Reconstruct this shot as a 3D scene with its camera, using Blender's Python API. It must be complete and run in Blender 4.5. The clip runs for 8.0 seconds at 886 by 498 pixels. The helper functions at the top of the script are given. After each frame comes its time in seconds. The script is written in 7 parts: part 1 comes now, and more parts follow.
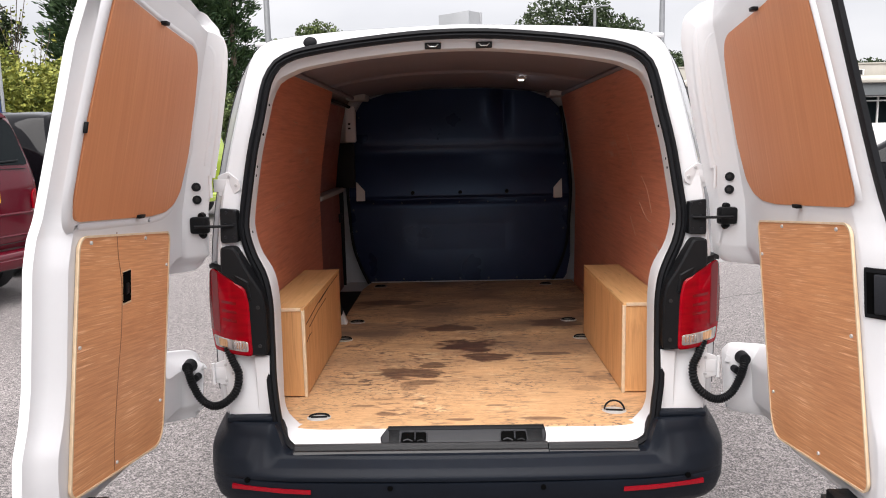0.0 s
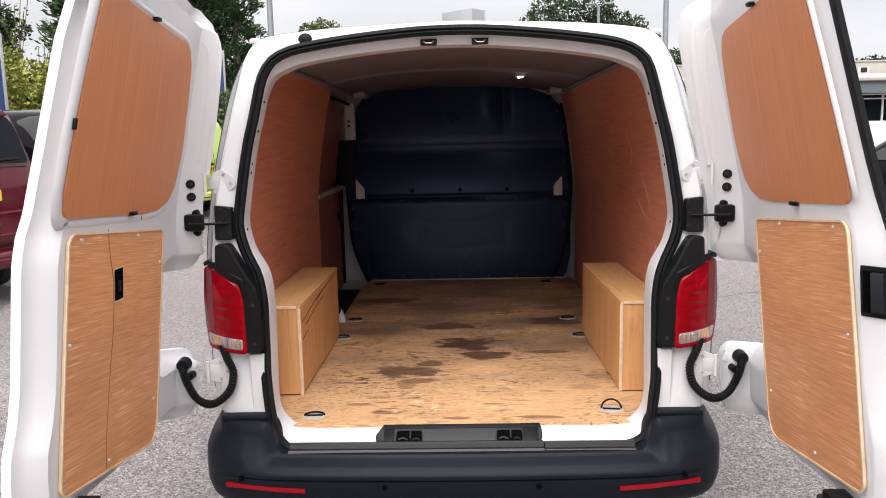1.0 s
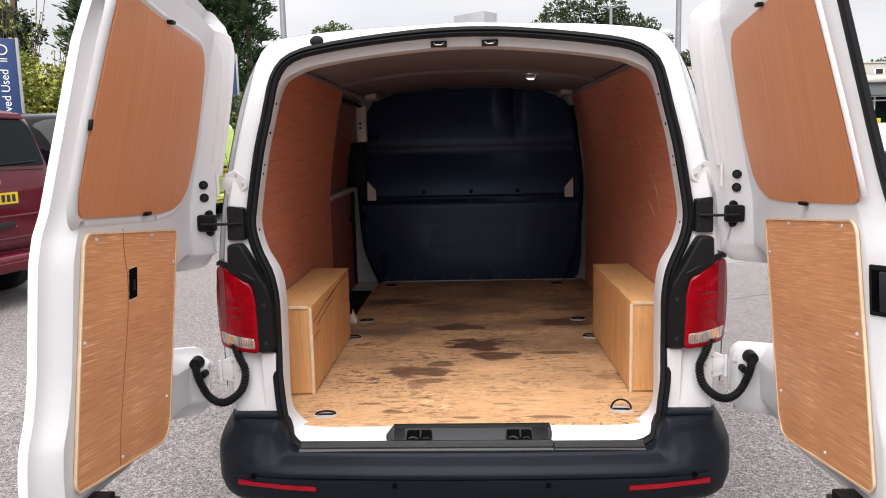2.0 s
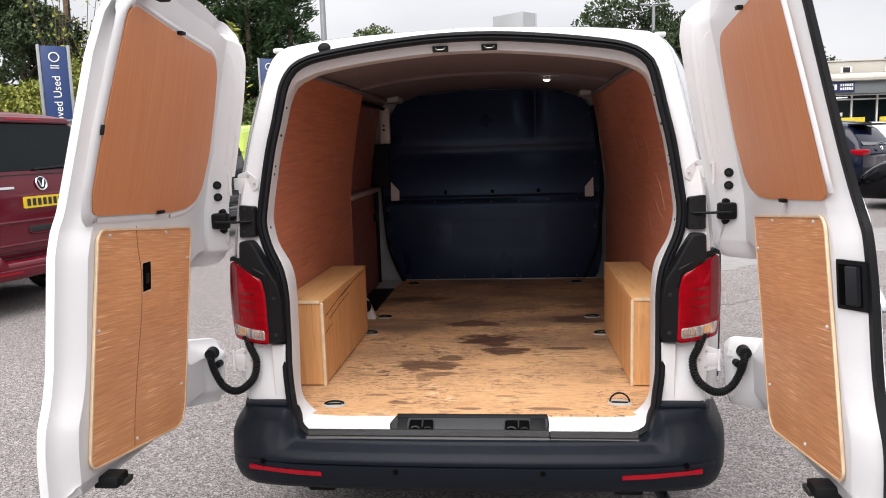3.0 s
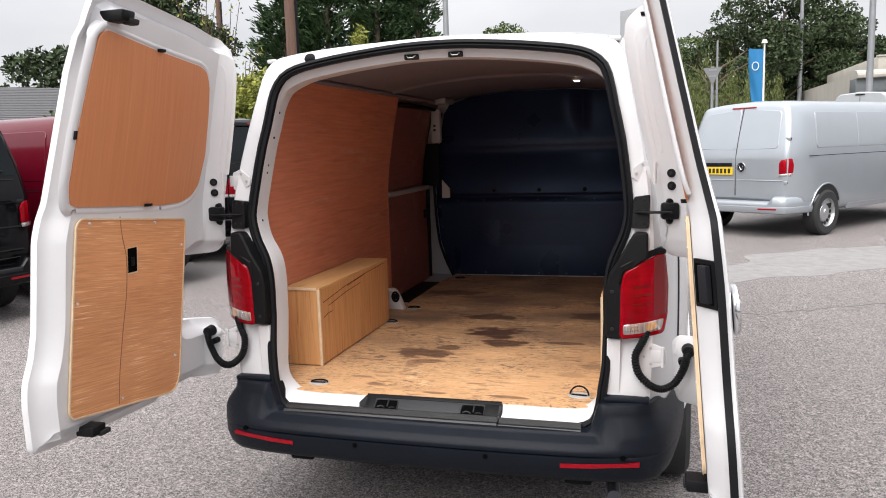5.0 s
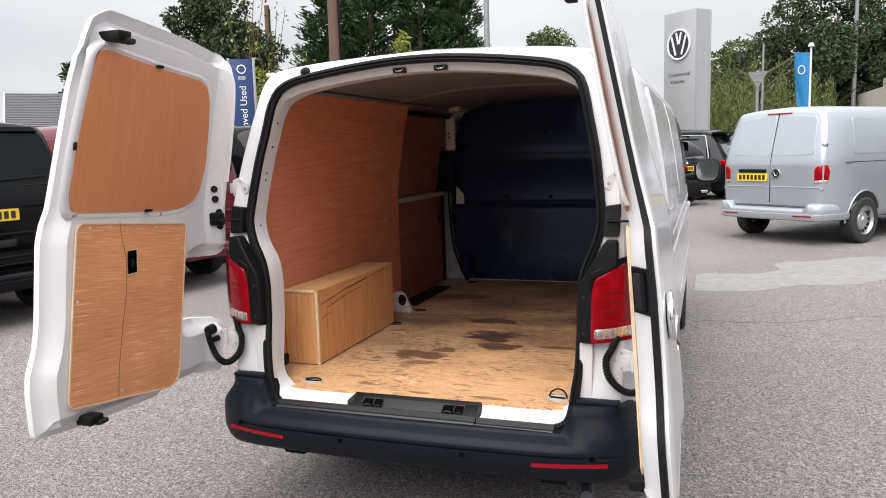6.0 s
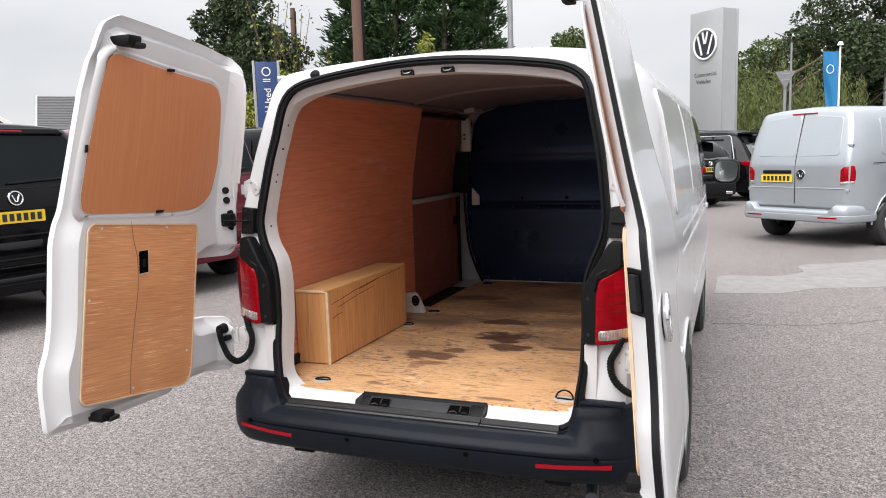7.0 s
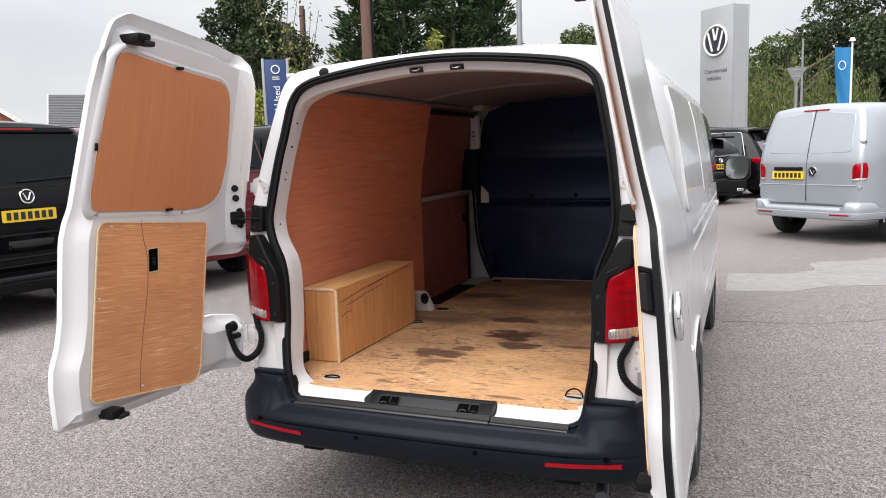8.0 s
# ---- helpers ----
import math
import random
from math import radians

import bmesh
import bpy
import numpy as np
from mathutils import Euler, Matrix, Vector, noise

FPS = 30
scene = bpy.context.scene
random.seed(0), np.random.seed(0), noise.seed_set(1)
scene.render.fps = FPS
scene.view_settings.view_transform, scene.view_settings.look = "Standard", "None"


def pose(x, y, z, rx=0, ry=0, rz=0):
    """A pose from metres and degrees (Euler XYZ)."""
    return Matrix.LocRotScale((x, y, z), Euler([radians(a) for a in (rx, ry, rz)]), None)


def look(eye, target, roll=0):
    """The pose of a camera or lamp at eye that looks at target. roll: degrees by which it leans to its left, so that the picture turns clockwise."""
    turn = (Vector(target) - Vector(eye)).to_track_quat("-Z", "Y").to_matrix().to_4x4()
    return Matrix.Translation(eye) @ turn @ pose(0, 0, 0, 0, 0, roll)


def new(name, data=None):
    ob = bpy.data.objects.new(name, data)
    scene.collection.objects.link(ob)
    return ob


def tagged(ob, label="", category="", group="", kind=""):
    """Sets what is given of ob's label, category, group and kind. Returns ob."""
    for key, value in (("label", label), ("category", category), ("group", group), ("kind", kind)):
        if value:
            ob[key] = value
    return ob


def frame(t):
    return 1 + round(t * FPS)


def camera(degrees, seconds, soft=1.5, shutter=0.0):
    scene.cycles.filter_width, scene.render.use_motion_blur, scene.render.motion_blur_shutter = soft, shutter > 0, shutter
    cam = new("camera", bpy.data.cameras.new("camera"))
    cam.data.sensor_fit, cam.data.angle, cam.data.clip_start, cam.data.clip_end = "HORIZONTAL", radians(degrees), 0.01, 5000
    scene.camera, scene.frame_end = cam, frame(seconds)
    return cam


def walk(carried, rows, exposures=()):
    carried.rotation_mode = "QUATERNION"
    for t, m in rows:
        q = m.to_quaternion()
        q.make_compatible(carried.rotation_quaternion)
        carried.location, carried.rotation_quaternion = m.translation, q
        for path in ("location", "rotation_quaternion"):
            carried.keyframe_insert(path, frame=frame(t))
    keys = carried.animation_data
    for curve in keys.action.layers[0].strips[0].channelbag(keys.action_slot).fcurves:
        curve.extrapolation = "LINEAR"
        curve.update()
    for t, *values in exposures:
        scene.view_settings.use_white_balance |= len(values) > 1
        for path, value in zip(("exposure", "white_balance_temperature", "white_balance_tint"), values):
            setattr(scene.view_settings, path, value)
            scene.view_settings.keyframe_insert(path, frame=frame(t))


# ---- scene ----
cam = camera(61.4, 8.0, soft=1.0)
PATH = [
    (0, (-0.014, -2.403, 1.56), (-0.054, -0.424, 1.277), -1.2),
    (0.5, (-0.009, -2.398, 1.561), (-0.05, -0.418, 1.275), -1.2),
    (1, (0.013, -2.388, 1.556), (-0.037, -0.409, 1.268), -1.2),
    (1.5, (0.018, -2.391, 1.554), (-0.041, -0.412, 1.269), -1.2),
    (2, (0.02, -2.405, 1.55), (-0.062, -0.427, 1.27), -1.3),
    (3.5, (0.338, -2.524, 1.546), (0.056, -0.563, 1.274), -1.9),
    (4, (0.534, -2.497, 1.545), (0.152, -0.553, 1.271), -2.0),
    (4.5, (0.667, -2.532, 1.537), (0.197, -0.607, 1.262), -1.9),
    (6, (1.073, -2.611, 1.555), (0.412, -0.741, 1.299), -1.7),
    (6.5, (1.123, -2.607, 1.556), (0.423, -0.751, 1.304), -1.7),
    (7, (1.146, -2.601, 1.554), (0.422, -0.753, 1.303), -1.8),
    (7.5, (1.149, -2.591, 1.551), (0.41, -0.75, 1.299), -1.8),
    (8, (1.142, -2.593, 1.555), (0.396, -0.755, 1.298), -1.9),
]
walk(cam, [(t, look(eye, target, roll)) for t, eye, target, roll in PATH], exposures=[(0.0, 0.78, 6500, 13), (8.0, 0.70, 6500, 11)])

# ---- world, sun, exposure ----
world = bpy.data.worlds.new("world")
scene.world = world
world.use_nodes = True
wn, wl = world.node_tree.nodes, world.node_tree.links
sky = wn.new("ShaderNodeTexSky")
sky.sky_type, sky.sun_disc = "NISHITA", False
sky.sun_elevation, sky.sun_rotation = radians(54), radians(190)
sky_gain = wn.new("ShaderNodeMixRGB")
sky_gain.blend_type = "MULTIPLY"
sky_gain.inputs[0].default_value = 1
sky_gain.inputs[2].default_value = (0.10, 0.10, 0.10, 1)
cloud_xyz = wn.new("ShaderNodeTexCoord")
cloud = wn.new("ShaderNodeTexNoise")
cloud.inputs["Scale"].default_value, cloud.inputs["Detail"].default_value = 2.2, 5
cloud_map = wn.new("ShaderNodeMapping")
cloud_map.inputs["Scale"].default_value = (1, 1, 2.6)
cloud_ramp = wn.new("ShaderNodeValToRGB")
cloud_ramp.color_ramp.elements[0].position, cloud_ramp.color_ramp.elements[0].color = 0.3, (0.43, 0.44, 0.455, 1)
cloud_ramp.color_ramp.elements[1].position, cloud_ramp.color_ramp.elements[1].color = 0.62, (0.555, 0.555, 0.56, 1)
overcast = wn.new("ShaderNodeMixRGB")
overcast.inputs[0].default_value = 0.93
wl.new(cloud_xyz.outputs["Generated"], cloud_map.inputs[0])
wl.new(cloud_map.outputs[0], cloud.inputs["Vector"])
wl.new(cloud.outputs[0], cloud_ramp.inputs[0])
wl.new(sky.outputs[0], sky_gain.inputs[1])
wl.new(sky_gain.outputs[0], overcast.inputs[1])
wl.new(cloud_ramp.outputs[0], overcast.inputs[2])
# an overcast sky is brighter overhead than at the horizon
sky_dir = wn.new("ShaderNodeSeparateXYZ")
wl.new(cloud_xyz.outputs["Generated"], sky_dir.inputs[0])
zenith = wn.new("ShaderNodeMapRange")
zenith.inputs[1].default_value, zenith.inputs[2].default_value = 0.15, 0.9
zenith.inputs[3].default_value, zenith.inputs[4].default_value = 1.0, 2.5
wl.new(sky_dir.outputs[2], zenith.inputs[0])
dome = wn.new("ShaderNodeMixRGB")
dome.blend_type = "MULTIPLY"
dome.inputs[0].default_value = 1
wl.new(overcast.outputs[0], dome.inputs[1])
wl.new(zenith.outputs[0], dome.inputs[2])
wl.new(dome.outputs[0], wn["Background"].inputs[0])
wn["Background"].inputs[1].default_value = 1.0

sun = new("sun", bpy.data.lights.new("sun", "SUN"))
sun.data.energy, sun.data.angle, sun.data.color = 2.8, radians(58), (1.0, 0.97, 0.93)
sun.matrix_world = look((-1.3, -7.4, 10.4), (0, 0, 0))


# ---- materials ----
def mat(name, color, rough=0.5, metal=0.0, coat=0.0, var=0.08, scale=6.0, bump=0.0, bscale=200.0, stretch=(1, 1, 1), transmission=0.0, spec=0.5, emit=0.0, rvar=0.1):
    """A principled material with two scales of colour variation, uneven gloss and fine relief."""
    m = bpy.data.materials.new(name)
    m.use_nodes = True
    nt = m.node_tree
    n, l = nt.nodes, nt.links
    p = n["Principled BSDF"]
    tc = n.new("ShaderNodeTexCoord")
    mp = n.new("ShaderNodeMapping")
    mp.inputs["Scale"].default_value = stretch
    l.new(tc.outputs["Object"], mp.inputs[0])
    big = n.new("ShaderNodeTexNoise")
    big.inputs["Scale"].default_value, big.inputs["Detail"].default_value = scale, 6
    fine = n.new("ShaderNodeTexNoise")
    fine.inputs["Scale"].default_value, fine.inputs["Detail"].default_value = bscale, 3
    l.new(mp.outputs[0], big.inputs["Vector"])
    l.new(mp.outputs[0], fine.inputs["Vector"])
    mix = n.new("ShaderNodeMixRGB")
    mix.inputs[1].default_value = (*[c * (1 - var) for c in color], 1)
    mix.inputs[2].default_value = (*[min(1, c * (1 + var)) for c in color], 1)
    add = n.new("ShaderNodeMath")
    add.operation = "MULTIPLY_ADD"
    add.inputs[1].default_value = 0.35
    l.new(fine.outputs[0], add.inputs[0])
    sub = n.new("ShaderNodeMath")
    sub.operation = "MULTIPLY_ADD"
    sub.inputs[1].default_value, sub.inputs[2].default_value = 1.6, -0.5
    l.new(big.outputs[0], sub.inputs[0])
    l.new(sub.outputs[0], add.inputs[2])
    l.new(add.outputs[0], mix.inputs[0])
    l.new(mix.outputs[0], p.inputs["Base Color"])
    rg = n.new("ShaderNodeMapRange")
    rg.inputs[3].default_value, rg.inputs[4].default_value = max(0.02, rough - rvar * rough), min(1, rough + rvar * rough)
    l.new(big.outputs[0], rg.inputs[0])
    l.new(rg.outputs[0], p.inputs["Roughness"])
    p.inputs["Metallic"].default_value = metal
    p.inputs["Coat Weight"].default_value = coat
    p.inputs["Coat Roughness"].default_value = 0.03
    p.inputs["Specular IOR Level"].default_value = spec
    p.inputs["Transmission Weight"].default_value = transmission
    if emit:
        p.inputs["Emission Color"].default_value = (1, 1, 1, 1)
        p.inputs["Emission Strength"].default_value = emit
    if bump:
        b = n.new("ShaderNodeBump")
        b.inputs["Strength"].default_value, b.inputs["Distance"].default_value = bump, 0.004
        l.new(fine.outputs[0], b.inputs["Height"])
        l.new(b.outputs[0], p.inputs["Normal"])
    return m


def wood(name, light, dark, along, grain=30.0, stretch=18.0, rough=0.45, contrast=1.0, scuff=0.0, stains=(), bump=0.15, coat=0.0, pores=0.5, dash=None, wave=0.05, flat=None, tilt=0.0, rubs=()):
    """Rotary-cut plywood: streaks along one axis (0 x, 1 y, 2 z), broad cathedral figure, fine pores, knots, scuffs and named stains."""
    m = bpy.data.materials.new(name)
    m.use_nodes = True
    n, l = m.node_tree.nodes, m.node_tree.links
    p = n["Principled BSDF"]
    tc = n.new("ShaderNodeTexCoord")
    warp = n.new("ShaderNodeTexNoise")
    warp.inputs["Scale"].default_value = 1.7
    wadd = n.new("ShaderNodeVectorMath")
    wadd.operation = "MULTIPLY_ADD"
    wadd.inputs[1].default_value = (wave, wave, wave)
    turn = n.new("ShaderNodeMapping")
    turn.inputs["Rotation"].default_value = (radians(tilt), 0, 0)
    l.new(tc.outputs["Object"], turn.inputs[0])
    l.new(turn.outputs[0], warp.inputs["Vector"])
    l.new(warp.outputs["Color"], wadd.inputs[0])
    l.new(turn.outputs[0], wadd.inputs[2])
    sc = [1.0, 1.0, 1.0]
    sc[along] = 1.0 / stretch

    def noise_at(vec_scale, scale, detail=4):
        mp = n.new("ShaderNodeMapping")
        mp.inputs["Scale"].default_value = [0.0 if i == flat else c for i, c in enumerate(vec_scale)]
        l.new(wadd.outputs[0], mp.inputs[0])
        t = n.new("ShaderNodeTexNoise")
        t.inputs["Scale"].default_value, t.inputs["Detail"].default_value = scale, detail
        l.new(mp.outputs[0], t.inputs["Vector"])
        return t.outputs[0]

    def math_node(op, a, b=None, c=None, clamp=False):
        k = n.new("ShaderNodeMath")
        k.operation, k.use_clamp = op, clamp
        for i, v in enumerate((a, b, c)):
            if v is None:
                continue
            if isinstance(v, (int, float)):
                k.inputs[i].default_value = v
            else:
                l.new(v, k.inputs[i])
        return k.outputs[0]

    sc2 = [1.0, 1.0, 1.0]
    sc2[along] = 0.25
    streak = noise_at(sc, grain)
    fine = noise_at([s if i != along else s * 0.5 for i, s in enumerate(sc)], grain * 5, 2)
    broad = noise_at(sc2, 3.0)
    f = math_node("MULTIPLY_ADD", streak, 0.9 * contrast, 0.5 - 0.9 * contrast * 0.5)
    f = math_node("MULTIPLY_ADD", fine, pores * contrast, f)
    f = math_node("SUBTRACT", f, 0.5 * pores * contrast)
    f = math_node("MULTIPLY_ADD", broad, 0.8 * contrast, f)
    f = math_node("SUBTRACT", f, 0.4 * contrast, clamp=True)
    mix = n.new("ShaderNodeMixRGB")
    mix.inputs[1].default_value, mix.inputs[2].default_value = (*dark, 1), (*light, 1)
    l.new(f, mix.inputs[0])
    out = mix.outputs[0]
    if scuff:
        sn = noise_at([1, 1, 1] if not stains else [0.35, 1, 1], 5.0 if not stains else 9.0, 6)
        s = math_node("MULTIPLY_ADD", sn, 7.0, -4.15, clamp=True)
        s = math_node("MULTIPLY", s, scuff)
        k = n.new("ShaderNodeMixRGB")
        k.inputs[2].default_value = (*[c * (0.55 if stains else 1.0) for c in (dark if stains else (0.42, 0.30, 0.25))], 1)
        l.new(s, k.inputs[0])
        l.new(out, k.inputs[1])
        out = k.outputs[0]
    if dash:
        # short flecks along the grain: colour, strength, size, length, how rare
        for dc, power, size, long, rare in dash if isinstance(dash, list) else [dash]:
            v = [1.0, 1.0, 1.0]
            v[along] = 1.0 / long
            e = math_node("MULTIPLY_ADD", noise_at(v, size, 3), 9.0, -9.0 * rare, clamp=True)
            gate = math_node("MULTIPLY_ADD", noise_at([1, 1, 1], 3.2 + 0.01 * size, 4), 4.0, -1.5, clamp=True)
            e = math_node("MULTIPLY", math_node("MULTIPLY", e, power), gate)
            k = n.new("ShaderNodeMixRGB")
            k.inputs[2].default_value = (*dc, 1)
            l.new(e, k.inputs[0])
            l.new(out, k.inputs[1])
            out = k.outputs[0]
    if stains:
        sep = n.new("ShaderNodeSeparateXYZ")
        l.new(tc.outputs["Object"], sep.inputs[0])
        wob = noise_at([0.6, 1.4, 1], 14.0, 8)
        # patchy dirt and painted shade that deepen towards the bulkhead
        dirt_shade = math_node("MULTIPLY_ADD", noise_at([0.5, 1, 1], 4.0, 6), 3.0, -1.0, clamp=True)
        dirt_shade = math_node("MULTIPLY", dirt_shade, math_node("MULTIPLY_ADD", sep.outputs[1], 0.8, -0.10, clamp=True))
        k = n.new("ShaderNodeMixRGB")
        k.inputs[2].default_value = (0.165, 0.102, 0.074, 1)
        l.new(math_node("MULTIPLY", dirt_shade, 0.9), k.inputs[0])
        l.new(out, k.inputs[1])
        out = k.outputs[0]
        total = None
        for x, y, rx, ry, deep in stains:
            dx = math_node("MULTIPLY_ADD", sep.outputs[0], 1 / rx, -x / rx)
            dy = math_node("MULTIPLY_ADD", sep.outputs[1], 1 / ry, -y / ry)
            d = math_node("SQRT", math_node("ADD", math_node("MULTIPLY", dx, dx), math_node("MULTIPLY", dy, dy)))
            d = math_node("MULTIPLY_ADD", wob, 2.2, math_node("SUBTRACT", d, 1.1))
            e = math_node("MULTIPLY", math_node("MULTIPLY_ADD", d, -3.6, 3.95, clamp=True), deep)
            total = e if total is None else math_node("MAXIMUM", total, e)
        k = n.new("ShaderNodeMixRGB")
        k.inputs[2].default_value = (0.088, 0.044, 0.032, 1)
        # the soaked-in stain follows the grain
        total = math_node("MULTIPLY", total, math_node("MULTIPLY_ADD", noise_at([0.12, 1, 1], 70.0, 5), 1.1, 0.42, clamp=True))
        l.new(total, k.inputs[0])
        l.new(out, k.inputs[1])
        out = k.outputs[0]
    if rubs:
        # pale rubbed smears along the board: y, z, half length, half height, strength
        sep = n.new("ShaderNodeSeparateXYZ")
        l.new(tc.outputs["Object"], sep.inputs[0])
        total = None
        for y, z, ry, rz, deep in rubs:
            dy = math_node("MULTIPLY_ADD", sep.outputs[1], 1 / ry, -y / ry)
            dz = math_node("MULTIPLY_ADD", sep.outputs[2], 1 / rz, -z / rz)
            d = math_node("SQRT", math_node("ADD", math_node("MULTIPLY", dy, dy), math_node("MULTIPLY", dz, dz)))
            e = math_node("MULTIPLY", math_node("MULTIPLY_ADD", d, -1.3, 1.3, clamp=True), deep)
            total = e if total is None else math_node("MAXIMUM", total, e)
        patchy = math_node("MULTIPLY_ADD", noise_at([1, 0.3, 1], 34.0, 5), 5.0, -2.0, clamp=True)
        k = n.new("ShaderNodeMixRGB")
        k.inputs[2].default_value = (0.66, 0.44, 0.36, 1)
        l.new(math_node("MULTIPLY", total, patchy), k.inputs[0])
        l.new(out, k.inputs[1])
        out = k.outputs[0]
    l.new(out, p.inputs["Base Color"])
    rg = n.new("ShaderNodeMapRange")
    rg.inputs[3].default_value, rg.inputs[4].default_value = rough * 1.15, rough * 0.85
    l.new(f, rg.inputs[0])
    l.new(rg.outputs[0], p.inputs["Roughness"])
    p.inputs["Coat Weight"].default_value = coat
    p.inputs["Coat Roughness"].default_value = 0.25
    b = n.new("ShaderNodeBump")
    b.inputs["Strength"].default_value, b.inputs["Distance"].default_value = bump, 0.002
    l.new(streak, b.inputs["Height"])
    l.new(b.outputs[0], p.inputs["Normal"])
    return m


STAINS = [(-0.06, 1.45, 0.13, 0.085, 0.9), (0.03, 1.09, 0.14, 0.11, 1.0), (0.11, 0.90, 0.11, 0.065, 0.95), (-0.24, 0.68, 0.15, 0.085, 0.85), (-0.13, 0.78, 0.07, 0.05, 0.8), (-0.17, 0.545, 0.07, 0.035, 0.7), (-0.22, 0.50, 0.04, 0.05, 0.45),
          (-0.45, 2.10, 0.20, 0.07, 0.8), (-0.28, 1.98, 0.12, 0.05, 0.6), (0.50, 1.52, 0.14, 0.12, 0.85), (0.56, 1.85, 0.12, 0.06, 0.6), (0.39, 0.94, 0.09, 0.028, 0.8), (0.56, 0.58, 0.05, 0.05, 0.45), (0.50, 0.45, 0.06, 0.03, 0.35),
          (-0.28, 0.19, 0.055, 0.022, 0.7), (-0.02, 0.13, 0.06, 0.014, 0.7), (0.28, 0.13, 0.07, 0.014, 0.7), (-0.38, 0.28, 0.045, 0.012, 0.6), (0.12, 0.27, 0.035, 0.010, 0.6), (0.33, 0.40, 0.04, 0.012, 0.5), (0.2, 1.8, 0.12, 0.05, 0.4)]
RUBS = [(1.22, 1.535, 0.24, 0.020, 0.9), (1.42, 1.485, 0.20, 0.022, 0.9), (1.63, 1.13, 0.10, 0.030, 0.5), (0.95, 1.30, 0.25, 0.015, 0.4), (0.60, 1.12, 0.20, 0.015, 0.4), (1.40, 1.72, 0.15, 0.015, 0.4)]

white_paint = mat("white_paint", (0.56, 0.56, 0.57), 0.26, coat=0.45, var=0.015, scale=3, bump=0.015, bscale=60)
white_inner = mat("white_inner_paint", (0.63, 0.63, 0.64), 0.42, coat=0.2, var=0.03, scale=5, bump=0.02, bscale=90)
door_ply = wood("door_plywood", (0.65, 0.270, 0.120), (0.49, 0.178, 0.073), 2, grain=85, stretch=40, contrast=0.9, scuff=0.0, rough=0.45, flat=0, dash=((0.70, 0.33, 0.16), 0.35, 90, 60, 0.56))
lower_ply = wood("lower_plywood", (0.82, 0.405, 0.185), (0.42, 0.165, 0.068), 1, grain=210, stretch=30, contrast=1.25, rough=0.5, pores=0.4, wave=0.010, flat=0, tilt=6.8, dash=((0.92, 0.57, 0.33), 0.8, 220, 32, 0.56))
ply_edge = mat("plywood_edge", (0.66, 0.50, 0.33), 0.7, var=0.15, scale=40)
liner_ply = wood("liner_plywood", (0.84, 0.345, 0.208), (0.51, 0.182, 0.108), 1, grain=95, stretch=22, contrast=1.05, scuff=0.12, rough=0.36, wave=0.02, dash=((0.26, 0.075, 0.045), 0.30, 60, 14, 0.56), rubs=RUBS)
# darker than the other linings: board tone plus the recess's shade in the colour
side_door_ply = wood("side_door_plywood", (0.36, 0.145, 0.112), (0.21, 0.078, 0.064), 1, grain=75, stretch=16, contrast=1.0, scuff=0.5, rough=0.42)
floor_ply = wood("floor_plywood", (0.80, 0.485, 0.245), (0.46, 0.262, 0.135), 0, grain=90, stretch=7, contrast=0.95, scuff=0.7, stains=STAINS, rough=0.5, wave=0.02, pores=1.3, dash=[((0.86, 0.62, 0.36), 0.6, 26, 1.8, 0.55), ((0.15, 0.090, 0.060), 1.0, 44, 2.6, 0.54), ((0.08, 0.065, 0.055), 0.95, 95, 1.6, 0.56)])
box_ply = wood("box_plywood", (0.78, 0.430, 0.185), (0.52, 0.255, 0.098), 2, grain=70, stretch=24, contrast=1.25, rough=0.45, dash=((0.26, 0.11, 0.04), 0.5, 70, 16, 0.57))
box_top_ply = wood("box_top_plywood", (0.78, 0.47, 0.21), (0.55, 0.30, 0.12), 1, grain=55, stretch=16, contrast=0.9, scuff=0.35, dash=((0.30, 0.15, 0.06), 0.7, 60, 10, 0.57), rough=0.5)
black_plastic = mat("black_plastic", (0.007, 0.0075, 0.0085), 0.46, spec=0.14, var=0.12, scale=12, bump=0.25, bscale=420)
bumper_plastic = mat("bumper_plastic", (0.0066, 0.0090, 0.0140), 0.42, spec=0.14, var=0.18, scale=7, bump=0.3, bscale=520)
sill_plastic = mat("sill_plastic", (0.014, 0.015, 0.018), 0.36, spec=0.22, var=0.15, scale=14, bump=0.2, bscale=300)
rubber = mat("rubber_seal", (0.009, 0.0095, 0.011), 0.55, spec=0.12, var=0.15, scale=20, bump=0.15, bscale=250)
strip_rubber = mat("strip_rubber", (0.010, 0.010, 0.011), 0.38, spec=0.42, var=0.2, scale=20, bump=0.1, bscale=300)
tyre_rubber = mat("tyre_rubber", (0.022, 0.022, 0.023), 0.8, var=0.25, scale=15, bump=0.3, bscale=180)
navy_steel = mat("navy_steel", (0.010, 0.017, 0.052), 0.30, coat=0.0, spec=0.55, var=0.25, scale=3, bump=0.03, bscale=120, rvar=0.3)
navy_steel.node_tree.nodes["Principled BSDF"].inputs["Specular Tint"].default_value = (0.55, 0.72, 1.0, 1)
roof_lining = mat("roof_lining", (0.19, 0.182, 0.22), 0.75, var=0.10, scale=5, bump=0.1, bscale=200)
grey_paint = mat("grey_inner_paint", (0.42, 0.42, 0.42), 0.5, var=0.06, scale=5)
chrome = mat("chrome", (0.75, 0.75, 0.76), 0.12, metal=1.0, var=0.04)
zinc = mat("zinc", (0.55, 0.55, 0.54), 0.4, metal=0.2, var=0.1, scale=30)
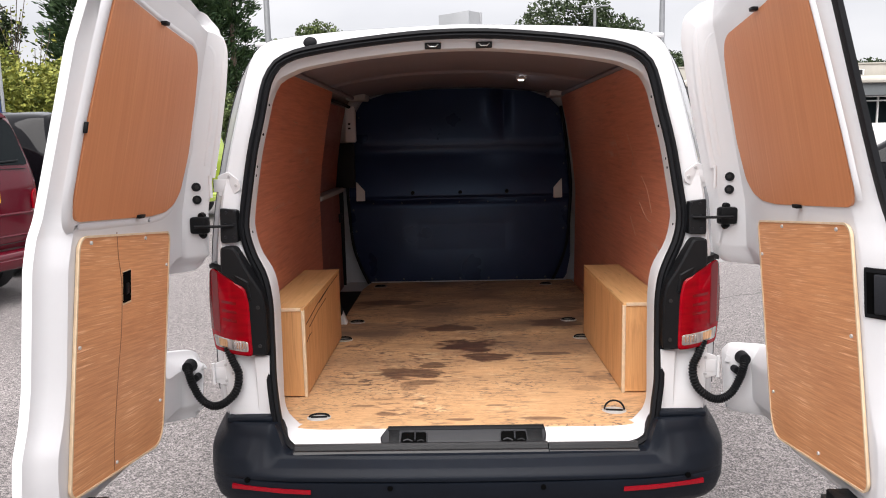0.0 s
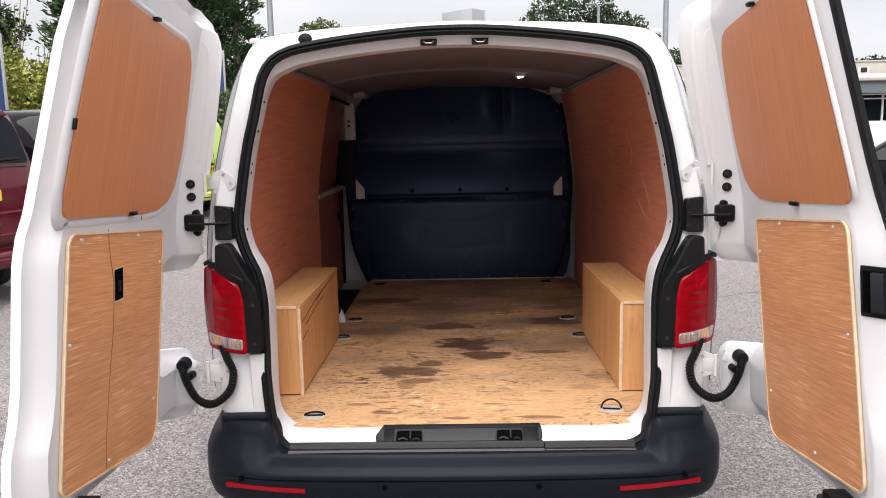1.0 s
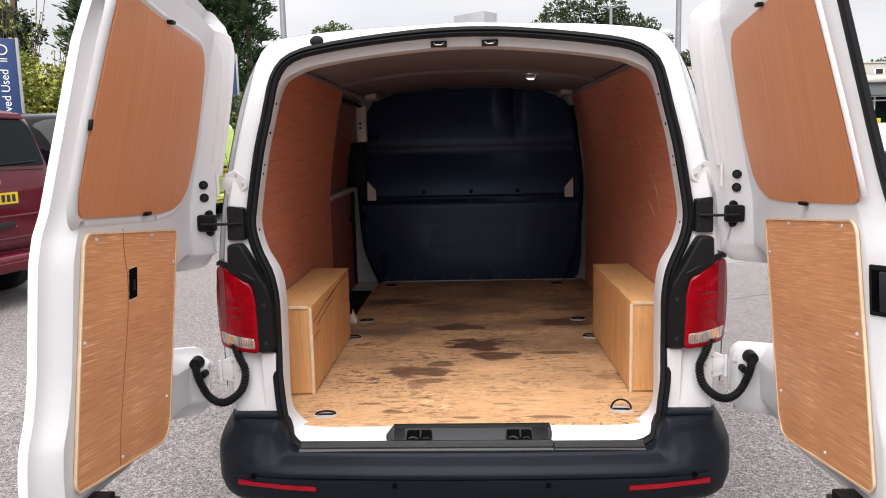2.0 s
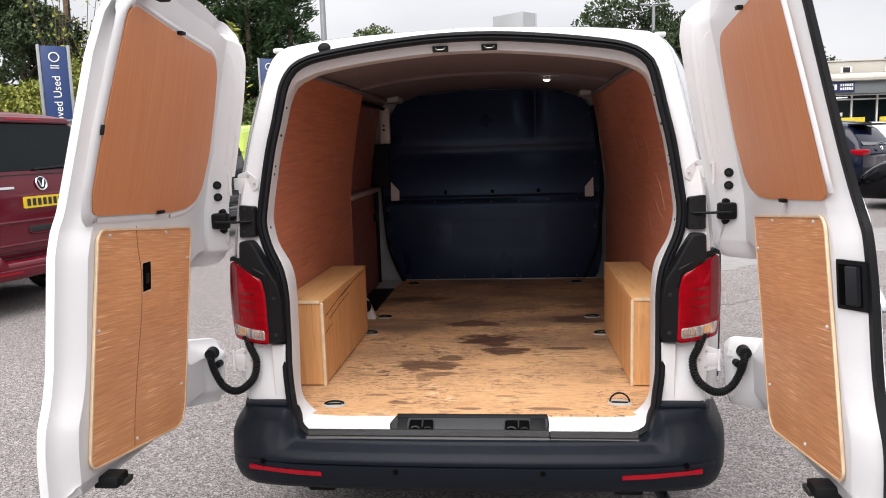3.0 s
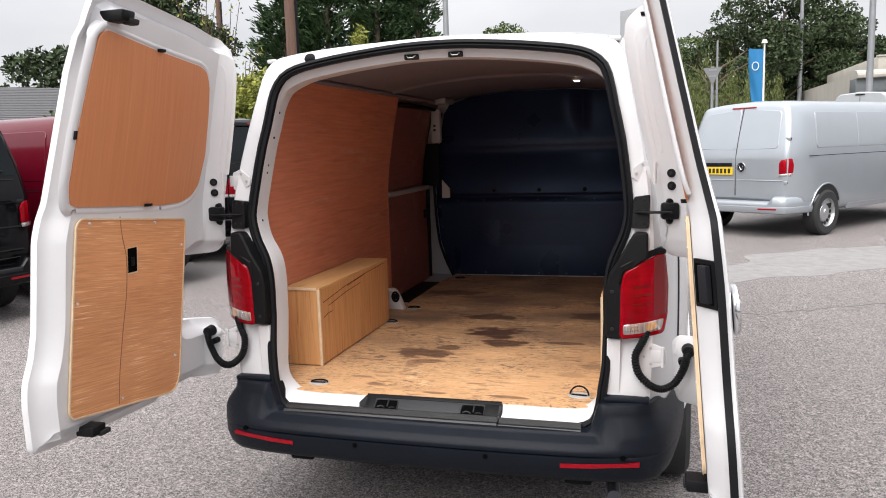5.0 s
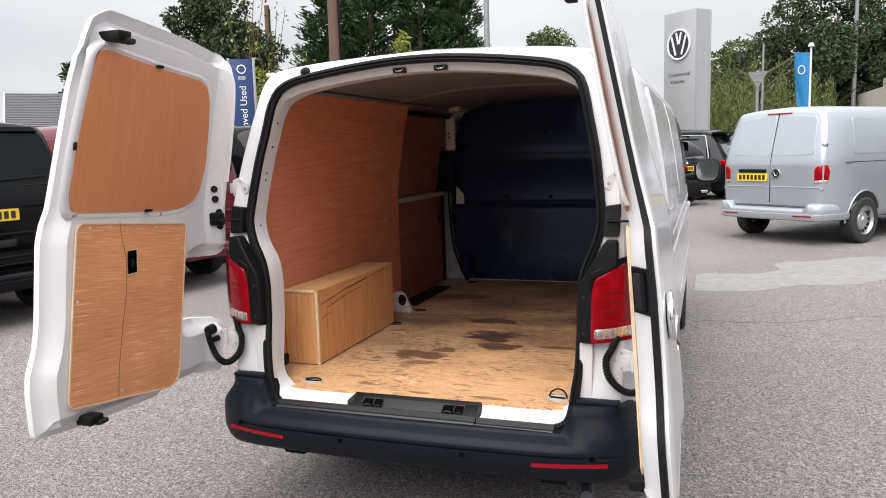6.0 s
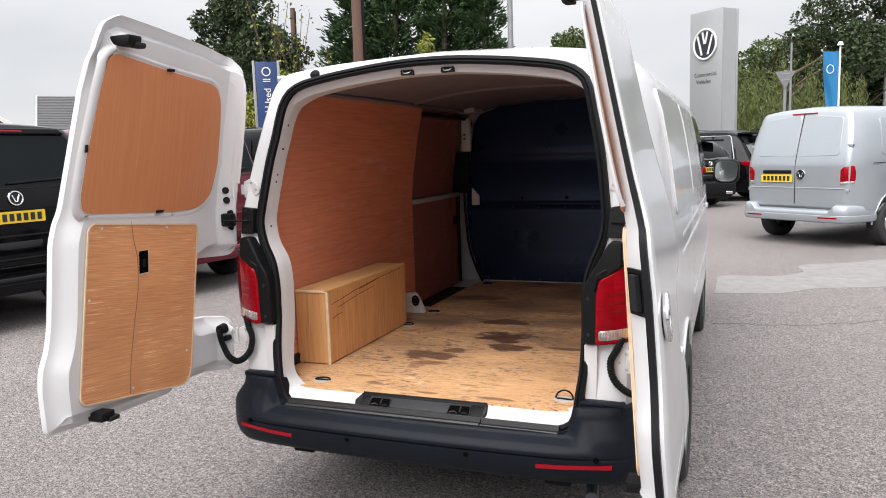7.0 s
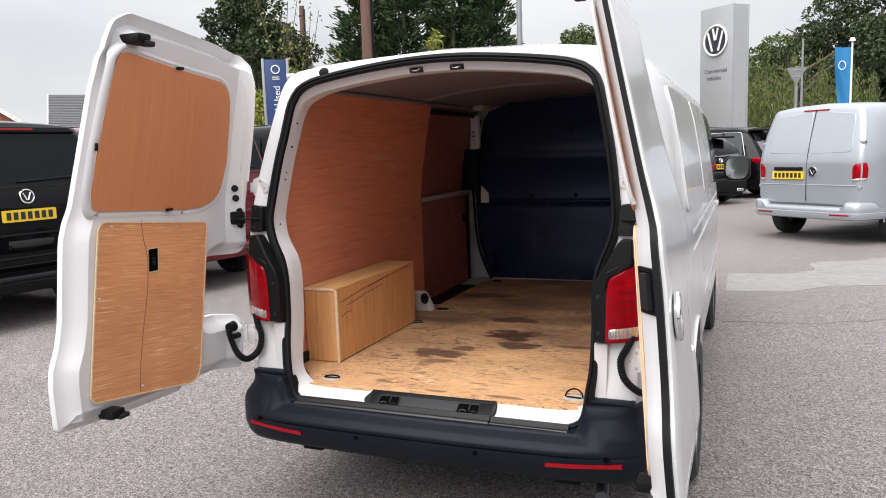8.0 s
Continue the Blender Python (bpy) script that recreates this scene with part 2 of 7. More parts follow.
dull_steel = mat("dull_steel", (0.09, 0.095, 0.11), 0.4, metal=0.6, var=0.1, scale=30)
steel = mat("steel", (0.5, 0.5, 0.5), 0.35, metal=1.0, var=0.1, scale=30)
alloy = mat("alloy_rim", (0.50, 0.51, 0.52), 0.38, metal=0.8, var=0.1, scale=10)
red_lens = mat("red_lens", (0.27, 0.0009, 0.007), 0.10, coat=0.07, spec=0.14, var=0.25, scale=14, stretch=(1, 1, 5))
clear_lens = mat("clear_lens", (0.42, 0.38, 0.36), 0.10, coat=0.8, var=0.7, scale=30, stretch=(5, 1, 0.6), metal=0.5)
reflector_red = mat("red_reflector", (0.27, 0.003, 0.010), 0.2, coat=0.0, spec=0.3, var=0.2, scale=90)
dark_glass = mat("dark_glass", (0.004, 0.007, 0.008), 0.03, coat=0.0, spec=0.15, var=0.3, scale=2, rvar=0.0)
car_glass = mat("car_glass", (0.030, 0.034, 0.037), 0.04, coat=0.6, spec=0.5, var=0.3, scale=2, rvar=0.0)
# pale blotches stand for the view and reflections, painted into the glass
cab_glass = mat("cab_glass", (0.105, 0.125, 0.122), 0.04, coat=0.3, var=0.75, scale=3.5, rvar=0.0)
grey_glass = mat("grey_glass", (0.05, 0.06, 0.065), 0.05, coat=0.3, var=0.3, scale=2, rvar=0.0)
plate_yellow = mat("plate_yellow", (0.75, 0.50, 0.02), 0.4, var=0.05)
plate_ink = mat("plate_ink", (0.015, 0.015, 0.015), 0.5)
lamp_glow = mat("lamp_glow", (0.9, 0.9, 0.9), 0.3, emit=60.0)
dark_lens = mat("dark_red_lens", (0.17, 0.0007, 0.004), 0.15, var=0.1)
amber_lens = mat("amber_lens", (0.55, 0.30, 0.13), 0.12, coat=0.6, var=0.6, scale=30, stretch=(5, 1, 0.6), metal=0.3)
knot_brown = mat("knot_brown", (0.27, 0.125, 0.06), 0.6, var=0.3, scale=60)
white_plastic = mat("white_plastic", (0.72, 0.72, 0.71), 0.45, var=0.05)
# near-black that paints the shade of pits drawn flat
pit_black = mat("pit_black", (0.0015, 0.0015, 0.0015), 0.9, spec=0.05)
dark_gap = mat("dark_gap", (0.010, 0.010, 0.010), 0.8)


# ---- mesh helpers ----
def part(name, bm, material, parent=None, label="", sharp=32):
    me = bpy.data.meshes.new(name)
    bmesh.ops.remove_doubles(bm, verts=bm.verts, dist=1e-5)
    bmesh.ops.recalc_face_normals(bm, faces=bm.faces)
    bm.to_mesh(me)
    bm.free()
    for m in (material if isinstance(material, (list, tuple)) else [material]):
        me.materials.append(m)
    me.polygons.foreach_set("use_smooth", [True] * len(me.polygons))
    me.set_sharp_from_angle(angle=radians(sharp))
    ob = new(name, me)
    if parent:
        ob.parent = parent
    if label:
        tagged(ob, label=label)
    return ob


def thing(name, label, category, group="", m=None):
    e = new(name)
    e.empty_display_size = 0.1
    if m is not None:
        e.matrix_basis = m
    return tagged(e, label, category, group)


def box(bm, x0, x1, y0, y1, z0, z1, bevel=0.0, seg=2):
    r = bmesh.ops.create_cube(bm, size=1)
    vs = r["verts"]
    bmesh.ops.transform(bm, matrix=Matrix.Translation(((x0 + x1) / 2, (y0 + y1) / 2, (z0 + z1) / 2)) @ Matrix.Diagonal((abs(x1 - x0), abs(y1 - y0), abs(z1 - z0), 1)), verts=vs)
    if bevel:
        es = list({e for v in vs for e in v.link_edges})
        bmesh.ops.bevel(bm, geom=es, offset=bevel, segments=seg, affect="EDGES", profile=0.5)
    return bm


def boxed(x0, x1, y0, y1, z0, z1, bevel=0.0, seg=2):
    return box(bmesh.new(), x0, x1, y0, y1, z0, z1, bevel, seg)


def cyl(bm, a, b, r0, r1=None, seg=20, caps=True):
    a, b = Vector(a), Vector(b)
    r1 = r0 if r1 is None else r1
    m = (b - a).to_track_quat("Z", "Y").to_matrix().to_4x4()
    bmesh.ops.create_cone(bm, cap_ends=caps, segments=seg, radius1=r0, radius2=r1, depth=(b - a).length, matrix=Matrix.Translation((a + b) / 2) @ m)
    return bm


def catmull(pts, n=6, closed=False):
    pts = [Vector(p) for p in pts]
    out, k = [], len(pts)
    for i in range(k if closed else k - 1):
        p = [pts[(i + j) % k] if closed else pts[min(max(i + j, 0), k - 1)] for j in (-1, 0, 1, 2)]
        for s in range(n):
            t = s / n
            out.append(0.5 * (2 * p[1] + (p[2] - p[0]) * t + (2 * p[0] - 5 * p[1] + 4 * p[2] - p[3]) * t * t + (3 * p[1] - p[0] - 3 * p[2] + p[3]) * t ** 3))
    if not closed:
        out.append(pts[-1])
    return out


def loft(bm, rings, closed=True, cap0=False, cap1=False):
    vs = [[bm.verts.new(p) for p in r] for r in rings]
    k = len(rings[0])
    for a, b in zip(vs, vs[1:]):
        for i in range(k if closed else k - 1):
            bm.faces.new((a[i], a[(i + 1) % k], b[(i + 1) % k], b[i]))
    if cap0:
        bm.faces.new(vs[0])
    if cap1:
        bm.faces.new(vs[-1])
    return bm


def sweep(bm, path, section, closed=False, up=(0, 0, 1)):
    """A section of (a, b) offsets, a across and b along the side vector, carried along a path."""
    path, rings, k = [Vector(p) for p in path], [], len(path)
    for i, p in enumerate(path):
        t = (path[(i + 1) % k] - path[i - 1]) if closed else (path[min(i + 1, k - 1)] - path[max(i - 1, 0)])
        t.normalize()
        s = t.cross(Vector(up))
        s = s.normalized() if s.length > 1e-4 else Vector((1, 0, 0))
        u = s.cross(t)
        rings.append([p + s * a + u * b for a, b in section])
    if closed:
        rings.append(rings[0])
        return loft(bm, rings)
    return loft(bm, rings, True, True, True)


def circle(r, n=10, flat=1.0):
    return [(r * math.cos(2 * math.pi * i / n), r * flat * math.sin(2 * math.pi * i / n)) for i in range(n)]


def tube(bm, path, r, n=10, closed=False, up=(0, 0, 1)):
    return sweep(bm, path, circle(r, n), closed, up)


def prism(bm, poly, d0, d1, cuts_a=(), cuts_b=(), chamfer=0.0):
    """A polygon of (a, b) with depth d0 to d1 as vertices (a, b, d), cut at the given a and b so that it can be bent."""
    if chamfer:
        sg = 1 if d1 > d0 else -1
        rings = [[(a, b, d0) for a, b in poly], [(a, b, d1 - sg * chamfer) for a, b in poly], [(a, b, d1) for a, b in inset(poly, chamfer)]]
    else:
        rings = [[(a, b, d0) for a, b in poly], [(a, b, d1) for a, b in poly]]
    loft(bm, rings, True, True, True)
    for axis, cuts in ((0, cuts_a), (1, cuts_b)):
        for c in cuts:
            no = (1, 0, 0) if axis == 0 else (0, 1, 0)
            co = (c, 0, 0) if axis == 0 else (0, c, 0)
            bmesh.ops.bisect_plane(bm, geom=bm.verts[:] + bm.edges[:] + bm.faces[:], plane_co=co, plane_no=no)
    bmesh.ops.triangulate(bm, faces=[f for f in bm.faces if len(f.verts) > 4])
    return bm


def bend(bm, f):
    for v in bm.verts:
        v.co = f(*v.co)
    return bm


def inset(poly, d):
    """A polygon moved inwards by d (outwards where d is negative)."""
    area = sum(p[0] * q[1] - q[0] * p[1] for p, q in zip(poly, poly[1:] + poly[:1]))
    sg, out, k = (1 if area > 0 else -1), [], len(poly)
    for i in range(k):
        p, c, q = Vector(poly[i - 1]).to_2d(), Vector(poly[i]).to_2d(), Vector(poly[(i + 1) % k]).to_2d()
        e0, e1 = (c - p).normalized(), (q - c).normalized()
        n0, n1 = Vector((-e0.y, e0.x)) * sg, Vector((-e1.y, e1.x)) * sg
        b = n0 + n1
        b = b / max(b.length_squared / 2, 0.6) if b.length > 1e-6 else n0
        out.append((c.x + b.x * d, c.y + b.y * d))
    return out


def rounded(poly, r, n=4):
    """A polygon with its corners rounded by r."""
    out, k = [], len(poly)
    for i in range(k):
        p, c, q = Vector(poly[i - 1]).to_2d(), Vector(poly[i]).to_2d(), Vector(poly[(i + 1) % k]).to_2d()
        rr = min(r, (p - c).length * 0.45, (q - c).length * 0.45)
        a, b = c + (p - c).normalized() * rr, c + (q - c).normalized() * rr
        for s in range(n + 1):
            t = s / n
            v = a * (1 - t) ** 2 + c * 2 * t * (1 - t) + b * t * t
            out.append((v.x, v.y))
    return out


def polar(poly, centre, n=144):
    """A star-shaped outline met by n even rays from its centre."""
    cx, cz = centre
    segs = list(zip(poly, poly[1:] + poly[:1]))
    out = []
    for i in range(n):
        w = 2 * math.pi * (i + 0.5) / n
        dx, dz = math.cos(w), math.sin(w)
        best = 0
        for (ax, az), (bx, bz) in segs:
            ex, ez = bx - ax, bz - az
            den = dx * ez - dz * ex
            if abs(den) < 1e-9:
                continue
            t = ((ax - cx) * ez - (az - cz) * ex) / den
            s = ((ax - cx) * dz - (az - cz) * dx) / den
            if t > 0 and -1e-6 <= s <= 1 + 1e-6:
                best = max(best, t)
        out.append((cx + dx * best, cz + dz * best))
    return out


def mirrored(half):
    """A closed outline from its right half, listed from the bottom middle to the top middle."""
    return [tuple(p) for p in half] + [(-x, z) for x, z in reversed(half) if x > 1e-6]


def lettering(text, size, material, parent, m, name="lettering", extrude=0.003):
    cu = bpy.data.curves.new(name, "FONT")
    cu.body, cu.size, cu.extrude, cu.align_x, cu.align_y = text, size, extrude, "CENTER", "CENTER"
    cu.materials.append(material)
    ob = new(name, cu)
    ob.parent, ob.matrix_basis = parent, m
    return ob


# ---- ground ----
def asphalt_material():
    m = mat("asphalt", (0.160, 0.150, 0.148), 0.85, var=0.16, scale=0.35, bump=0.0, bscale=3)
    n, l = m.node_tree.nodes, m.node_tree.links
    p = n["Principled BSDF"]
    src = p.inputs["Base Color"].links[0].from_socket
    tc = n.new("ShaderNodeTexCoord")
    stone = n.new("ShaderNodeTexVoronoi")
    stone.inputs["Scale"].default_value = 185
    l.new(tc.outputs["Object"], stone.inputs["Vector"])
    ramp = n.new("ShaderNodeValToRGB")
    ramp.color_ramp.elements[0].position, ramp.color_ramp.elements[0].color = 0.12, (0.30, 0.29, 0.29, 1)
    ramp.color_ramp.elements[1].position, ramp.color_ramp.elements[1].color = 0.92, (2.1, 2.01, 1.97, 1)
    sep = n.new("ShaderNodeSeparateColor")
    l.new(stone.outputs["Color"], sep.inputs[0])
    l.new(sep.outputs[0], ramp.inputs[0])
    mul = n.new("ShaderNodeMixRGB")
    mul.blend_type = "MULTIPLY"
    mul.inputs[0].default_value = 0.92
    l.new(src, mul.inputs[1])
    l.new(ramp.outputs[0], mul.inputs[2])
    # worn, paler and darker repair areas with crooked edges
    patch = n.new("ShaderNodeTexVoronoi")
    patch.feature = "F1"
    patch.inputs["Scale"].default_value = 0.16
    warp = n.new("ShaderNodeTexNoise")
    warp.inputs["Scale"].default_value = 0.5
    wm = n.new("ShaderNodeVectorMath")
    wm.operation = "MULTIPLY_ADD"
    wm.inputs[1].default_value = (2.0, 2.0, 0)
    l.new(tc.outputs["Object"], warp.inputs["Vector"])
    l.new(warp.outputs["Color"], wm.inputs[0])
    l.new(tc.outputs["Object"], wm.inputs[2])
    l.new(wm.outputs[0], patch.inputs["Vector"])
    sp = n.new("ShaderNodeSeparateColor")
    l.new(patch.outputs["Color"], sp.inputs[0])
    pr = n.new("ShaderNodeMapRange")
    pr.inputs[3].default_value, pr.inputs[4].default_value = 0.90, 1.10
    l.new(sp.outputs[1], pr.inputs[0])
    m2 = n.new("ShaderNodeMixRGB")
    m2.blend_type = "MULTIPLY"
    m2.inputs[0].default_value = 1
    l.new(mul.outputs[0], m2.inputs[1])
    l.new(pr.outputs[0], m2.inputs[2])
    grit = n.new("ShaderNodeTexNoise")
    grit.inputs["Scale"].default_value, grit.inputs["Detail"].default_value = 45, 8
    l.new(tc.outputs["Object"], grit.inputs["Vector"])
    gr = n.new("ShaderNodeMapRange")
    gr.inputs[1].default_value, gr.inputs[2].default_value = 0.3, 0.7
    gr.inputs[3].default_value, gr.inputs[4].default_value = 0.64, 1.36
    l.new(grit.outputs[0], gr.inputs[0])
    m3 = n.new("ShaderNodeMixRGB")
    m3.blend_type = "MULTIPLY"
    m3.inputs[0].default_value = 1
    l.new(m2.outputs[0], m3.inputs[1])
    l.new(gr.outputs[0], m3.inputs[2])
    l.new(m3.outputs[0], p.inputs["Base Color"])
    b = n.new("ShaderNodeBump")
    b.inputs["Strength"].default_value, b.inputs["Distance"].default_value = 0.6, 0.006
    l.new(stone.outputs["Distance"], b.inputs["Height"])
    l.new(b.outputs[0], p.inputs["Normal"])
    return m


asphalt = asphalt_material()


def ground_z(y):
    """The forecourt climbs gently ahead of the van."""
    return 0.010 * min(max(0.0, y - 1.0), 90.0)


bm = bmesh.new()
bmesh.ops.create_grid(bm, x_segments=8, y_segments=200, size=400)
for v in bm.verts:
    v.co.z = ground_z(v.co.y)
ground = tagged(part("ground", bm, asphalt), "worn grey asphalt of a car sales forecourt", "ground", kind="structure")

# a hairline crack with tar over it
crack_path = catmull([(0.99, 4.15, 0), (1.24, 4.16, 0), (1.69, 4.21, 0), (2.05, 4.38, 0), (2.46, 4.60, 0), (3.2, 4.95, 0)], 10)
crack_path = [Vector((p.x, p.y + 0.02 * math.sin(17 * p.x) + 0.012 * math.sin(41 * p.x), ground_z(p.y) + 0.0015)) for p in crack_path]
part("crack", sweep(bmesh.new(), crack_path, [(-0.006, -0.004), (0.006, -0.004), (0.006, 0.001), (-0.006, 0.001)], up=(0, 0, 1)), mat("crack_tar", (0.11, 0.104, 0.10), 0.9, var=0.3, scale=20), ground)
# paler concrete strip across the forecourt, with a broken edge
concrete = mat("pale_concrete", (0.215, 0.207, 0.202), 0.85, var=0.22, scale=9, bump=0.3, bscale=90)
edge = [(0.95, 6.50), (1.30, 6.56), (1.86, 6.70), (1.95, 7.50), (2.45, 7.72), (3.08, 8.10), (5.4, 9.3), (9.0, 11.2), (9.0, 9.3), (5.6, 7.7), (2.75, 6.28), (1.92, 5.82), (1.4, 5.55), (0.95, 5.36)]
edge = [(x + 0.04 * math.sin(9.0 * y + x), y + 0.05 * math.sin(7.0 * x)) for x, y in rounded(edge, 0.3, 4)]
bm = bend(prism(bmesh.new(), edge, 0, 0.004), lambda a, b, d: Vector((a, b, ground_z(b) + d)))
tagged(part("pavement_patch", bm, concrete), "pale concrete repair strip in the asphalt", "pavement", kind="structure")

# ---- the white van ----
FLOOR = 0.585


def rim_y(z):
    """How far forward the rear face lies at a height."""
    k = max(0.0, z - 1.12)
    return 0.29 * k * k / (k + 0.16) if k > 0 else 0.0


RIM = [(0, 0.532), (0.30, 0.532), (0.55, 0.534), (0.608, 0.558), (0.636, 0.64), (0.643, 0.76), (0.648, 0.92), (0.648, 1.03), (0.663, 1.124), (0.705, 1.20), (0.726, 1.275), (0.727, 1.33),
       (0.710, 1.48), (0.696, 1.57), (0.678, 1.65), (0.655, 1.76), (0.629, 1.821), (0.570, 1.860), (0.485, 1.880), (0.33, 1.902), (0.135, 1.920), (0, 1.924)]


def seal_y(z):
    """How far forward the edge of the door opening lies at a height."""
    return float(np.interp(z, [0.53, 0.64, 0.72, 0.80, 0.90, 1.20, 1.30, 1.40, 1.50, 1.65, 1.80, 1.925], [-0.004, 0.0, 0.012, 0.030, 0.048, 0.052, 0.065, 0.088, 0.110, 0.142, 0.168, 0.192]))


FULL = [(0, 0.34), (0.72, 0.34), (0.88, 0.37), (0.925, 0.43), (0.946, 0.55), (0.950, 0.85), (0.946, 1.10), (0.932, 1.30), (0.905, 1.50), (0.868, 1.70), (0.838, 1.80), (0.80, 1.868),
        (0.74, 1.928), (0.62, 1.960), (0.40, 1.983), (0, 2.0)]
REAR = [(0, 0.55), (0.56, 0.55), (0.70, 0.56), (0.785, 0.60), (0.803, 0.70), (0.808, 0.88), (0.812, 1.10), (0.808, 1.25), (0.797, 1.40), (0.765, 1.60), (0.727, 1.78), (0.708, 1.85), (0.680, 1.893),
        (0.63, 1.918), (0.40, 1.942), (0, 1.957)]
MID = (0.0, 1.15)
N = 176


def smooth_half(h, n=3):
    pts = catmull([(x, 0, z) for x, z in h], n)
    return [(max(p.x, 0.0), p.z) for p in pts]


rim_loop = polar(mirrored(smooth_half(RIM, 4)), MID, N)
full_loop = polar(mirrored(smooth_half(FULL, 3)), MID, N)
rear_loop = polar(mirrored(smooth_half(REAR, 3)), MID, N)


def side_x(z):
    """Half the width of the body at a height."""
    for (x0, z0), (x1, z1) in zip(FULL[2:], FULL[3:]):
        if z0 <= z <= z1:
            return x0 + (x1 - x0) * (z - z0) / (z1 - z0)
    return 0.9


van = thing("white_van", "white panel van, rear doors open on a plywood-lined load bay", "van")
# outer shell, from the rear corner forwards to the nose
rings = []
for d, w in ((0.02, 0.0), (0.05, 0.08), (0.10, 0.26), (0.17, 0.50), (0.28, 0.74), (0.42, 0.90), (0.65, 1.0), (1.6, 1.0), (2.6, 1.0), (3.6, 1.0)):
    ring = []
    for (rx, rz), (fx, fz) in zip(rear_loop, full_loop):
        x, z = rx + (fx - rx) * w, rz + (fz - rz) * w
        if z < 0.64 and d < 0.7:
            x = math.copysign(min(abs(x), float(np.interp(d, [0.0, 0.08, 0.28, 0.55, 0.8], [0.79, 0.84, 0.875, 0.90, 0.93]))), x)
        ring.append((x, d + rim_y(z) * max(0, 1 - d / 1.6), z))
    rings.append(ring)
for y, top, wx, low in ((4.15, 1.93, 0.985, 0.34), (4.5, 1.72, 0.965, 0.34), (4.85, 1.30, 0.94, 0.34), (5.1, 1.12, 0.88, 0.36), (5.25, 0.95, 0.74, 0.40)):
    rings.append([(x * wx, y, low + (z - 0.34) * (top - low) / (1.985 - 0.34)) for x, z in full_loop])
part("body", loft(bmesh.new(), rings, True, False, True), white_paint, van, sharp=50)
# rear face between the outer corner and the door opening, and the return into the bay
rings = [[(x, 0.02 + rim_y(z), z) for x, z in rear_loop]]
for w in (0.12, 0.5, 0.85, 1.0):
    rings.append([(a + (c - a) * w, (1 - w) * rim_y(b) + w * seal_y(d) + (0.006 if w < 0.9 else 0.012), b + (d - b) * w) for (a, b), (c, d) in zip(rear_loop, rim_loop)])


def jamb(dy, w):
    """The return of the opening, dy inside the rim: drawn in at the sides and head, sloping up at the sill."""
    out = []
    for x, z in rim_loop:
        up = min(1.0, max(0.0, (z - 1.02) / 0.25))
        side = min(1.0, abs(x) / 0.6)
        xx = x - math.copysign((0.006 + 0.003 * up) * w * side, x)
        head = min(1.0, max(0.0, (z - 1.70) / 0.15))
        foot = min(1.0, max(0.0, (0.68 - z) / 0.12))
        out.append((xx, seal_y(z) + dy, z - 0.050 * w * head + 0.049 * foot * min(1, dy / 0.065)))
    return out


for dy, w in ((0.014, 0.10), (0.032, 0.92), (0.060, 1.0), (0.11, 0.95)):
    rings.append(jamb(dy, w))
part("rear_frame", loft(bmesh.new(), rings), white_inner, van, "white painted rear door frame", sharp=40)
# door seal, a ribbed rubber bead all the way round the opening
def seal_out(z):
    return 0.010 * min(1.0, max(0.0, (z - 0.68) / 0.08)) * min(1.0, max(0.0, (1.20 - z) / 0.08))


bead = catmull([(x + math.copysign(seal_out(z), x), -0.004 + seal_y(z), z) for x, z in rim_loop[::2]], 2, True)
sec = [(-0.017, 0.010), (-0.013, -0.010), (-0.003, -0.014), (0.002, -0.008), (0.008, -0.014), (0.017, -0.008), (0.018, 0.010)]
part("door_seal", sweep(bmesh.new(), bead, sec, True, up=(0, 1, 0)), rubber, van, "black rubber seal round the rear opening", sharp=50)

# side pillars' inner faces: small holes along the return
for s in (-1, 1):
    for z in (1.70, 1.60, 1.49, 1.46, 1.27):
        y = seal_y(z) + 0.062
        x = next(abs(a) for a, b in rim_loop if b > z - 0.02 and a > 0 and abs(b - z) < 0.03)
        bm = bmesh.new()
        cyl(bm, (s * (x - 0.0105), y, z), (s * (x + 0.01), y, z), 0.0045, seg=10)
        part("trim_hole", bm, dark_gap, van)

# ---- load bay ----
bay = [(0.788, 0.57), (0.794, 1.0), (0.797, 1.22), (0.772, 1.45), (0.733, 1.68), (0.695, 1.85)]


def wall_panel(s, y0, y1, off, z0, z1, thick=0.006):
    poly = rounded([(y0, z0), (y1, z0), (y1, z1), (y0, z1)], 0.02)
    bm = prism(bmesh.new(), poly, 0, thick, cuts_b=[z for _, z in bay])

    def f(a, b, d):
        xs = np.interp(b, [z for _, z in bay], [x for x, _ in bay])
        return Vector((s * (xs + off + d), max(a, seal_y(b) + 0.10), b))
    return bend(bm, f)


part("side_lining", wall_panel(1, 0.16, 2.72, 0.0, 0.57, 1.85), liner_ply, van, "scuffed reddish plywood side lining")
part("side_lining", wall_panel(-1, 0.16, 1.82, 0.0, 0.57, 1.85), liner_ply, van, "scuffed reddish plywood side lining")
# pale scratches and rubbed marks on the linings
def lining_mark(s, pts, half, material):
    path = catmull([(s * (float(np.interp(z, [q for _, q in bay], [q for q, _ in bay])) - 0.0008), y, z) for y, z in pts], 6)
    part("scratch", sweep(bmesh.new(), path, [(-half, -0.0006), (half, -0.0006), (half, 0.0006), (-half, 0.0006)], up=(1, 0, 0)), material, van)


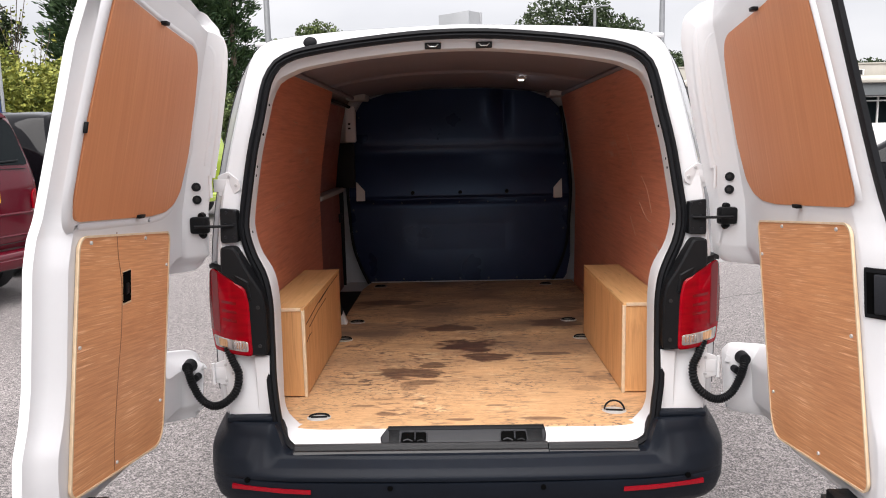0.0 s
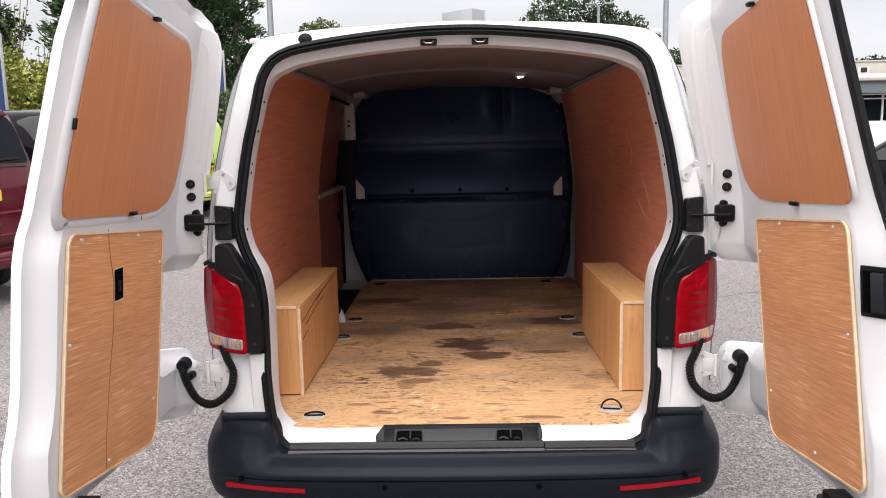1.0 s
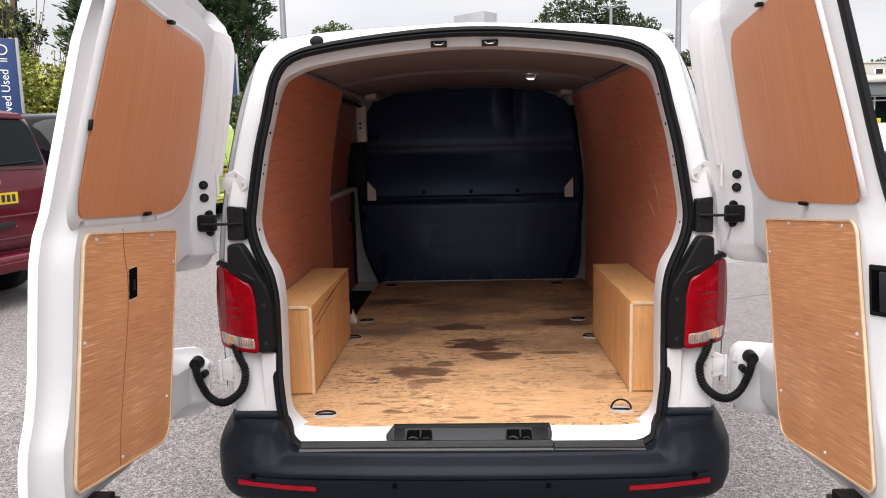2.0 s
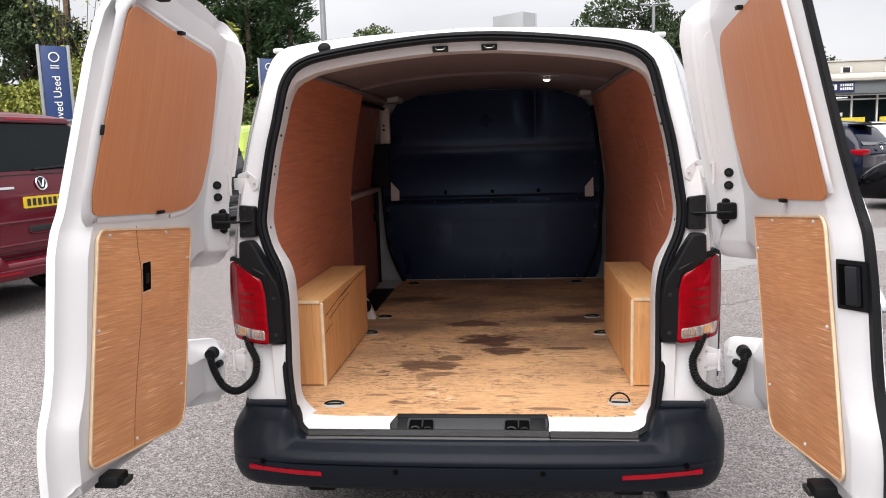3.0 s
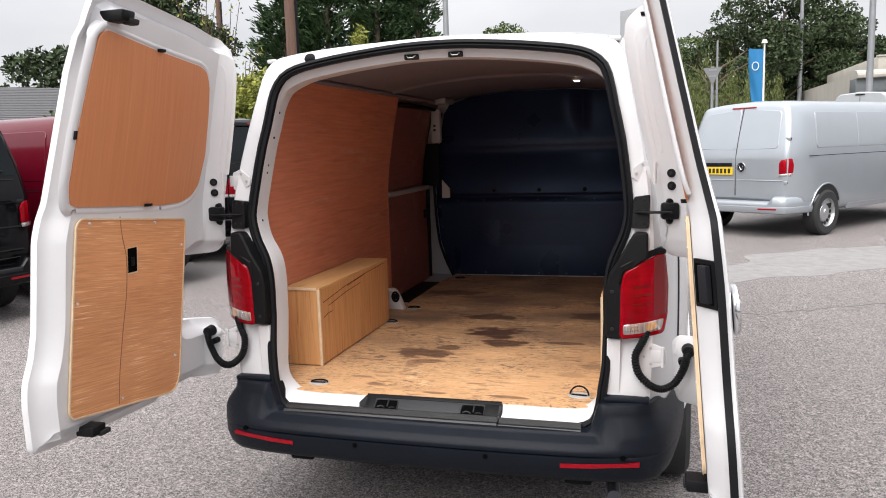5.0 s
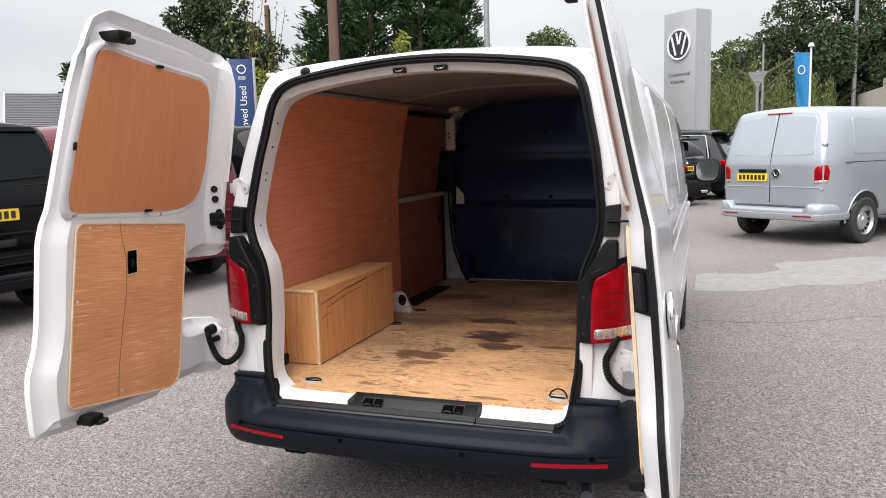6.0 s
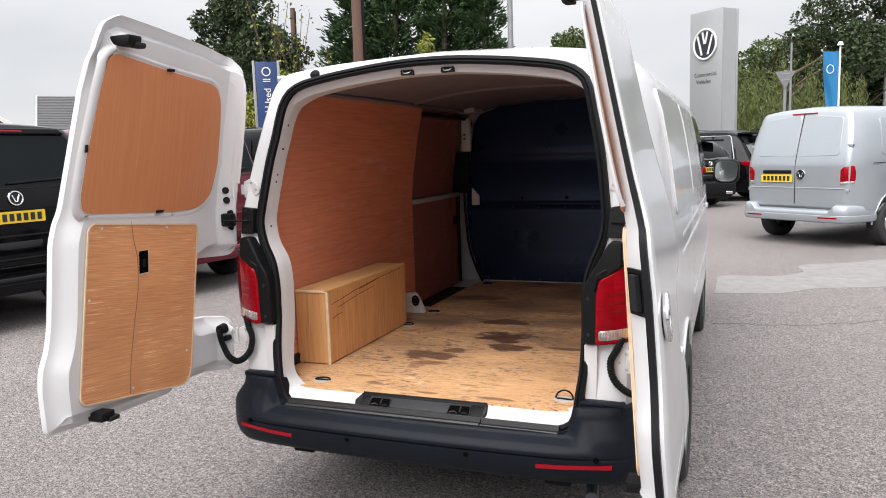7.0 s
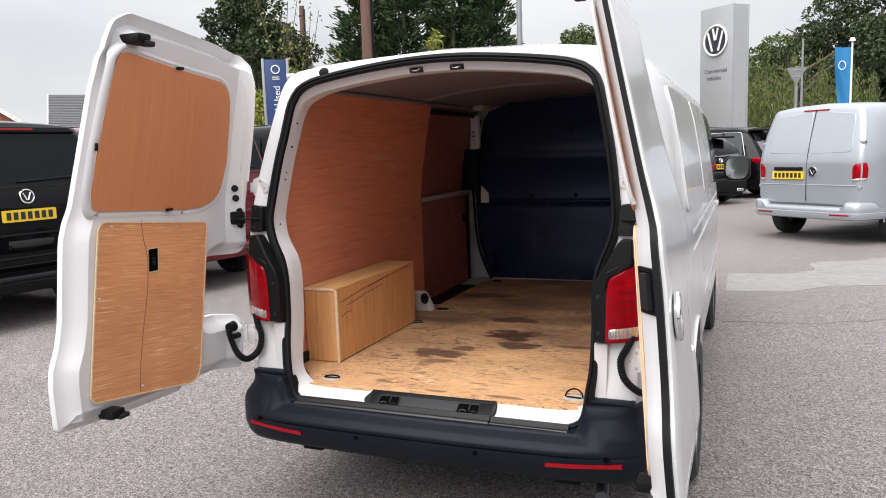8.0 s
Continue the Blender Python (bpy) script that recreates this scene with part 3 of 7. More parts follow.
rubbed = mat("rubbed_wood", (0.62, 0.40, 0.30), 0.7, var=0.3, scale=60)
for pts in (((1.30, 1.60), (1.22, 1.50), (1.25, 1.42)), ((0.98, 1.58), (0.93, 1.48), (0.99, 1.43)), ((0.82, 1.40), (0.74, 1.34), (0.70, 1.25)), ((0.90, 1.28), (0.80, 1.22), (0.72, 1.21)), ((1.10, 1.20), (0.98, 1.12)), ((0.62, 1.12), (0.56, 1.05))):
    lining_mark(1, pts, 0.0016, rubbed)
for pts in (((1.36, 1.42), (1.28, 1.44), (1.20, 1.43)), ((1.34, 1.36), (1.27, 1.35), (1.18, 1.37)), ((0.80, 1.30), (0.72, 1.29)), ((1.05, 1.66), (0.95, 1.665))):
    lining_mark(-1, pts, 0.0020, rubbed)
part("sliding_door_lining", wall_panel(-1, 1.84, 2.735, 0.030, 0.57, 1.235), side_door_ply, van, "plywood lining of the side door, dark board with shade in its colour")
part("sliding_door_window_lining", wall_panel(-1, 1.86, 2.70, 0.050, 1.27, 1.80), side_door_ply, van, "plywood lining over the side window, dark board with shade in its colour")
part("door_pillar", boxed(-0.86, -0.795, 1.823, 1.838, 0.57, 1.40, 0.003), liner_ply, van)
part("window_ledge", boxed(-0.88, -0.790, 1.86, 2.72, 1.236, 1.268, 0.008), grey_paint, van, "pale painted window ledge of the side door")
bm = boxed(-0.765, -0.695, 2.715, 2.765, 1.57, 1.815, 0.012)
pillar = part("pillar_top", bm, white_inner, van)
for z in (1.66, 1.69):
    part("slot", boxed(-0.745, -0.728, 2.711, 2.720, z, z + 0.012, 0.002), dark_gap, pillar)
# black panel set over the upper cab wall beside the bulkhead
part("black_panel", boxed(-0.86, -0.712, 2.72, 2.770, 1.262, 1.568, 0.010), black_plastic, van, "black panel between the side-door lining and the bulkhead")
part("door_edge_seal", boxed(-0.832, -0.800, 2.737, 2.752, 0.58, 1.26, 0.005), rubber, van)
part("window_top_seal", tube(bmesh.new(), catmull([(-0.792, 1.88, 1.70), (-0.768, 1.90, 1.80), (-0.755, 2.0, 1.822), (-0.755, 2.60, 1.822), (-0.742, 2.70, 1.812), (-0.71, 2.76, 1.80)], 5), 0.011, 8), rubber, van)
part("lock_block", boxed(-0.83, -0.800, 2.66, 2.70, 1.03, 1.09, 0.006), black_plastic, van)
# outer inner-skin that closes the bay
bm = loft(bmesh.new(), [[(x * 0.972, y, 1.15 + (z - 1.15) * 0.972) for x, z in full_loop] for y in (0.62, 2.94)])
part("inner_skin", bm, grey_paint, van)
bm = loft(bmesh.new(), [[(x * 0.965, y, 1.15 + (z - 1.15) * 0.965) for x, z in full_loop] for y in (2.93, 2.95)], True, True, True)
part("cab_wall", bm, white_inner, van, "pale painted body behind the bulkhead")
# roof lining, arched, with one cross bead
rings = []
for y in sorted([0.31 + 0.05 * i for i in range(53)] + [1.66 + 0.008 * i for i in range(-6, 7)]):
    b = 0.014 * math.exp(-((y - 1.66) / 0.016) ** 2)
    low = 0.030 if y < 0.35 else 0.0
    rings.append([(x, y, 1.935 - 0.068 * abs(x / 0.70) ** 2.4 - b - low) for x in [-0.72 + 0.06 * i for i in range(25)]])
bm = loft(bmesh.new(), rings, closed=False)
part("roof_lining", bm, roof_lining, van, "grey-brown board roof lining")
for s in (-1, 1):
    bm = bmesh.new()
    box(bm, s * 0.60, s * 0.73, 2.55, 2.78, 1.845, 1.885, 0.012)
    part("roof_bracket", bm, grey_paint, van)
    bm = tube(bmesh.new(), [(s * (0.695 - 0.01), 0.34 + 0.28 * i, 1.858) for i in range(9)], 0.012, 8)
    part("roof_edge_trim", bm, roof_lining, van)
bm = bmesh.new()
box(bm, 0.336, 0.392, 1.955, 1.995, 1.906, 1.922, 0.006)
lamp = part("bay_lamp", bm, white_plastic, van, "small lit lamp in the roof lining")
bm = bmesh.new()
box(bm, 0.350, 0.378, 1.966, 1.986, 1.901, 1.908, 0.003)
part("lens", bm, lamp_glow, lamp)

# floor board, cut away at the side-door step
poly = rounded([(-0.598, 0.072), (0.600, 0.072), (0.634, 0.11), (0.66, 0.2), (0.78, 0.32), (0.78, 2.80), (-0.62, 2.80), (-0.66, 2.55), (-0.66, 1.74), (-0.78, 1.72), (-0.78, 0.32), (-0.66, 0.2), (-0.632, 0.11)], 0.03, 4)
bm = bend(prism(bmesh.new(), poly, 0, 0.014), lambda a, b, d: Vector((a, b, FLOOR - 0.012 + d)))
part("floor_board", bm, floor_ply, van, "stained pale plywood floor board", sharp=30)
bm = bmesh.new()
box(bm, -0.72, 0.72, 0.07, 0.5, 0.48, 0.565, 0.0)
box(bm, -0.87, 0.87, 0.5, 2.95, 0.48, 0.565, 0.0)
part("floor_pan", bm, white_inner, van)
bm = bmesh.new()
box(bm, -0.86, -0.665, 1.845, 2.54, 0.568, 0.574, 0.0)
part("door_step", bm, black_plastic, van)
# pale trim at the step, with a black grommet
poly = rounded([(-0.76, FLOOR), (-0.622, FLOOR), (-0.640, 0.635), (-0.668, 0.700), (-0.690, 0.715), (-0.76, 0.705)], 0.012, 3)
bm = bend(prism(bmesh.new(), poly, 0, 0.05, chamfer=0.008), lambda a, b, d: Vector((a, 1.60 - d - 0.25 * (b - FLOOR) * 0.4, b)))
step = part("step_trim", bm, white_plastic, van, "white plastic trim with a black grommet at the step")
ring = [(-0.668 + 0.019 * math.cos(w), 1.538, 0.668 + 0.027 * math.sin(w)) for w in [2 * math.pi * i / 24 for i in range(24)]]
part("grommet", cyl(tube(bmesh.new(), ring, 0.007, 8, True, up=(0, 1, 0)), (-0.668, 1.56, 0.668), (-0.668, 1.537, 0.668), 0.019, 0.018, 20), rubber, step)
# sill between the seal and the floor board, with the latch plate and its two catches
bm = bmesh.new()
SILL = FLOOR + 0.008
poly = rounded([(-0.268, 0.058), (0.272, 0.058), (0.276, 0.026), (0.250, -0.02), (-0.270, -0.02), (-0.292, 0.026)], 0.006, 2)
bend(prism(bm, poly, 0, 0.014, chamfer=0.003), lambda a, b, d: Vector((a, b, SILL - 0.014 + d - 0.72 * max(0, 0.06 - b))))
plate = part("latch_plate", bm, sill_plastic, van, "black plastic sill plate with two door catches")
def on_plate(a, b, d):
    return Vector((a, b, SILL + d - 0.72 * max(0, 0.06 - b)))


for x0, x1 in ((-0.262, -0.226), (0.208, 0.262)):
    part("end_field", bend(box(bmesh.new(), x0, x1, 0.004, 0.044, 0.0, 0.002, 0.001), on_plate), black_plastic, plate)
part("rear_lip", bend(box(bmesh.new(), -0.266, 0.270, 0.045, 0.058, 0.0, 0.0025, 0.001), on_plate), black_plastic, plate)
for x, top_x in ((-0.176, -0.087), (0.164, 0.087)):
    mouth = rounded([(x - 0.046, 0.002), (x + 0.046, 0.002), (x + 0.043, 0.040), (x - 0.043, 0.040)], 0.010, 4)
    # flat black patch, with the pit's shade in its colour
    part("recess", bend(prism(bmesh.new(), mouth, 0.0, 0.001), on_plate), pit_black, plate)
    part("recess_rim", bend(sweep(bmesh.new(), [(a, b, 0.0012) for a, b in mouth], circle(0.0022, 6), True), on_plate), sill_plastic, plate)
    part("striker_pin", bend(cyl(bmesh.new(), (x + 0.004, 0.038, 0.001), (x + 0.004, 0.012, 0.002), 0.0034, seg=10), on_plate), sill_plastic, plate)
    part("pin_head", bend(cyl(bmesh.new(), (x + 0.004, 0.0375, 0.002), (x + 0.004, 0.0355, 0.003), 0.0036, 0.0026, seg=12), on_plate), sill_plastic, plate)
    part("catch", bend(tube(bmesh.new(), catmull([(x - 0.036, 0.010, 0.002), (x - 0.020, 0.014, 0.003), (x - 0.004, 0.008, 0.002)], 5), 0.0022, 8), on_plate), sill_plastic, plate)
    part("catch", bend(tube(bmesh.new(), catmull([(x + 0.012, 0.009, 0.002), (x + 0.026, 0.012, 0.003), (x + 0.036, 0.008, 0.002)], 5), 0.0022, 8), on_plate), black_plastic, plate)
    z = 1.886
    bm = boxed(top_x - 0.028, top_x + 0.028, 0.207, 0.25, z - 0.010, z + 0.010, 0.003)
    top = part("upper_catch", bm, dark_gap, van, "black door catch in the header")
    bm = tube(bmesh.new(), [(top_x - 0.018, 0.206, z + 0.004), (top_x - 0.010, 0.200, z - 0.004), (top_x + 0.010, 0.200, z - 0.004), (top_x + 0.018, 0.206, z + 0.004)], 0.002, 8)
    part("loop", bm, steel, top)
for x, z in ((-0.503, 1.902), (0.22, 1.939), (0.25, 1.938)):
    r = 0.026 if x < 0 else 0.010
    bm = bmesh.new()
    bmesh.ops.create_uvsphere(bm, u_segments=16, v_segments=8, radius=r, matrix=Matrix.Translation((x, rim_y(z) + 0.012, z)) @ Matrix.Diagonal((1, 0.5, 0.85, 1)))
    part("bump_stop", bm, rubber, van)

# bulkhead with pressed fields, bolts and brackets
bh = [(-0.64, 0.575), (-0.70, 0.70), (-0.745, 0.86), (-0.765, 1.10), (-0.768, 1.30), (-0.735, 1.60), (-0.705, 1.78), (-0.66, 1.85), (-0.50, 1.90), (-0.20, 1.925), (0.20, 1.925), (0.50, 1.90), (0.64, 1.85),
      (0.705, 1.78), (0.735, 1.60), (0.768, 1.30), (0.775, 1.10), (0.775, 0.75), (0.75, 0.62), (0.72, 0.575)]
bm = bmesh.new()
k = [bm.verts.new((x, z, 0)) for x, z in bh]
bm.faces.new(k)
cz = [0.60, 0.64, 0.70, 0.79, 0.805, 0.82, 0.9, 0.985, 1.0, 1.015, 1.05, 1.10, 1.155, 1.166, 1.177, 1.188, 1.2, 1.26, 1.32, 1.4, 1.46, 1.49, 1.51, 1.53, 1.55, 1.6, 1.7, 1.75, 1.8, 1.85]
cx = [-0.7, -0.6, -0.5, -0.4, -0.31, -0.295, -0.28, -0.15, 0, 0.15, 0.295, 0.31, 0.325, 0.34, 0.4, 0.5, 0.6, 0.7]
for c in cz:
    bmesh.ops.bisect_plane(bm, geom=bm.verts[:] + bm.edges[:] + bm.faces[:], plane_co=(0, c, 0), plane_no=(0, 1, 0))
for c in cx:
    bmesh.ops.bisect_plane(bm, geom=bm.verts[:] + bm.edges[:] + bm.faces[:], plane_co=(c, 0, 0), plane_no=(1, 0, 0))


def bulkhead_shape(x, z, d):
    y = 2.80
    if z > 1.19:
        y += 0.055 * min(1, (z - 1.19) / 0.31) ** 1.3
    if z > 1.50:
        y -= 0.016 * min(1, (z - 1.50) / 0.05)
    if z > 1.60:
        y += 0.02 * (z - 1.6) / 0.3
    if 1.16 < z < 1.183:
        y += 0.012
    if -0.30 < x < 0.33 and 0.80 < z < 1.005:
        y += 0.002
    if 0.305 < x < 0.33 and z > 1.68:
        y += 0.012
    return Vector((x, y + 0.012 * (x / 0.7) ** 2, z))


bulk = part("bulkhead", bend(bm, bulkhead_shape), navy_steel, van, "navy-black steel bulkhead with pressed fields", sharp=60)
for x in (-0.323, 0.009, 0.333):
    bm = bmesh.new()
    cyl(bm, (x, 2.835, 1.215), (x, 2.795, 1.215), 0.017, 0.013, 14)
    bmesh.ops.create_icosphere(bm, subdivisions=2, radius=0.013, matrix=Matrix.Translation((x, 2.794, 1.215)) @ Matrix.Diagonal((1, 0.5, 1, 1)))
    part("bolt", bm, black_plastic, bulk)
for x in [-0.60 + 0.2 * i for i in range(7)]:
    bm = bmesh.new()
    cyl(bm, (x, 2.815, 0.605), (x, 2.792, 0.605), 0.008, 0.006, 10)
    part("screw", bm, dull_steel, bulk)
    bm = bmesh.new()
    cyl(bm, (x, 2.825, 1.145), (x, 2.794, 1.145), 0.006, 0.005, 10)
    part("screw", bm, dull_steel, bulk)
for s in (-1, 1):
    for z in (0.95, 1.1, 1.4, 1.6, 1.74):
        x = s * (np.interp(z, [0.86, 1.1, 1.3, 1.6, 1.78], [0.74, 0.765, 0.768, 0.735, 0.705]) - 0.022)
        v = bulkhead_shape(x, z, 0)
        bm = bmesh.new()
        cyl(bm, (x, v.y + 0.01, z), (x, v.y - 0.008, z), 0.008, 0.006, 10)
        part("screw", bm, dull_steel, bulk)
    poly = [(s * 0.715, 1.165), (s * 0.655, 1.165), (s * 0.655, 1.235), (s * 0.712, 1.30)]
    bm = bend(prism(bmesh.new(), rounded(poly, 0.006, 2), 0, 0.012), lambda a, b, d: Vector((a, 2.782 + d, b)))
    part("bracket", bm, white_plastic, bulk, "pale bracket")
    bm = tube(bmesh.new(), catmull([(s * a, 2.785, z) for a, z in ((0.645, 0.58), (0.70, 0.70), (0.748, 0.86), (0.768, 1.10), (0.772, 1.30), (0.738, 1.60), (0.705, 1.79))], 5), 0.010, 8, up=(0, 1, 0))
    part("edge_seal", bm, rubber, bulk)
bm = boxed(-0.63, 0.74, 2.775, 2.79, 0.578, 0.592, 0.003)
part("foot_strip", bm, white_plastic, bulk)


# ---- wheel-arch boxes and lashing rings ----
def arch_box(s, y0, y1):
    t = thing("wheel_arch_box", "pale plywood box over the wheel arch, on the van floor", "box", "wheel arch boxes")
    xi, xo, z0, z1 = 0.61, 0.785, FLOOR + 0.002, 0.942
    a, b = sorted((s * xi, s * xo))
    part("top_panel", boxed(a, b, y0, y1, z1 - 0.012, z1, 0.0015, 1), box_top_ply, t)
    part("end_panel", boxed(a + 0.001, b - 0.001, y0 + 0.001, y0 + 0.012, z0 + 0.005, z1 - 0.0125, 0.001, 1), box_ply, t)
    part("end_panel", boxed(a + 0.001, b - 0.001, y1 - 0.012, y1 - 0.001, z0, z1 - 0.0125, 0.001, 1), box_ply, t)
    c, d = sorted((s * (xi + 0.0), s * (xi + 0.012)))
    part("side_panel", boxed(c, d, y0 + 0.0125, y1 - 0.0125, z0 + 0.006, z1 - 0.0125, 0.001, 1), box_ply, t)
    c, d = sorted((s * (xi - 0.002), s * (xi + 0.011)))
    part("edge_strip", boxed(c, d, y0 - 0.003, y0 + 0.0115, z0, z1 - 0.010, 0.002, 1), ply_edge, t, "pale raw plywood edge")
    c, d = sorted((s * (xi + 0.012), s * xo))
    part("edge_strip", boxed(c, d, y0 - 0.003, y0 + 0.001, z1 - 0.012, z1 + 0.001, 0.001, 1), ply_edge, t, "pale raw plywood edge")
    return t


left_box = arch_box(-1, 0.385, 1.27)
arch_box(1, 0.385, 1.27)
# long scratches on the inner side of one box
for y0, y1, z0, z1 in ((0.42, 0.92, 0.870, 0.915), (0.48, 0.86, 0.845, 0.88), (0.70, 1.20, 0.895, 0.925), (0.42, 0.52, 0.80, 0.812)):
    bm = sweep(bmesh.new(), [(-0.6095, y0, z0), (-0.6095, (y0 + y1) / 2, (z0 + z1) / 2 + 0.006), (-0.6095, y1, z1)], [(-0.0010, -0.001), (0.0010, -0.001), (0.0010, 0.001), (-0.0010, 0.001)])
    part("scratch", bm, dark_gap, left_box)


pale_cup = mat("pale_cup", (0.40, 0.36, 0.31), 0.6, var=0.2, scale=40)


def lashing_ring(x, y, turn, up, cup):
    t = thing("lashing_ring", "black steel lashing ring in a pale floor recess", "lashing ring", "floor lashing rings", pose(x, y, FLOOR + 0.002, 0, 0, turn))
    bm = bmesh.new()
    rings = [[(r * math.cos(w) * 1.25, r * math.sin(w), h) for w in [2 * math.pi * i / 28 for i in range(28)]] for r, h in ((0.0345, 0.0), (0.0345, 0.002), (0.0325, 0.002), (0.031, 0.0005))]
    part("rim", loft(bm, rings, True), zinc, t)
    bm = bmesh.new()
    rings = [[(r * math.cos(w) * 1.25, r * math.sin(w), h) for w in [2 * math.pi * i / 28 for i in range(28)]] for r, h in ((0.0315, 0.0012), (0.014, 0.0018))]
    part("recess", loft(bm, rings, True, False, True), cup, t)
    bm = tube(bmesh.new(), [(0.035 * math.cos(math.pi * i / 16), (0.012 if up > 0.01 else 0.022) * math.sin(math.pi * i / 16), 0.004 + 1.5 * up * math.sin(math.pi * i / 16)) for i in range(17)], 0.0036, 8)
    part("ring", bm, black_plastic, t)
    bm = boxed(-0.03, 0.03, -0.008, 0.004, 0.002, 0.006, 0.002)
    part("hinge_bar", bm, black_plastic, t)


for x, y, a, u in ((-0.525, 0.165, 4, 0.002), (0.541, 0.196, -6, 0.02), (-0.592, 1.235, 10, 0.004), (0.592, 1.215, -5, 0.004), (-0.575, 1.604, 10, 0.002), (0.582, 1.585, 0, 0.002), (-0.55, 2.62, 0, 0.002), (0.58, 2.62, 0, 0.002)):
    lashing_ring(x, y, a, u, zinc if y < 1 else pale_cup)

# ---- rear corners: lights, trims, hinges, straps, hoses ----
for s in (-1, 1):
    # black trim between the light and the seal
    poly = [(0.652, 0.872), (0.712, 0.872), (0.722, 1.06), (0.755, 1.125), (0.792, 1.15), (0.792, 1.235), (0.748, 1.235), (0.730, 1.205), (0.700, 1.15), (0.660, 1.085), (0.650, 1.03), (0.650, 0.95)]
    bm = bend(prism(bmesh.new(), [(s * a, b) for a, b in rounded(poly, 0.012, 3)], -0.06, 0.030, chamfer=0.006), lambda a, b, d: Vector((a, 0.014 + rim_y(b) - d, b)))
    trim = part("light_trim", bm, black_plastic, van, "black plastic trim beside the tail light")
    for z in (0.905, 1.035):
        bm = bmesh.new()
        cyl(bm, (s * 0.674, -0.013, z), (s * 0.674, -0.020, z), 0.007, 0.006, 12)
        part("screw", bm, dark_gap, trim)
    # tail light: red body with a clear lower band
    tl = [(0.699, 0.870), (0.846, 0.882), (0.858, 0.945), (0.860, 1.05), (0.850, 1.150), (0.832, 1.161), (0.757, 1.129), (0.713, 1.100), (0.703, 1.05)]
    lo = [(0.711, 0.886), (0.838, 0.897), (0.846, 0.935), (0.800, 0.930), (0.711, 0.9215)]

    def wrap(a, b, d):
        t = (abs(a) - 0.70) / 0.16
        return Vector((a, 0.012 + 0.075 * max(0, t) ** 2.4 - d * (1 - 0.3 * t), b))
    bm = bend(prism(bmesh.new(), [(s * a, b) for a, b in rounded(tl, 0.014, 3)], -0.05, 0.036, cuts_a=[s * c for c in (0.74, 0.77, 0.80, 0.82, 0.84)], chamfer=0.006), wrap)
    light = part("tail_light", bm, red_lens, van, "red tail light with a clear lower band", sharp=45)
    bm = bend(prism(bmesh.new(), [(s * a, b) for a, b in rounded(lo, 0.008, 2)], 0.02, 0.0372, cuts_a=[s * c for c in (0.74, 0.77, 0.80, 0.82)], chamfer=0.001), wrap)
    part("clear_lens", bm, clear_lens, light, sharp=45)
    dk = [(0.812, 0.946), (0.855, 0.951), (0.858, 1.05), (0.848, 1.146), (0.831, 1.156), (0.812, 1.148)]
    part("outer_lens", bend(prism(bmesh.new(), [(s * a, b) for a, b in rounded(dk, 0.005, 2)], 0.03, 0.0372, cuts_a=[s * c for c in (0.82, 0.84)]), wrap), dark_lens, light, sharp=45)
    part("amber_lens", bend(prism(bmesh.new(), [(s * a, b) for a, b in rounded([(0.786, 0.899), (0.820, 0.902), (0.822, 0.928), (0.786, 0.925)], 0.004, 2)], 0.03, 0.0382, cuts_a=[s * 0.80]), wrap), amber_lens, light)
    for z in (0.985, 1.015, 1.045):
        bm = bend(prism(bmesh.new(), [(s * a, b) for a, b in rounded([(0.745, z), (0.80, z + 0.004), (0.80, z + 0.013), (0.745, z + 0.009)], 0.003, 2)], 0.03, 0.0368, cuts_a=[s * 0.77]), wrap)
        part("light_bar", bm, dark_lens, light)
    cap = [(0.694, 1.060), (0.703, 1.062), (0.711, 1.1015), (0.756, 1.131), (0.831, 1.163), (0.850, 1.156), (0.851, 1.170), (0.832, 1.180), (0.800, 1.174), (0.750, 1.150), (0.700, 1.122)]
    part("light_cap", bend(prism(bmesh.new(), [(s * a, b) for a, b in rounded(cap, 0.003, 2)], -0.05, 0.034, cuts_a=[s * c for c in (0.74, 0.77, 0.80, 0.82, 0.84)], chamfer=0.004), wrap), black_plastic, light, "black plastic cap over the light")
    for q in (0.722, 0.731, 0.740, 0.749, 0.758):
        part("lens_rib", bend(box(bmesh.new(), s * q - 0.0025, s * q + 0.0025, 0.898, 0.917 + 0.06 * (q - 0.70), 0.0355, 0.0386, 0.001, 1), wrap), chrome, light)
    # check-strap plate on the body
    bm = bend(prism(bmesh.new(), [(s * a, b) for a, b in rounded([(0.736, 1.248), (0.793, 1.248), (0.798, 1.360), (0.744, 1.352)], 0.006, 2)], -0.04, 0.016, chamfer=0.002), lambda a, b, d: Vector((a, 0.014 + rim_y(b) - d, b)))
    strap = part("strap_plate", bm, black_plastic, van, "black check-strap plate")
    for dx in (-0.02, 0.02):
        for z in (1.265, 1.305, 1.345):
            bm = bmesh.new()
            cyl(bm, (s * (0.763 + dx * 0.7), rim_y(z), z), (s * (0.763 + dx * 0.7), rim_y(z) - 0.005, z), 0.006, 0.005, 8)
            part("rivet", bm, sill_plastic, strap)
    bm = tube(bmesh.new(), [(s * 0.752, 0.022, 1.303), (s * 0.80, 0.004, 1.303), (s * 0.868, -0.012, 1.305)], 0.0045, 8)
    part("strap_rod", bm, black_plastic, strap)
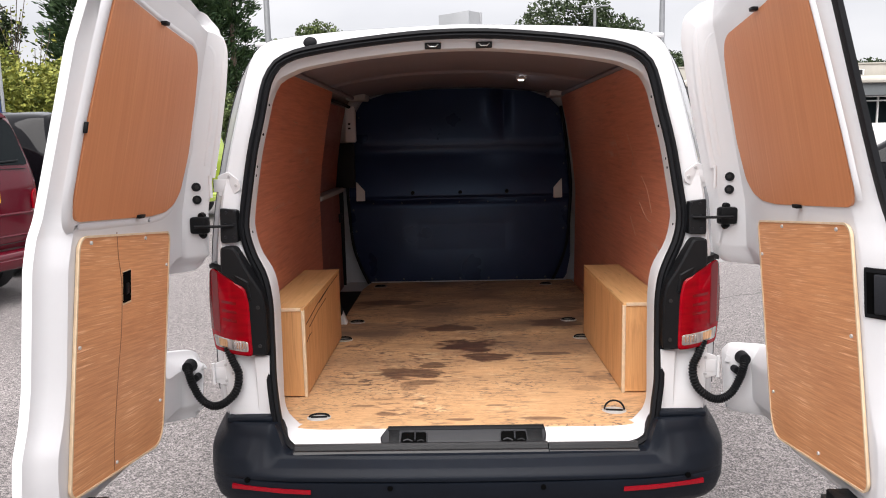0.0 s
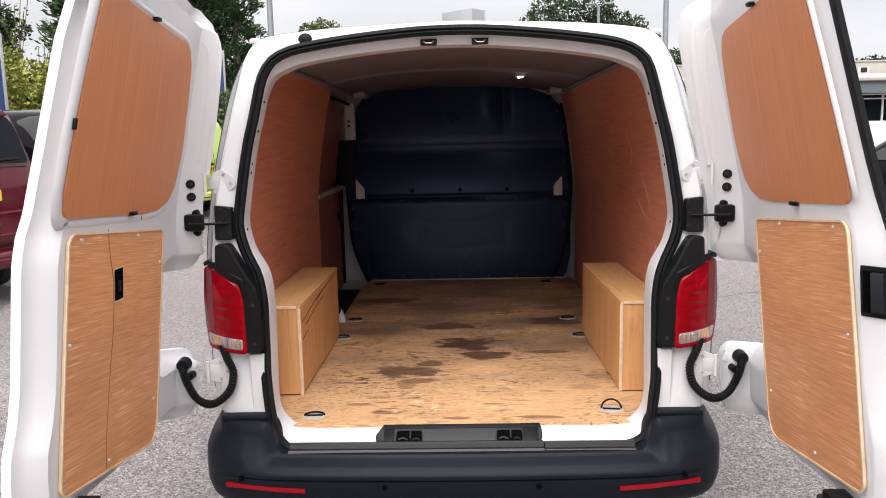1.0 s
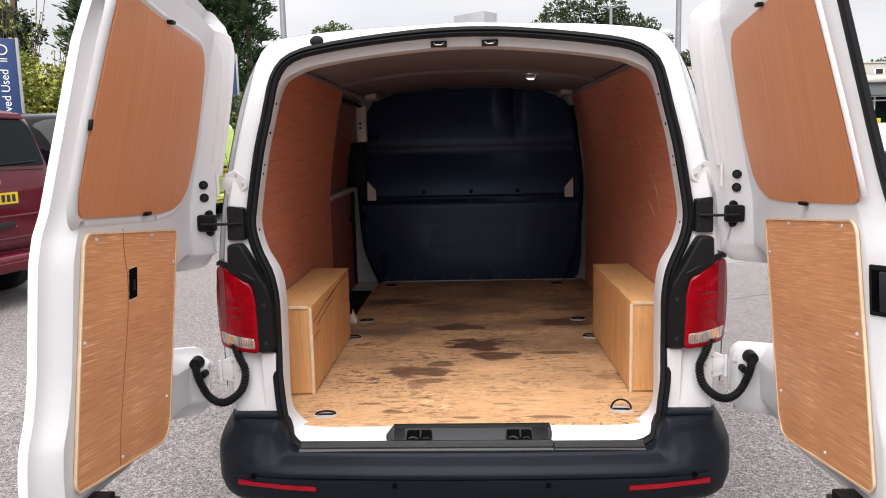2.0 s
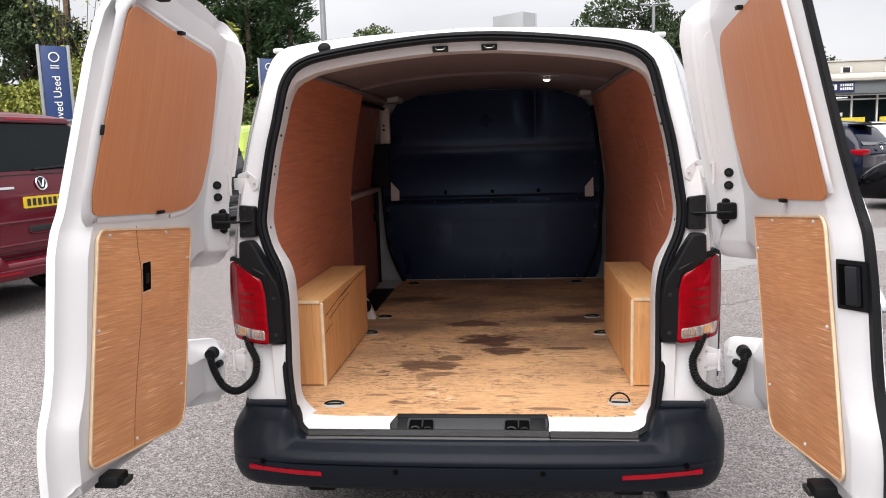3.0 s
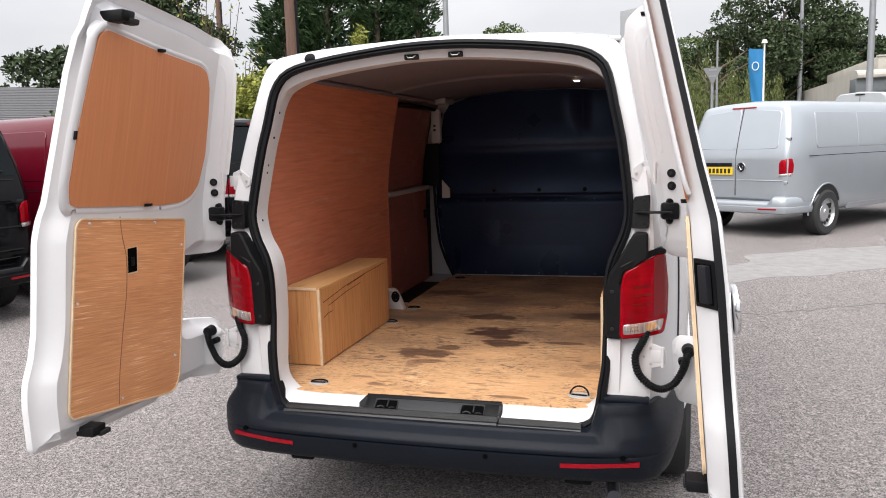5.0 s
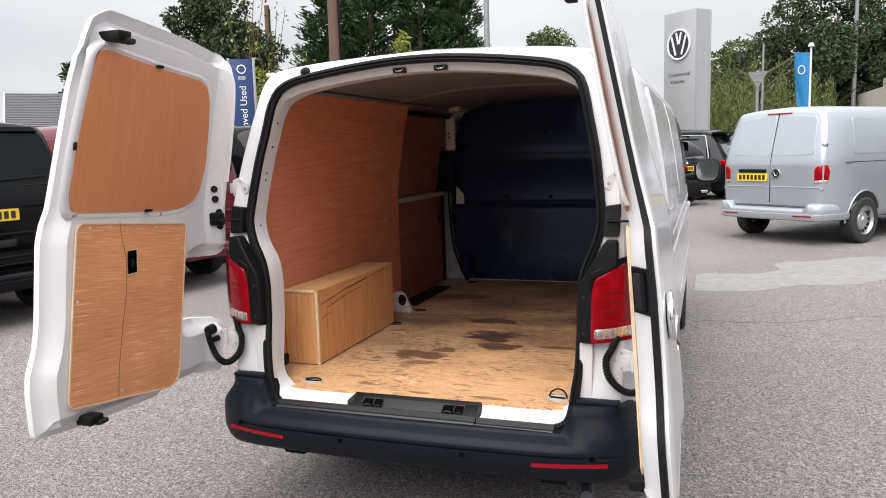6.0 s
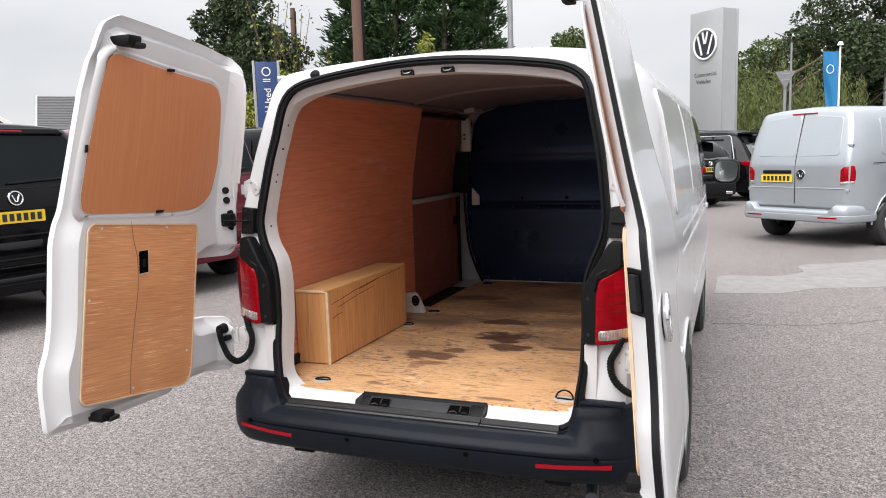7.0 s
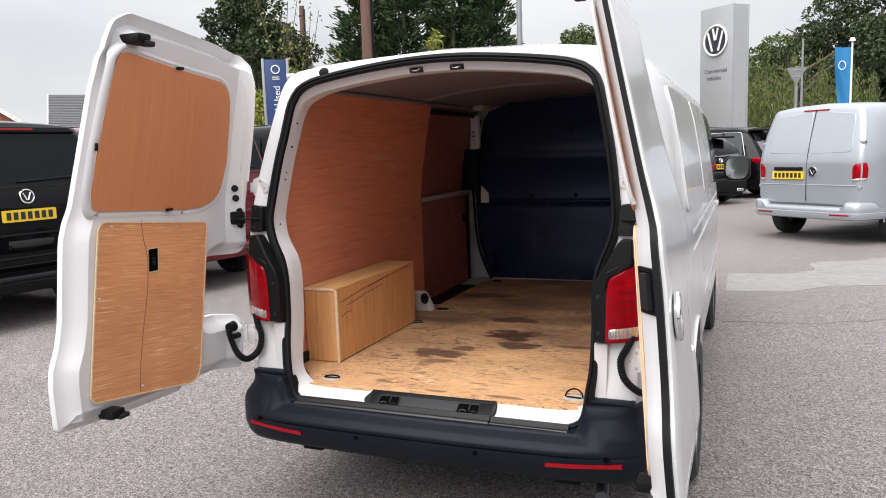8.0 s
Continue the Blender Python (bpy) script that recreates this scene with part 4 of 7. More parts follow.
    # two painted hinges
    for z, out in ((1.435, 0.0), (0.808, 0.030)):
        poly = rounded([(0.735 + out, z - 0.012), (0.738 + out, z - 0.020), (0.775 + out, z - 0.046), (0.81 + out, z - 0.036), (0.81 + out, z + 0.03), (0.775 + out, z + 0.043), (0.738 + out, z + 0.014)], 0.005, 2)
        yb = 0.022 + rim_y(z)
        bm = bend(prism(bmesh.new(), [(s * a, b) for a, b in poly], 0, 0.006, chamfer=0.002), lambda a, b, d: Vector((a, yb - d, b)))
        hinge = part("hinge", bm, white_inner, van, "white painted door hinge")
        part("hinge_arm", boxed(s * (0.772 + out), s * (0.824 + out), yb - 0.008, yb - 0.002, z - 0.024, z + 0.018, 0.002), white_inner, hinge)
        part("hinge_pin", cyl(bmesh.new(), (s * (0.812 + out), 0.006, z - 0.038), (s * (0.812 + out), 0.006, z + 0.034), 0.0055, seg=12), white_inner, hinge)
        for dx, dz in ((0.750, -0.004), (0.772, 0.026), (0.772, -0.030)):
            bm = bmesh.new()
            cyl(bm, (s * (dx + out), yb - 0.005, z + dz), (s * (dx + out), yb - 0.010, z + dz), 0.0060, 0.0048, 6)
            part("bolt", bm, grey_paint, hinge)
    part("body_fold", bend(prism(bmesh.new(), [(s * a, b) for a, b in rounded([(0.655, 0.665), (0.699, 0.668), (0.702, 0.862), (0.655, 0.862)], 0.004, 2)], -0.02, 0.006, chamfer=0.002), lambda a, b, d: Vector((a, 0.018 + rim_y(b) - d, b))), white_inner, van)
    # corrugated cable hose from under the light to the door
    path = catmull([(s * 0.792, 0.012, 0.895), (s * 0.772, -0.004, 0.854), (s * 0.752, -0.012, 0.810), (s * 0.763, -0.016, 0.752), (s * 0.803, -0.018, 0.712), (s * 0.842, -0.018, 0.702), (s * 0.880, -0.014, 0.722), (s * 0.906, -0.010, 0.765), (s * 0.918, -0.012, 0.808), (s * 0.926, 0.004, 0.830)], 24)
    rings = []
    for i, p in enumerate(path):
        t = (path[min(i + 1, len(path) - 1)] - path[max(i - 1, 0)]).normalized()
        a = t.cross(Vector((0, 1, 0.01))).normalized()
        b = a.cross(t)
        r = 0.0142 if (i // 2) % 2 else 0.0114
        rings.append([p + a * r * math.cos(w) + b * r * math.sin(w) for w in [2 * math.pi * j / 14 for j in range(14)]])
    hose = part("cable_hose", loft(bmesh.new(), rings, True, True, True), black_plastic, van, "black corrugated cable hose to the door", sharp=20)
    bm = bmesh.new()
    cyl(bm, (s * 0.926, 0.030, 0.830), (s * 0.926, -0.004, 0.830), 0.023, 0.019, 18)
    part("grommet", bm, rubber, hose)
    bm = bmesh.new()
    cyl(bm, (s * 0.905, 0.035, 0.790), (s * 0.905, 0.006, 0.790), 0.013, 0.012, 12)
    part("grommet", bm, rubber, hose)
    # roof-edge step and gutter line
    bm = boxed(s * 0.655, s * 0.695, 0.20, 0.25, 1.895, 1.912, 0.006)
    part("roof_step", bm, white_paint, van)

# unseen underbody added to darken the ground: floor pan, rails, spare wheel, silencer, axle
under = mat("underbody_black", (0.012, 0.012, 0.013), 0.9, spec=0.1, var=0.3, scale=9, bump=0.3, bscale=60)
pan = part("underbody", boxed(-0.78, 0.78, 0.0, 4.7, 0.44, 0.50, 0.01), under, van, "black underbody, unseen, added to block light under the van")
for s in (-1, 1):
    part("chassis_rail", boxed(s * 0.50, s * 0.60, 0.02, 4.4, 0.31, 0.45, 0.01), under, pan)
    part("side_rail", boxed(s * 0.74, s * 0.80, 1.45, 3.45, 0.27, 0.45, 0.01), under, pan)
    part("rear_valance", boxed(s * 0.62, s * 0.80, 0.0, 0.50, 0.38, 0.45, 0.02), under, pan)
part("spare_wheel", cyl(bmesh.new(), (0, 0.50, 0.27), (0, 0.50, 0.44), 0.33, seg=32), under, pan)
part("silencer", cyl(bmesh.new(), (0.30, 0.20, 0.36), (0.62, 0.20, 0.36), 0.085, seg=18), under, pan)
part("tail_pipe", tube(bmesh.new(), catmull([(0.60, 0.20, 0.34), (0.66, 0.12, 0.31), (0.68, 0.0, 0.29)], 5), 0.024, 10), dull_steel, pan)
part("rear_axle", cyl(bmesh.new(), (-0.75, 0.95, 0.34), (0.75, 0.95, 0.34), 0.06, seg=14), under, pan)

# ---- bumper ----
half_plan = [(0.0, -0.134), (0.12, -0.1335), (0.24, -0.1318), (0.36, -0.1285), (0.46, -0.1245), (0.54, -0.1205), (0.60, -0.1165), (0.645, -0.1125), (0.69, -0.1065), (0.735, -0.098), (0.775, -0.086), (0.81, -0.066), (0.842, -0.035), (0.868, 0.02), (0.888, 0.10), (0.904, 0.20), (0.918, 0.32), (0.930, 0.46), (0.938, 0.62), (0.945, 0.80)]
plan = catmull([(-x, y, 0) for x, y in half_plan[:0:-1]] + [(x, y, 0) for x, y in half_plan], 6)
BUMPER = [(-0.13, 0.40), (-0.05, 0.376), (-0.028, 0.380), (-0.012, 0.40), (0.004, 0.44), (0.011, 0.470), (0.012, 0.4775), (0.002, 0.480), (0.002, 0.4825), (0.013, 0.485), (0.016, 0.494), (0.015, 0.501), (0.009, 0.508), (-0.001, 0.519), (-0.008, 0.524), (-0.040, 0.535), (-0.046, 0.539), (-0.050, 0.546), (-0.060, 0.548), (-0.15, 0.544)]


def bumper_rise(x, d):
    """How much the bumper's top is raised towards its ends, in a crease that leans outwards to the rear."""
    w = min(1.0, max(0.0, (abs(x) - 0.600 - 1.5 * (max(d, -0.06) + 0.06)) / 0.040))
    return 0.100 * w * w * (3 - 2 * w)


rings = []
for i, p in enumerate(plan):
    t = (plan[min(i + 1, len(plan) - 1)] - plan[max(i - 1, 0)]).normalized()
    nrm = Vector((t.y, -t.x, 0))
    end = 1 - 0.9 * min(1.0, max(0.0, (abs(p.x) - 0.58) / 0.2))
    rings.append([(p.x + nrm.x * (d * end if d > 0 else d), p.y + nrm.y * (d * end if d > 0 else d), z + (bumper_rise(p.x, d) * (z - 0.512) / 0.036 if z > 0.512 else 0)) for d, z in BUMPER])
bumper = part("rear_bumper", loft(bmesh.new(), rings, True, True, True), bumper_plastic, van, "dark grey textured plastic rear bumper", sharp=48)


def on_face(x, z, proud):
    y = np.interp(abs(x), [0.0, 0.30, 0.60, 0.77, 0.845], [-0.134, -0.130, -0.118, -0.092, -0.035])
    return Vector((x, float(y) - proud, z))


for s in (-1, 1):
    rings = [[on_face(s * x, z, p) for z, p in ((0.436 + 0.012 * (x - 0.5) / 0.27, -0.014), (0.438 + 0.012 * (x - 0.5) / 0.27, 0.009), (0.453 + 0.010 * (x - 0.5) / 0.27, 0.011), (0.455 + 0.010 * (x - 0.5) / 0.27, -0.014))] for x in [0.505 + 0.024 * i for i in range(12)]]
    part("reflector", loft(bmesh.new(), rings, True, True, True), reflector_red, bumper, "red bumper reflector")
    for x, z in ((0.246, 0.462), (0.715, 0.482)):
        v = on_face(s * x, z, 0)
        bm = bmesh.new()
        cyl(bm, v + Vector((0, 0.012, 0)), v + Vector((0, -0.0135, 0)), 0.010, 0.009, 14)
        part("parking_sensor", bm, pit_black, bumper)
    # folded corner cap on the bumper's end
    part("corner_cap", boxed(s * 0.645, s * 0.80, -0.02, 0.09, 0.640, 0.662, 0.008), bumper_plastic, bumper)
for x0, x1, z in ((-0.57, 0.272, 0.546), (0.276, 0.57, 0.543)):
    ridges = [(-0.068, -0.014), (-0.068, 0.000), (-0.063, 0.008), (-0.052, 0.009), (-0.047, 0.005), (-0.042, 0.018), (-0.034, 0.023), (-0.022, 0.020), (-0.016, 0.008), (-0.016, -0.014)]
    part("loading_strip", loft(bmesh.new(), [[(x, y, z + h) for y, h in ridges] for x in (x0, x1)], True, True, True), strip_rubber, bumper)


# ---- the two rear doors, standing open ----
def ply_x(z):
    return 0.905 + (1.36 - z) * 0.075 if z < 1.36 else 0.905 - (z - 1.36) * 0.215


OUTLINE = [(-0.575, 2.055), (-0.642, 2.022), (-0.668, 1.955), (-0.735, 1.42), (-0.742, 1.385), (-0.760, 1.37), (-0.772, 1.30), (-0.79, 1.02), (-0.805, 0.94), (-0.832, 0.87), (-0.836, 0.80), (-0.822, 0.645),
           (-0.55, 0.618), (-0.20, 0.600), (-0.172, 0.632), (-0.06, 0.628), (0.125, 0.635), (0.135, 0.66), (0.135, 0.85), (0.11, 0.875), (-0.09, 0.882), (-0.125, 0.92), (-0.128, 1.06), (-0.10, 1.115), (-0.03, 1.143), (0.12, 1.150),
           (0.15, 1.18), (0.146, 1.43), (0.130, 1.87), (0.108, 1.938), (0.05, 1.974), (-0.12, 2.008), (-0.40, 2.040)]
UPPER = [(-0.604, 1.925), (-0.632, 1.905), (-0.655, 1.80), (-0.690, 1.60), (-0.706, 1.45), (-0.696, 1.402), (-0.672, 1.392), (-0.25, 1.364), (-0.14, 1.366), (-0.075, 1.385), (-0.035, 1.425), (-0.012, 1.54), (-0.020, 1.70), (-0.034, 1.80), (-0.060, 1.845), (-0.10, 1.862), (-0.369, 1.892)]
LOWER = [(-0.655, 1.354), (-0.676, 1.335), (-0.700, 1.10), (-0.734, 0.745), (-0.718, 0.723), (-0.22, 0.648), (-0.185, 0.66), (-0.165, 0.70), (-0.140, 1.00), (-0.116, 1.285), (-0.128, 1.303)]
ZC = [0.70, 0.80, 0.90, 1.0, 1.1, 1.2, 1.30, 1.36, 1.42, 1.5, 1.6, 1.7, 1.8, 1.9, 1.96]
YC = [-0.10, -0.06, -0.02, 0.005, 0.015, 0.03, 0.06, 0.09]


DISH = ((-0.1, 0.008, 0.018, 0.05, 0.072, 0.08, 0.096, 0.112, 0.125), (-0.1, 0.008, 0.045, 0.062, 0.052, 0.040, 0.055, 0.070, 0.080))


def rear_door(s):
    side = "left" if s < 0 else "right"

    def on_door(a, b, d):
        k = min(a, 0.015)
        curl = 1.06 * max(0.0, k - 0.002) + 0.10 * max(0.0, k + 0.10) ** 2 + 0.85 * (a - k)
        turn = k + 0.45 * (a - k)
        if s > 0:
            if d > 0.012:
                toe = min(1.0, max(0.0, (a + 0.75) / 0.4)) * (0.36 + 0.32 * min(1.0, max(0.0, (b - 1.25) / 0.4)))
                d = 0.012 + (d - 0.012) * (1 - toe) * (1 + 0.25 * min(1.0, max(0.0, (1.5 - b) / 0.3)))
            d -= 0.022 * max(0.0, -a) / 0.8
        else:
            # the head of the pressing is dished inside a folded lip
            w = min(1.0, max(0.0, (b - 1.87) / 0.07)) * min(1.0, max(0.0, (0.10 - a) / 0.12))
            d += w * w * (3 - 2 * w) * (float(np.interp(d, *DISH)) - d)
            if d > 0.02:
                d *= 1 - 0.28 * min(1.0, max(0.0, (-0.30 - a) / 0.35))
        return Vector((s * (ply_x(b) - curl + d), turn, b))

    door = new("rear_door")
    door.parent = van
    tagged(door, label="open white rear door with plywood panels inside")
    soft = rounded([(-0.738, 1.405) if b == 1.385 else (-0.754, 1.362) if b == 1.37 else (a, b) for a, b in OUTLINE] if s < 0 else [(-0.748, 1.385) if b == 1.385 else (a, b) for a, b in OUTLINE if b != 1.37], 0.02, 3)
    # inner pressing: rises from the flange to the panel plane
    bm = bmesh.new()
    steps = ((0.0, 0.112), (-0.003, 0.096), (0.0, 0.080), (0.016, 0.072), (0.034, 0.050), (0.050, 0.018), (0.062, 0.008))
    if s > 0:
        steps = ((0.002, 0.068), (0.0, 0.064), (0.0, 0.058), (0.004, 0.050), (0.031, 0.030), (0.058, 0.011), (0.066, 0.008))
    rings = [[(a, b, d) for a, b in inset(soft, i)] for i, d in steps]
    loft(bm, rings, True, True, True)
    for c in ZC:
        bmesh.ops.bisect_plane(bm, geom=bm.verts[:] + bm.edges[:] + bm.faces[:], plane_co=(0, c, 0), plane_no=(0, 1, 0))
    for c in YC:
        bmesh.ops.bisect_plane(bm, geom=bm.verts[:] + bm.edges[:] + bm.faces[:], plane_co=(c, 0, 0), plane_no=(1, 0, 0))
    bmesh.ops.triangulate(bm, faces=[f for f in bm.faces if len(f.verts) > 4])
    part("door_shell", bend(bm, on_door), white_inner, door, sharp=34)
    # plywood panels
    bm = bend(prism(bmesh.new(), rounded(UPPER, 0.02, 3), 0.010 if s < 0 else 0.012, 0.004 if s < 0 else 0.0055, cuts_a=YC, cuts_b=ZC), on_door)
    part("upper_panel", bm, door_ply, door, "smooth orange-brown plywood panel")
    low = LOWER if s < 0 else [(a - 0.012 * min(1.0, max(0.0, (-0.5 - a) / 0.12)), b) for a, b in LOWER]
    bm = prism(bmesh.new(), rounded(low, 0.025, 4), 0.007 if s < 0 else 0.006, 0.0, cuts_a=YC, cuts_b=ZC)
    bmesh.ops.recalc_face_normals(bm, faces=bm.faces)
    for f in bm.faces:
        if abs(f.normal.z) < 0.5:
            f.material_index = 1
    panel = part("lower_panel", bend(bm, on_door), [lower_ply, ply_edge], door, "streaky brown plywood panel with a pale edge")
    # pale lip at the panel's border
    lip = rounded(low, 0.025, 4)
    bm = bend(sweep(bmesh.new(), [(a, b, -0.001) for a, b in lip], [(-0.0028, -0.0015), (0.0028, -0.0015), (0.0028, 0.0015), (-0.0028, 0.0015)], True), on_door)
    part("panel_edge", bm, ply_edge, panel)
    # pressed surround of the window field
    if s < 0:
        bm = bend(sweep(bmesh.new(), catmull([(a, b, 0.006) for a, b in inset(rounded(UPPER, 0.03, 3), -0.012)], 2, True), [(-0.012, 0.010), (-0.010, 0.004), (-0.005, 0.0005), (0.006, 0.0005), (0.015, 0.004), (0.022, 0.012)], True, up=(0, 0, 1)), on_door)
        part("window_surround", bm, white_inner, door, sharp=60)
    else:
        side = catmull([(-0.600, 1.950, 0.034), (-0.622, 1.930, 0.014), (-0.641, 1.910, 0.004), (-0.666, 1.80, 0.003), (-0.701, 1.60, 0.003), (-0.716, 1.46, 0.005), (-0.712, 1.412, 0.010)], 6)
        bm = bend(sweep(bmesh.new(), side, [(-0.004, 0.012), (-0.004, 0.002), (-0.001, 0.0), (0.003, 0.001), (0.008, 0.010)], up=(0, 0, 1)), on_door)
        part("window_surround", bm, white_inner, door, sharp=60)
    # clips, screws, slot and holes
    for a, b, vert in ((-0.335, 1.372, False), (-0.345, 1.892, False), (-0.703, 1.61, True)) if s < 0 else ((-0.405, 1.372, False), (-0.345, 1.892, False)):
        w, h = (0.004, 0.013) if vert else (0.014, 0.005)
        bm = bend(box(bmesh.new(), a - w, a + w, b - h, b + h, -0.003 if vert else -0.010, 0.006, 0.002), on_door)
        part("panel_clip", bm, black_plastic, door)
    for a, b in ((-0.619, 1.335), (-0.298, 1.306), (-0.142, 1.204), (-0.683, 1.09), (-0.192, 0.786), (-0.491, 0.717)):
        bm = bend(cyl(bmesh.new(), (a, b, 0.002), (a, b, -0.004), 0.0055, 0.0045, 10), on_door)
        part("screw", bm, zinc, panel)
    if s < 0:
        path = catmull([(-0.478, 1.345, -0.0004), (-0.470, 1.28, -0.0004), (-0.452, 1.20, -0.0004), (-0.455, 1.08, -0.0004), (-0.478, 0.95, -0.0004), (-0.500, 0.80, -0.0004), (-0.505, 0.70, -0.0004)], 6)
        bm = bend(sweep(bmesh.new(), path, [(-0.0013, -0.0006), (0.0013, -0.0006), (0.0013, 0.0006), (-0.0013, 0.0006)], up=(0, 0, 1)), on_door)
        part("veneer_split", bm, knot_brown, panel)
        bm = bend(box(bmesh.new(), -0.446, -0.396, 1.142, 1.234, -0.002, 0.004), on_door)
        slot = part("handle_slot", bm, ply_edge, panel, "slot cut for the inside handle")
        bm = bend(box(bmesh.new(), -0.446, -0.402, 1.148, 1.232, -0.004, 0.0), on_door)
        part("recess", bm, pit_black, slot)
        bm = bend(box(bmesh.new(), -0.432, -0.416, 1.170, 1.20, -0.007, -0.002, 0.003), on_door)
        part("lever", bm, black_plastic, slot)
    else:
        # inside handle recess in the white frame, near the free edge
        def slant(u, b, n):
            return on_door(-0.724 - 0.053 * u - 0.55 * n, b, 0.0125 + 0.037 * u - 0.83 * n)
        bm = bend(prism(bmesh.new(), rounded([(-0.02, 1.146), (1.0, 1.146), (1.0, 1.261), (-0.02, 1.261)], 0.02, 2), -0.02, 0.004), slant)
        hd = part("inside_handle", bm, black_plastic, door, "black inside door handle in a recess")
        part("recess", bend(box(bmesh.new(), 0.08, 0.84, 1.156, 1.251, 0.003, 0.0052), slant), pit_black, hd)
        part("grip", bend(box(bmesh.new(), 0.42, 0.80, 1.159, 1.249, 0.002, 0.016, 0.003), slant), sill_plastic, hd)
        # rubber bead on the free edge
        edge = catmull([(a - 0.008, b, 0.054) for a, b in [(-0.50, 2.03), (-0.60, 2.035), (-0.65, 1.99), (-0.675, 1.90), (-0.738, 1.42), (-0.775, 1.30), (-0.79, 1.02), (-0.808, 0.93), (-0.834, 0.86), (-0.838, 0.80), (-0.826, 0.66)]], 6)
        bm = bend(sweep(bmesh.new(), edge, [(0.008, 0.0065), (-0.015, 0.0065), (-0.019, 0.003), (-0.019, -0.005), (-0.015, -0.0075), (0.008, -0.0075)], up=(0, 0, 1)), on_door)
        part("edge_seal", bm, rubber, door, "black rubber seal on the door's free edge")
        # maker's mark outside, a plain ring and disc
        bm = bmesh.new()
        tube(bm, [(-0.70 + 0.056 * math.cos(w), 1.135 + 0.056 * math.sin(w), 0.081) for w in [2 * math.pi * i / 36 for i in range(36)]], 0.007, 8, True)
        ring = part("round_badge", bend(bm, on_door), chrome, door, "chrome round badge")
        part("badge_disc", bend(cyl(bmesh.new(), (-0.70, 1.135, 0.068), (-0.70, 1.135, 0.078), 0.054, 0.052, 28), on_door), sill_plastic, ring)
    for a, b in ((0.037, 1.432), (0.046, 1.390)):
        c, nrm = on_door(a, b, 0.010), Vector((-s * 0.55, -0.83, 0))
        g = part("grommet", cyl(bmesh.new(), c - nrm * 0.012, c + nrm * 0.006, 0.0165, 0.0140, 18), rubber, door)
        part("plug", cyl(bmesh.new(), c + nrm * 0.004, c + nrm * 0.008, 0.0075, 0.006, 12), dark_gap, g)
    # check-strap housing
    c = on_door(0.060, 1.306, 0.004)
    bm = bmesh.new()
    box(bm, -0.029, 0.029, -0.030, 0.010, -0.028, 0.028, 0.009)
    cyl(bm, (0.002, 0.006, -0.034), (0.002, -0.008, -0.030), 0.013, 0.010, 12)
    cyl(bm, (0.002, 0.006, 0.030), (0.002, -0.008, 0.030), 0.013, 0.010, 12)
    bmesh.ops.transform(bm, matrix=Matrix.Translation(c) @ pose(0, 0, 0, 0, 0, s * 8), verts=bm.verts)
    part("strap_housing", bm, black_plastic, door, "black check-strap housing")
    # latches at the top and foot of the free side
    for a, b in ((-0.575, 1.965), (-0.655, 0.668)):
        bm = bend(box(bmesh.new(), a - 0.032, a + 0.030, b - 0.016, b + 0.018, -0.046, 0.03, 0.007), on_door)
        la = part("door_latch", bm, black_plastic, door, "black door latch")
        bm = bend(box(bmesh.new(), a + 0.0, a + 0.046, b - 0.022, b - 0.004, -0.052, -0.02, 0.005), on_door)
        part("claw", bm, dark_gap, la)
    # outer skin, gently crowned
    bm = bmesh.new()
    rings = [[(a, b, d) for a, b in inset(soft, i)] for i, d in (((0.002, 0.1125), (0.006, 0.117), (0.03, 0.122), (0.058, 0.124)) if s < 0 else ((0.003, 0.0682), (0.010, 0.070), (0.035, 0.072), (0.062, 0.073)))]
    loft(bm, rings, True, False, True)
    for c in ZC:
        bmesh.ops.bisect_plane(bm, geom=bm.verts[:] + bm.edges[:] + bm.faces[:], plane_co=(0, c, 0), plane_no=(0, 1, 0))
    for c in YC:
        bmesh.ops.bisect_plane(bm, geom=bm.verts[:] + bm.edges[:] + bm.faces[:], plane_co=(c, 0, 0), plane_no=(1, 0, 0))
    bmesh.ops.triangulate(bm, faces=[f for f in bm.faces if len(f.verts) > 4])
    part("outer_skin", bend(bm, on_door), white_paint, door, sharp=40)
    # folds of the pressing along the hinge side and the head
    for nm, r, path in (("folded_edge", 0.007, [(0.080, 1.46, 0.004), (0.078, 1.62, 0.004), (0.072, 1.78, 0.006), (0.060, 1.88, 0.012), (0.02, 1.930, 0.028), (-0.12, 1.948, 0.042), (-0.40, 1.972, 0.050), (-0.56, 1.987, 0.052)]),
                        ("pressing", 0.006, [(0.056, 1.50, 0.008), (0.052, 1.66, 0.008), (0.042, 1.80, 0.009), (0.018, 1.872, 0.012), (-0.05, 1.898, 0.020), (-0.20, 1.915, 0.028), (-0.40, 1.938, 0.034), (-0.54, 1.954, 0.036)])):
        part(nm, bend(sweep(bmesh.new(), catmull(path, 6), circle(r, 8), up=(0, 0, 1)), on_door), white_inner, door)
    return door


rear_door(-1)
rear_door(1)


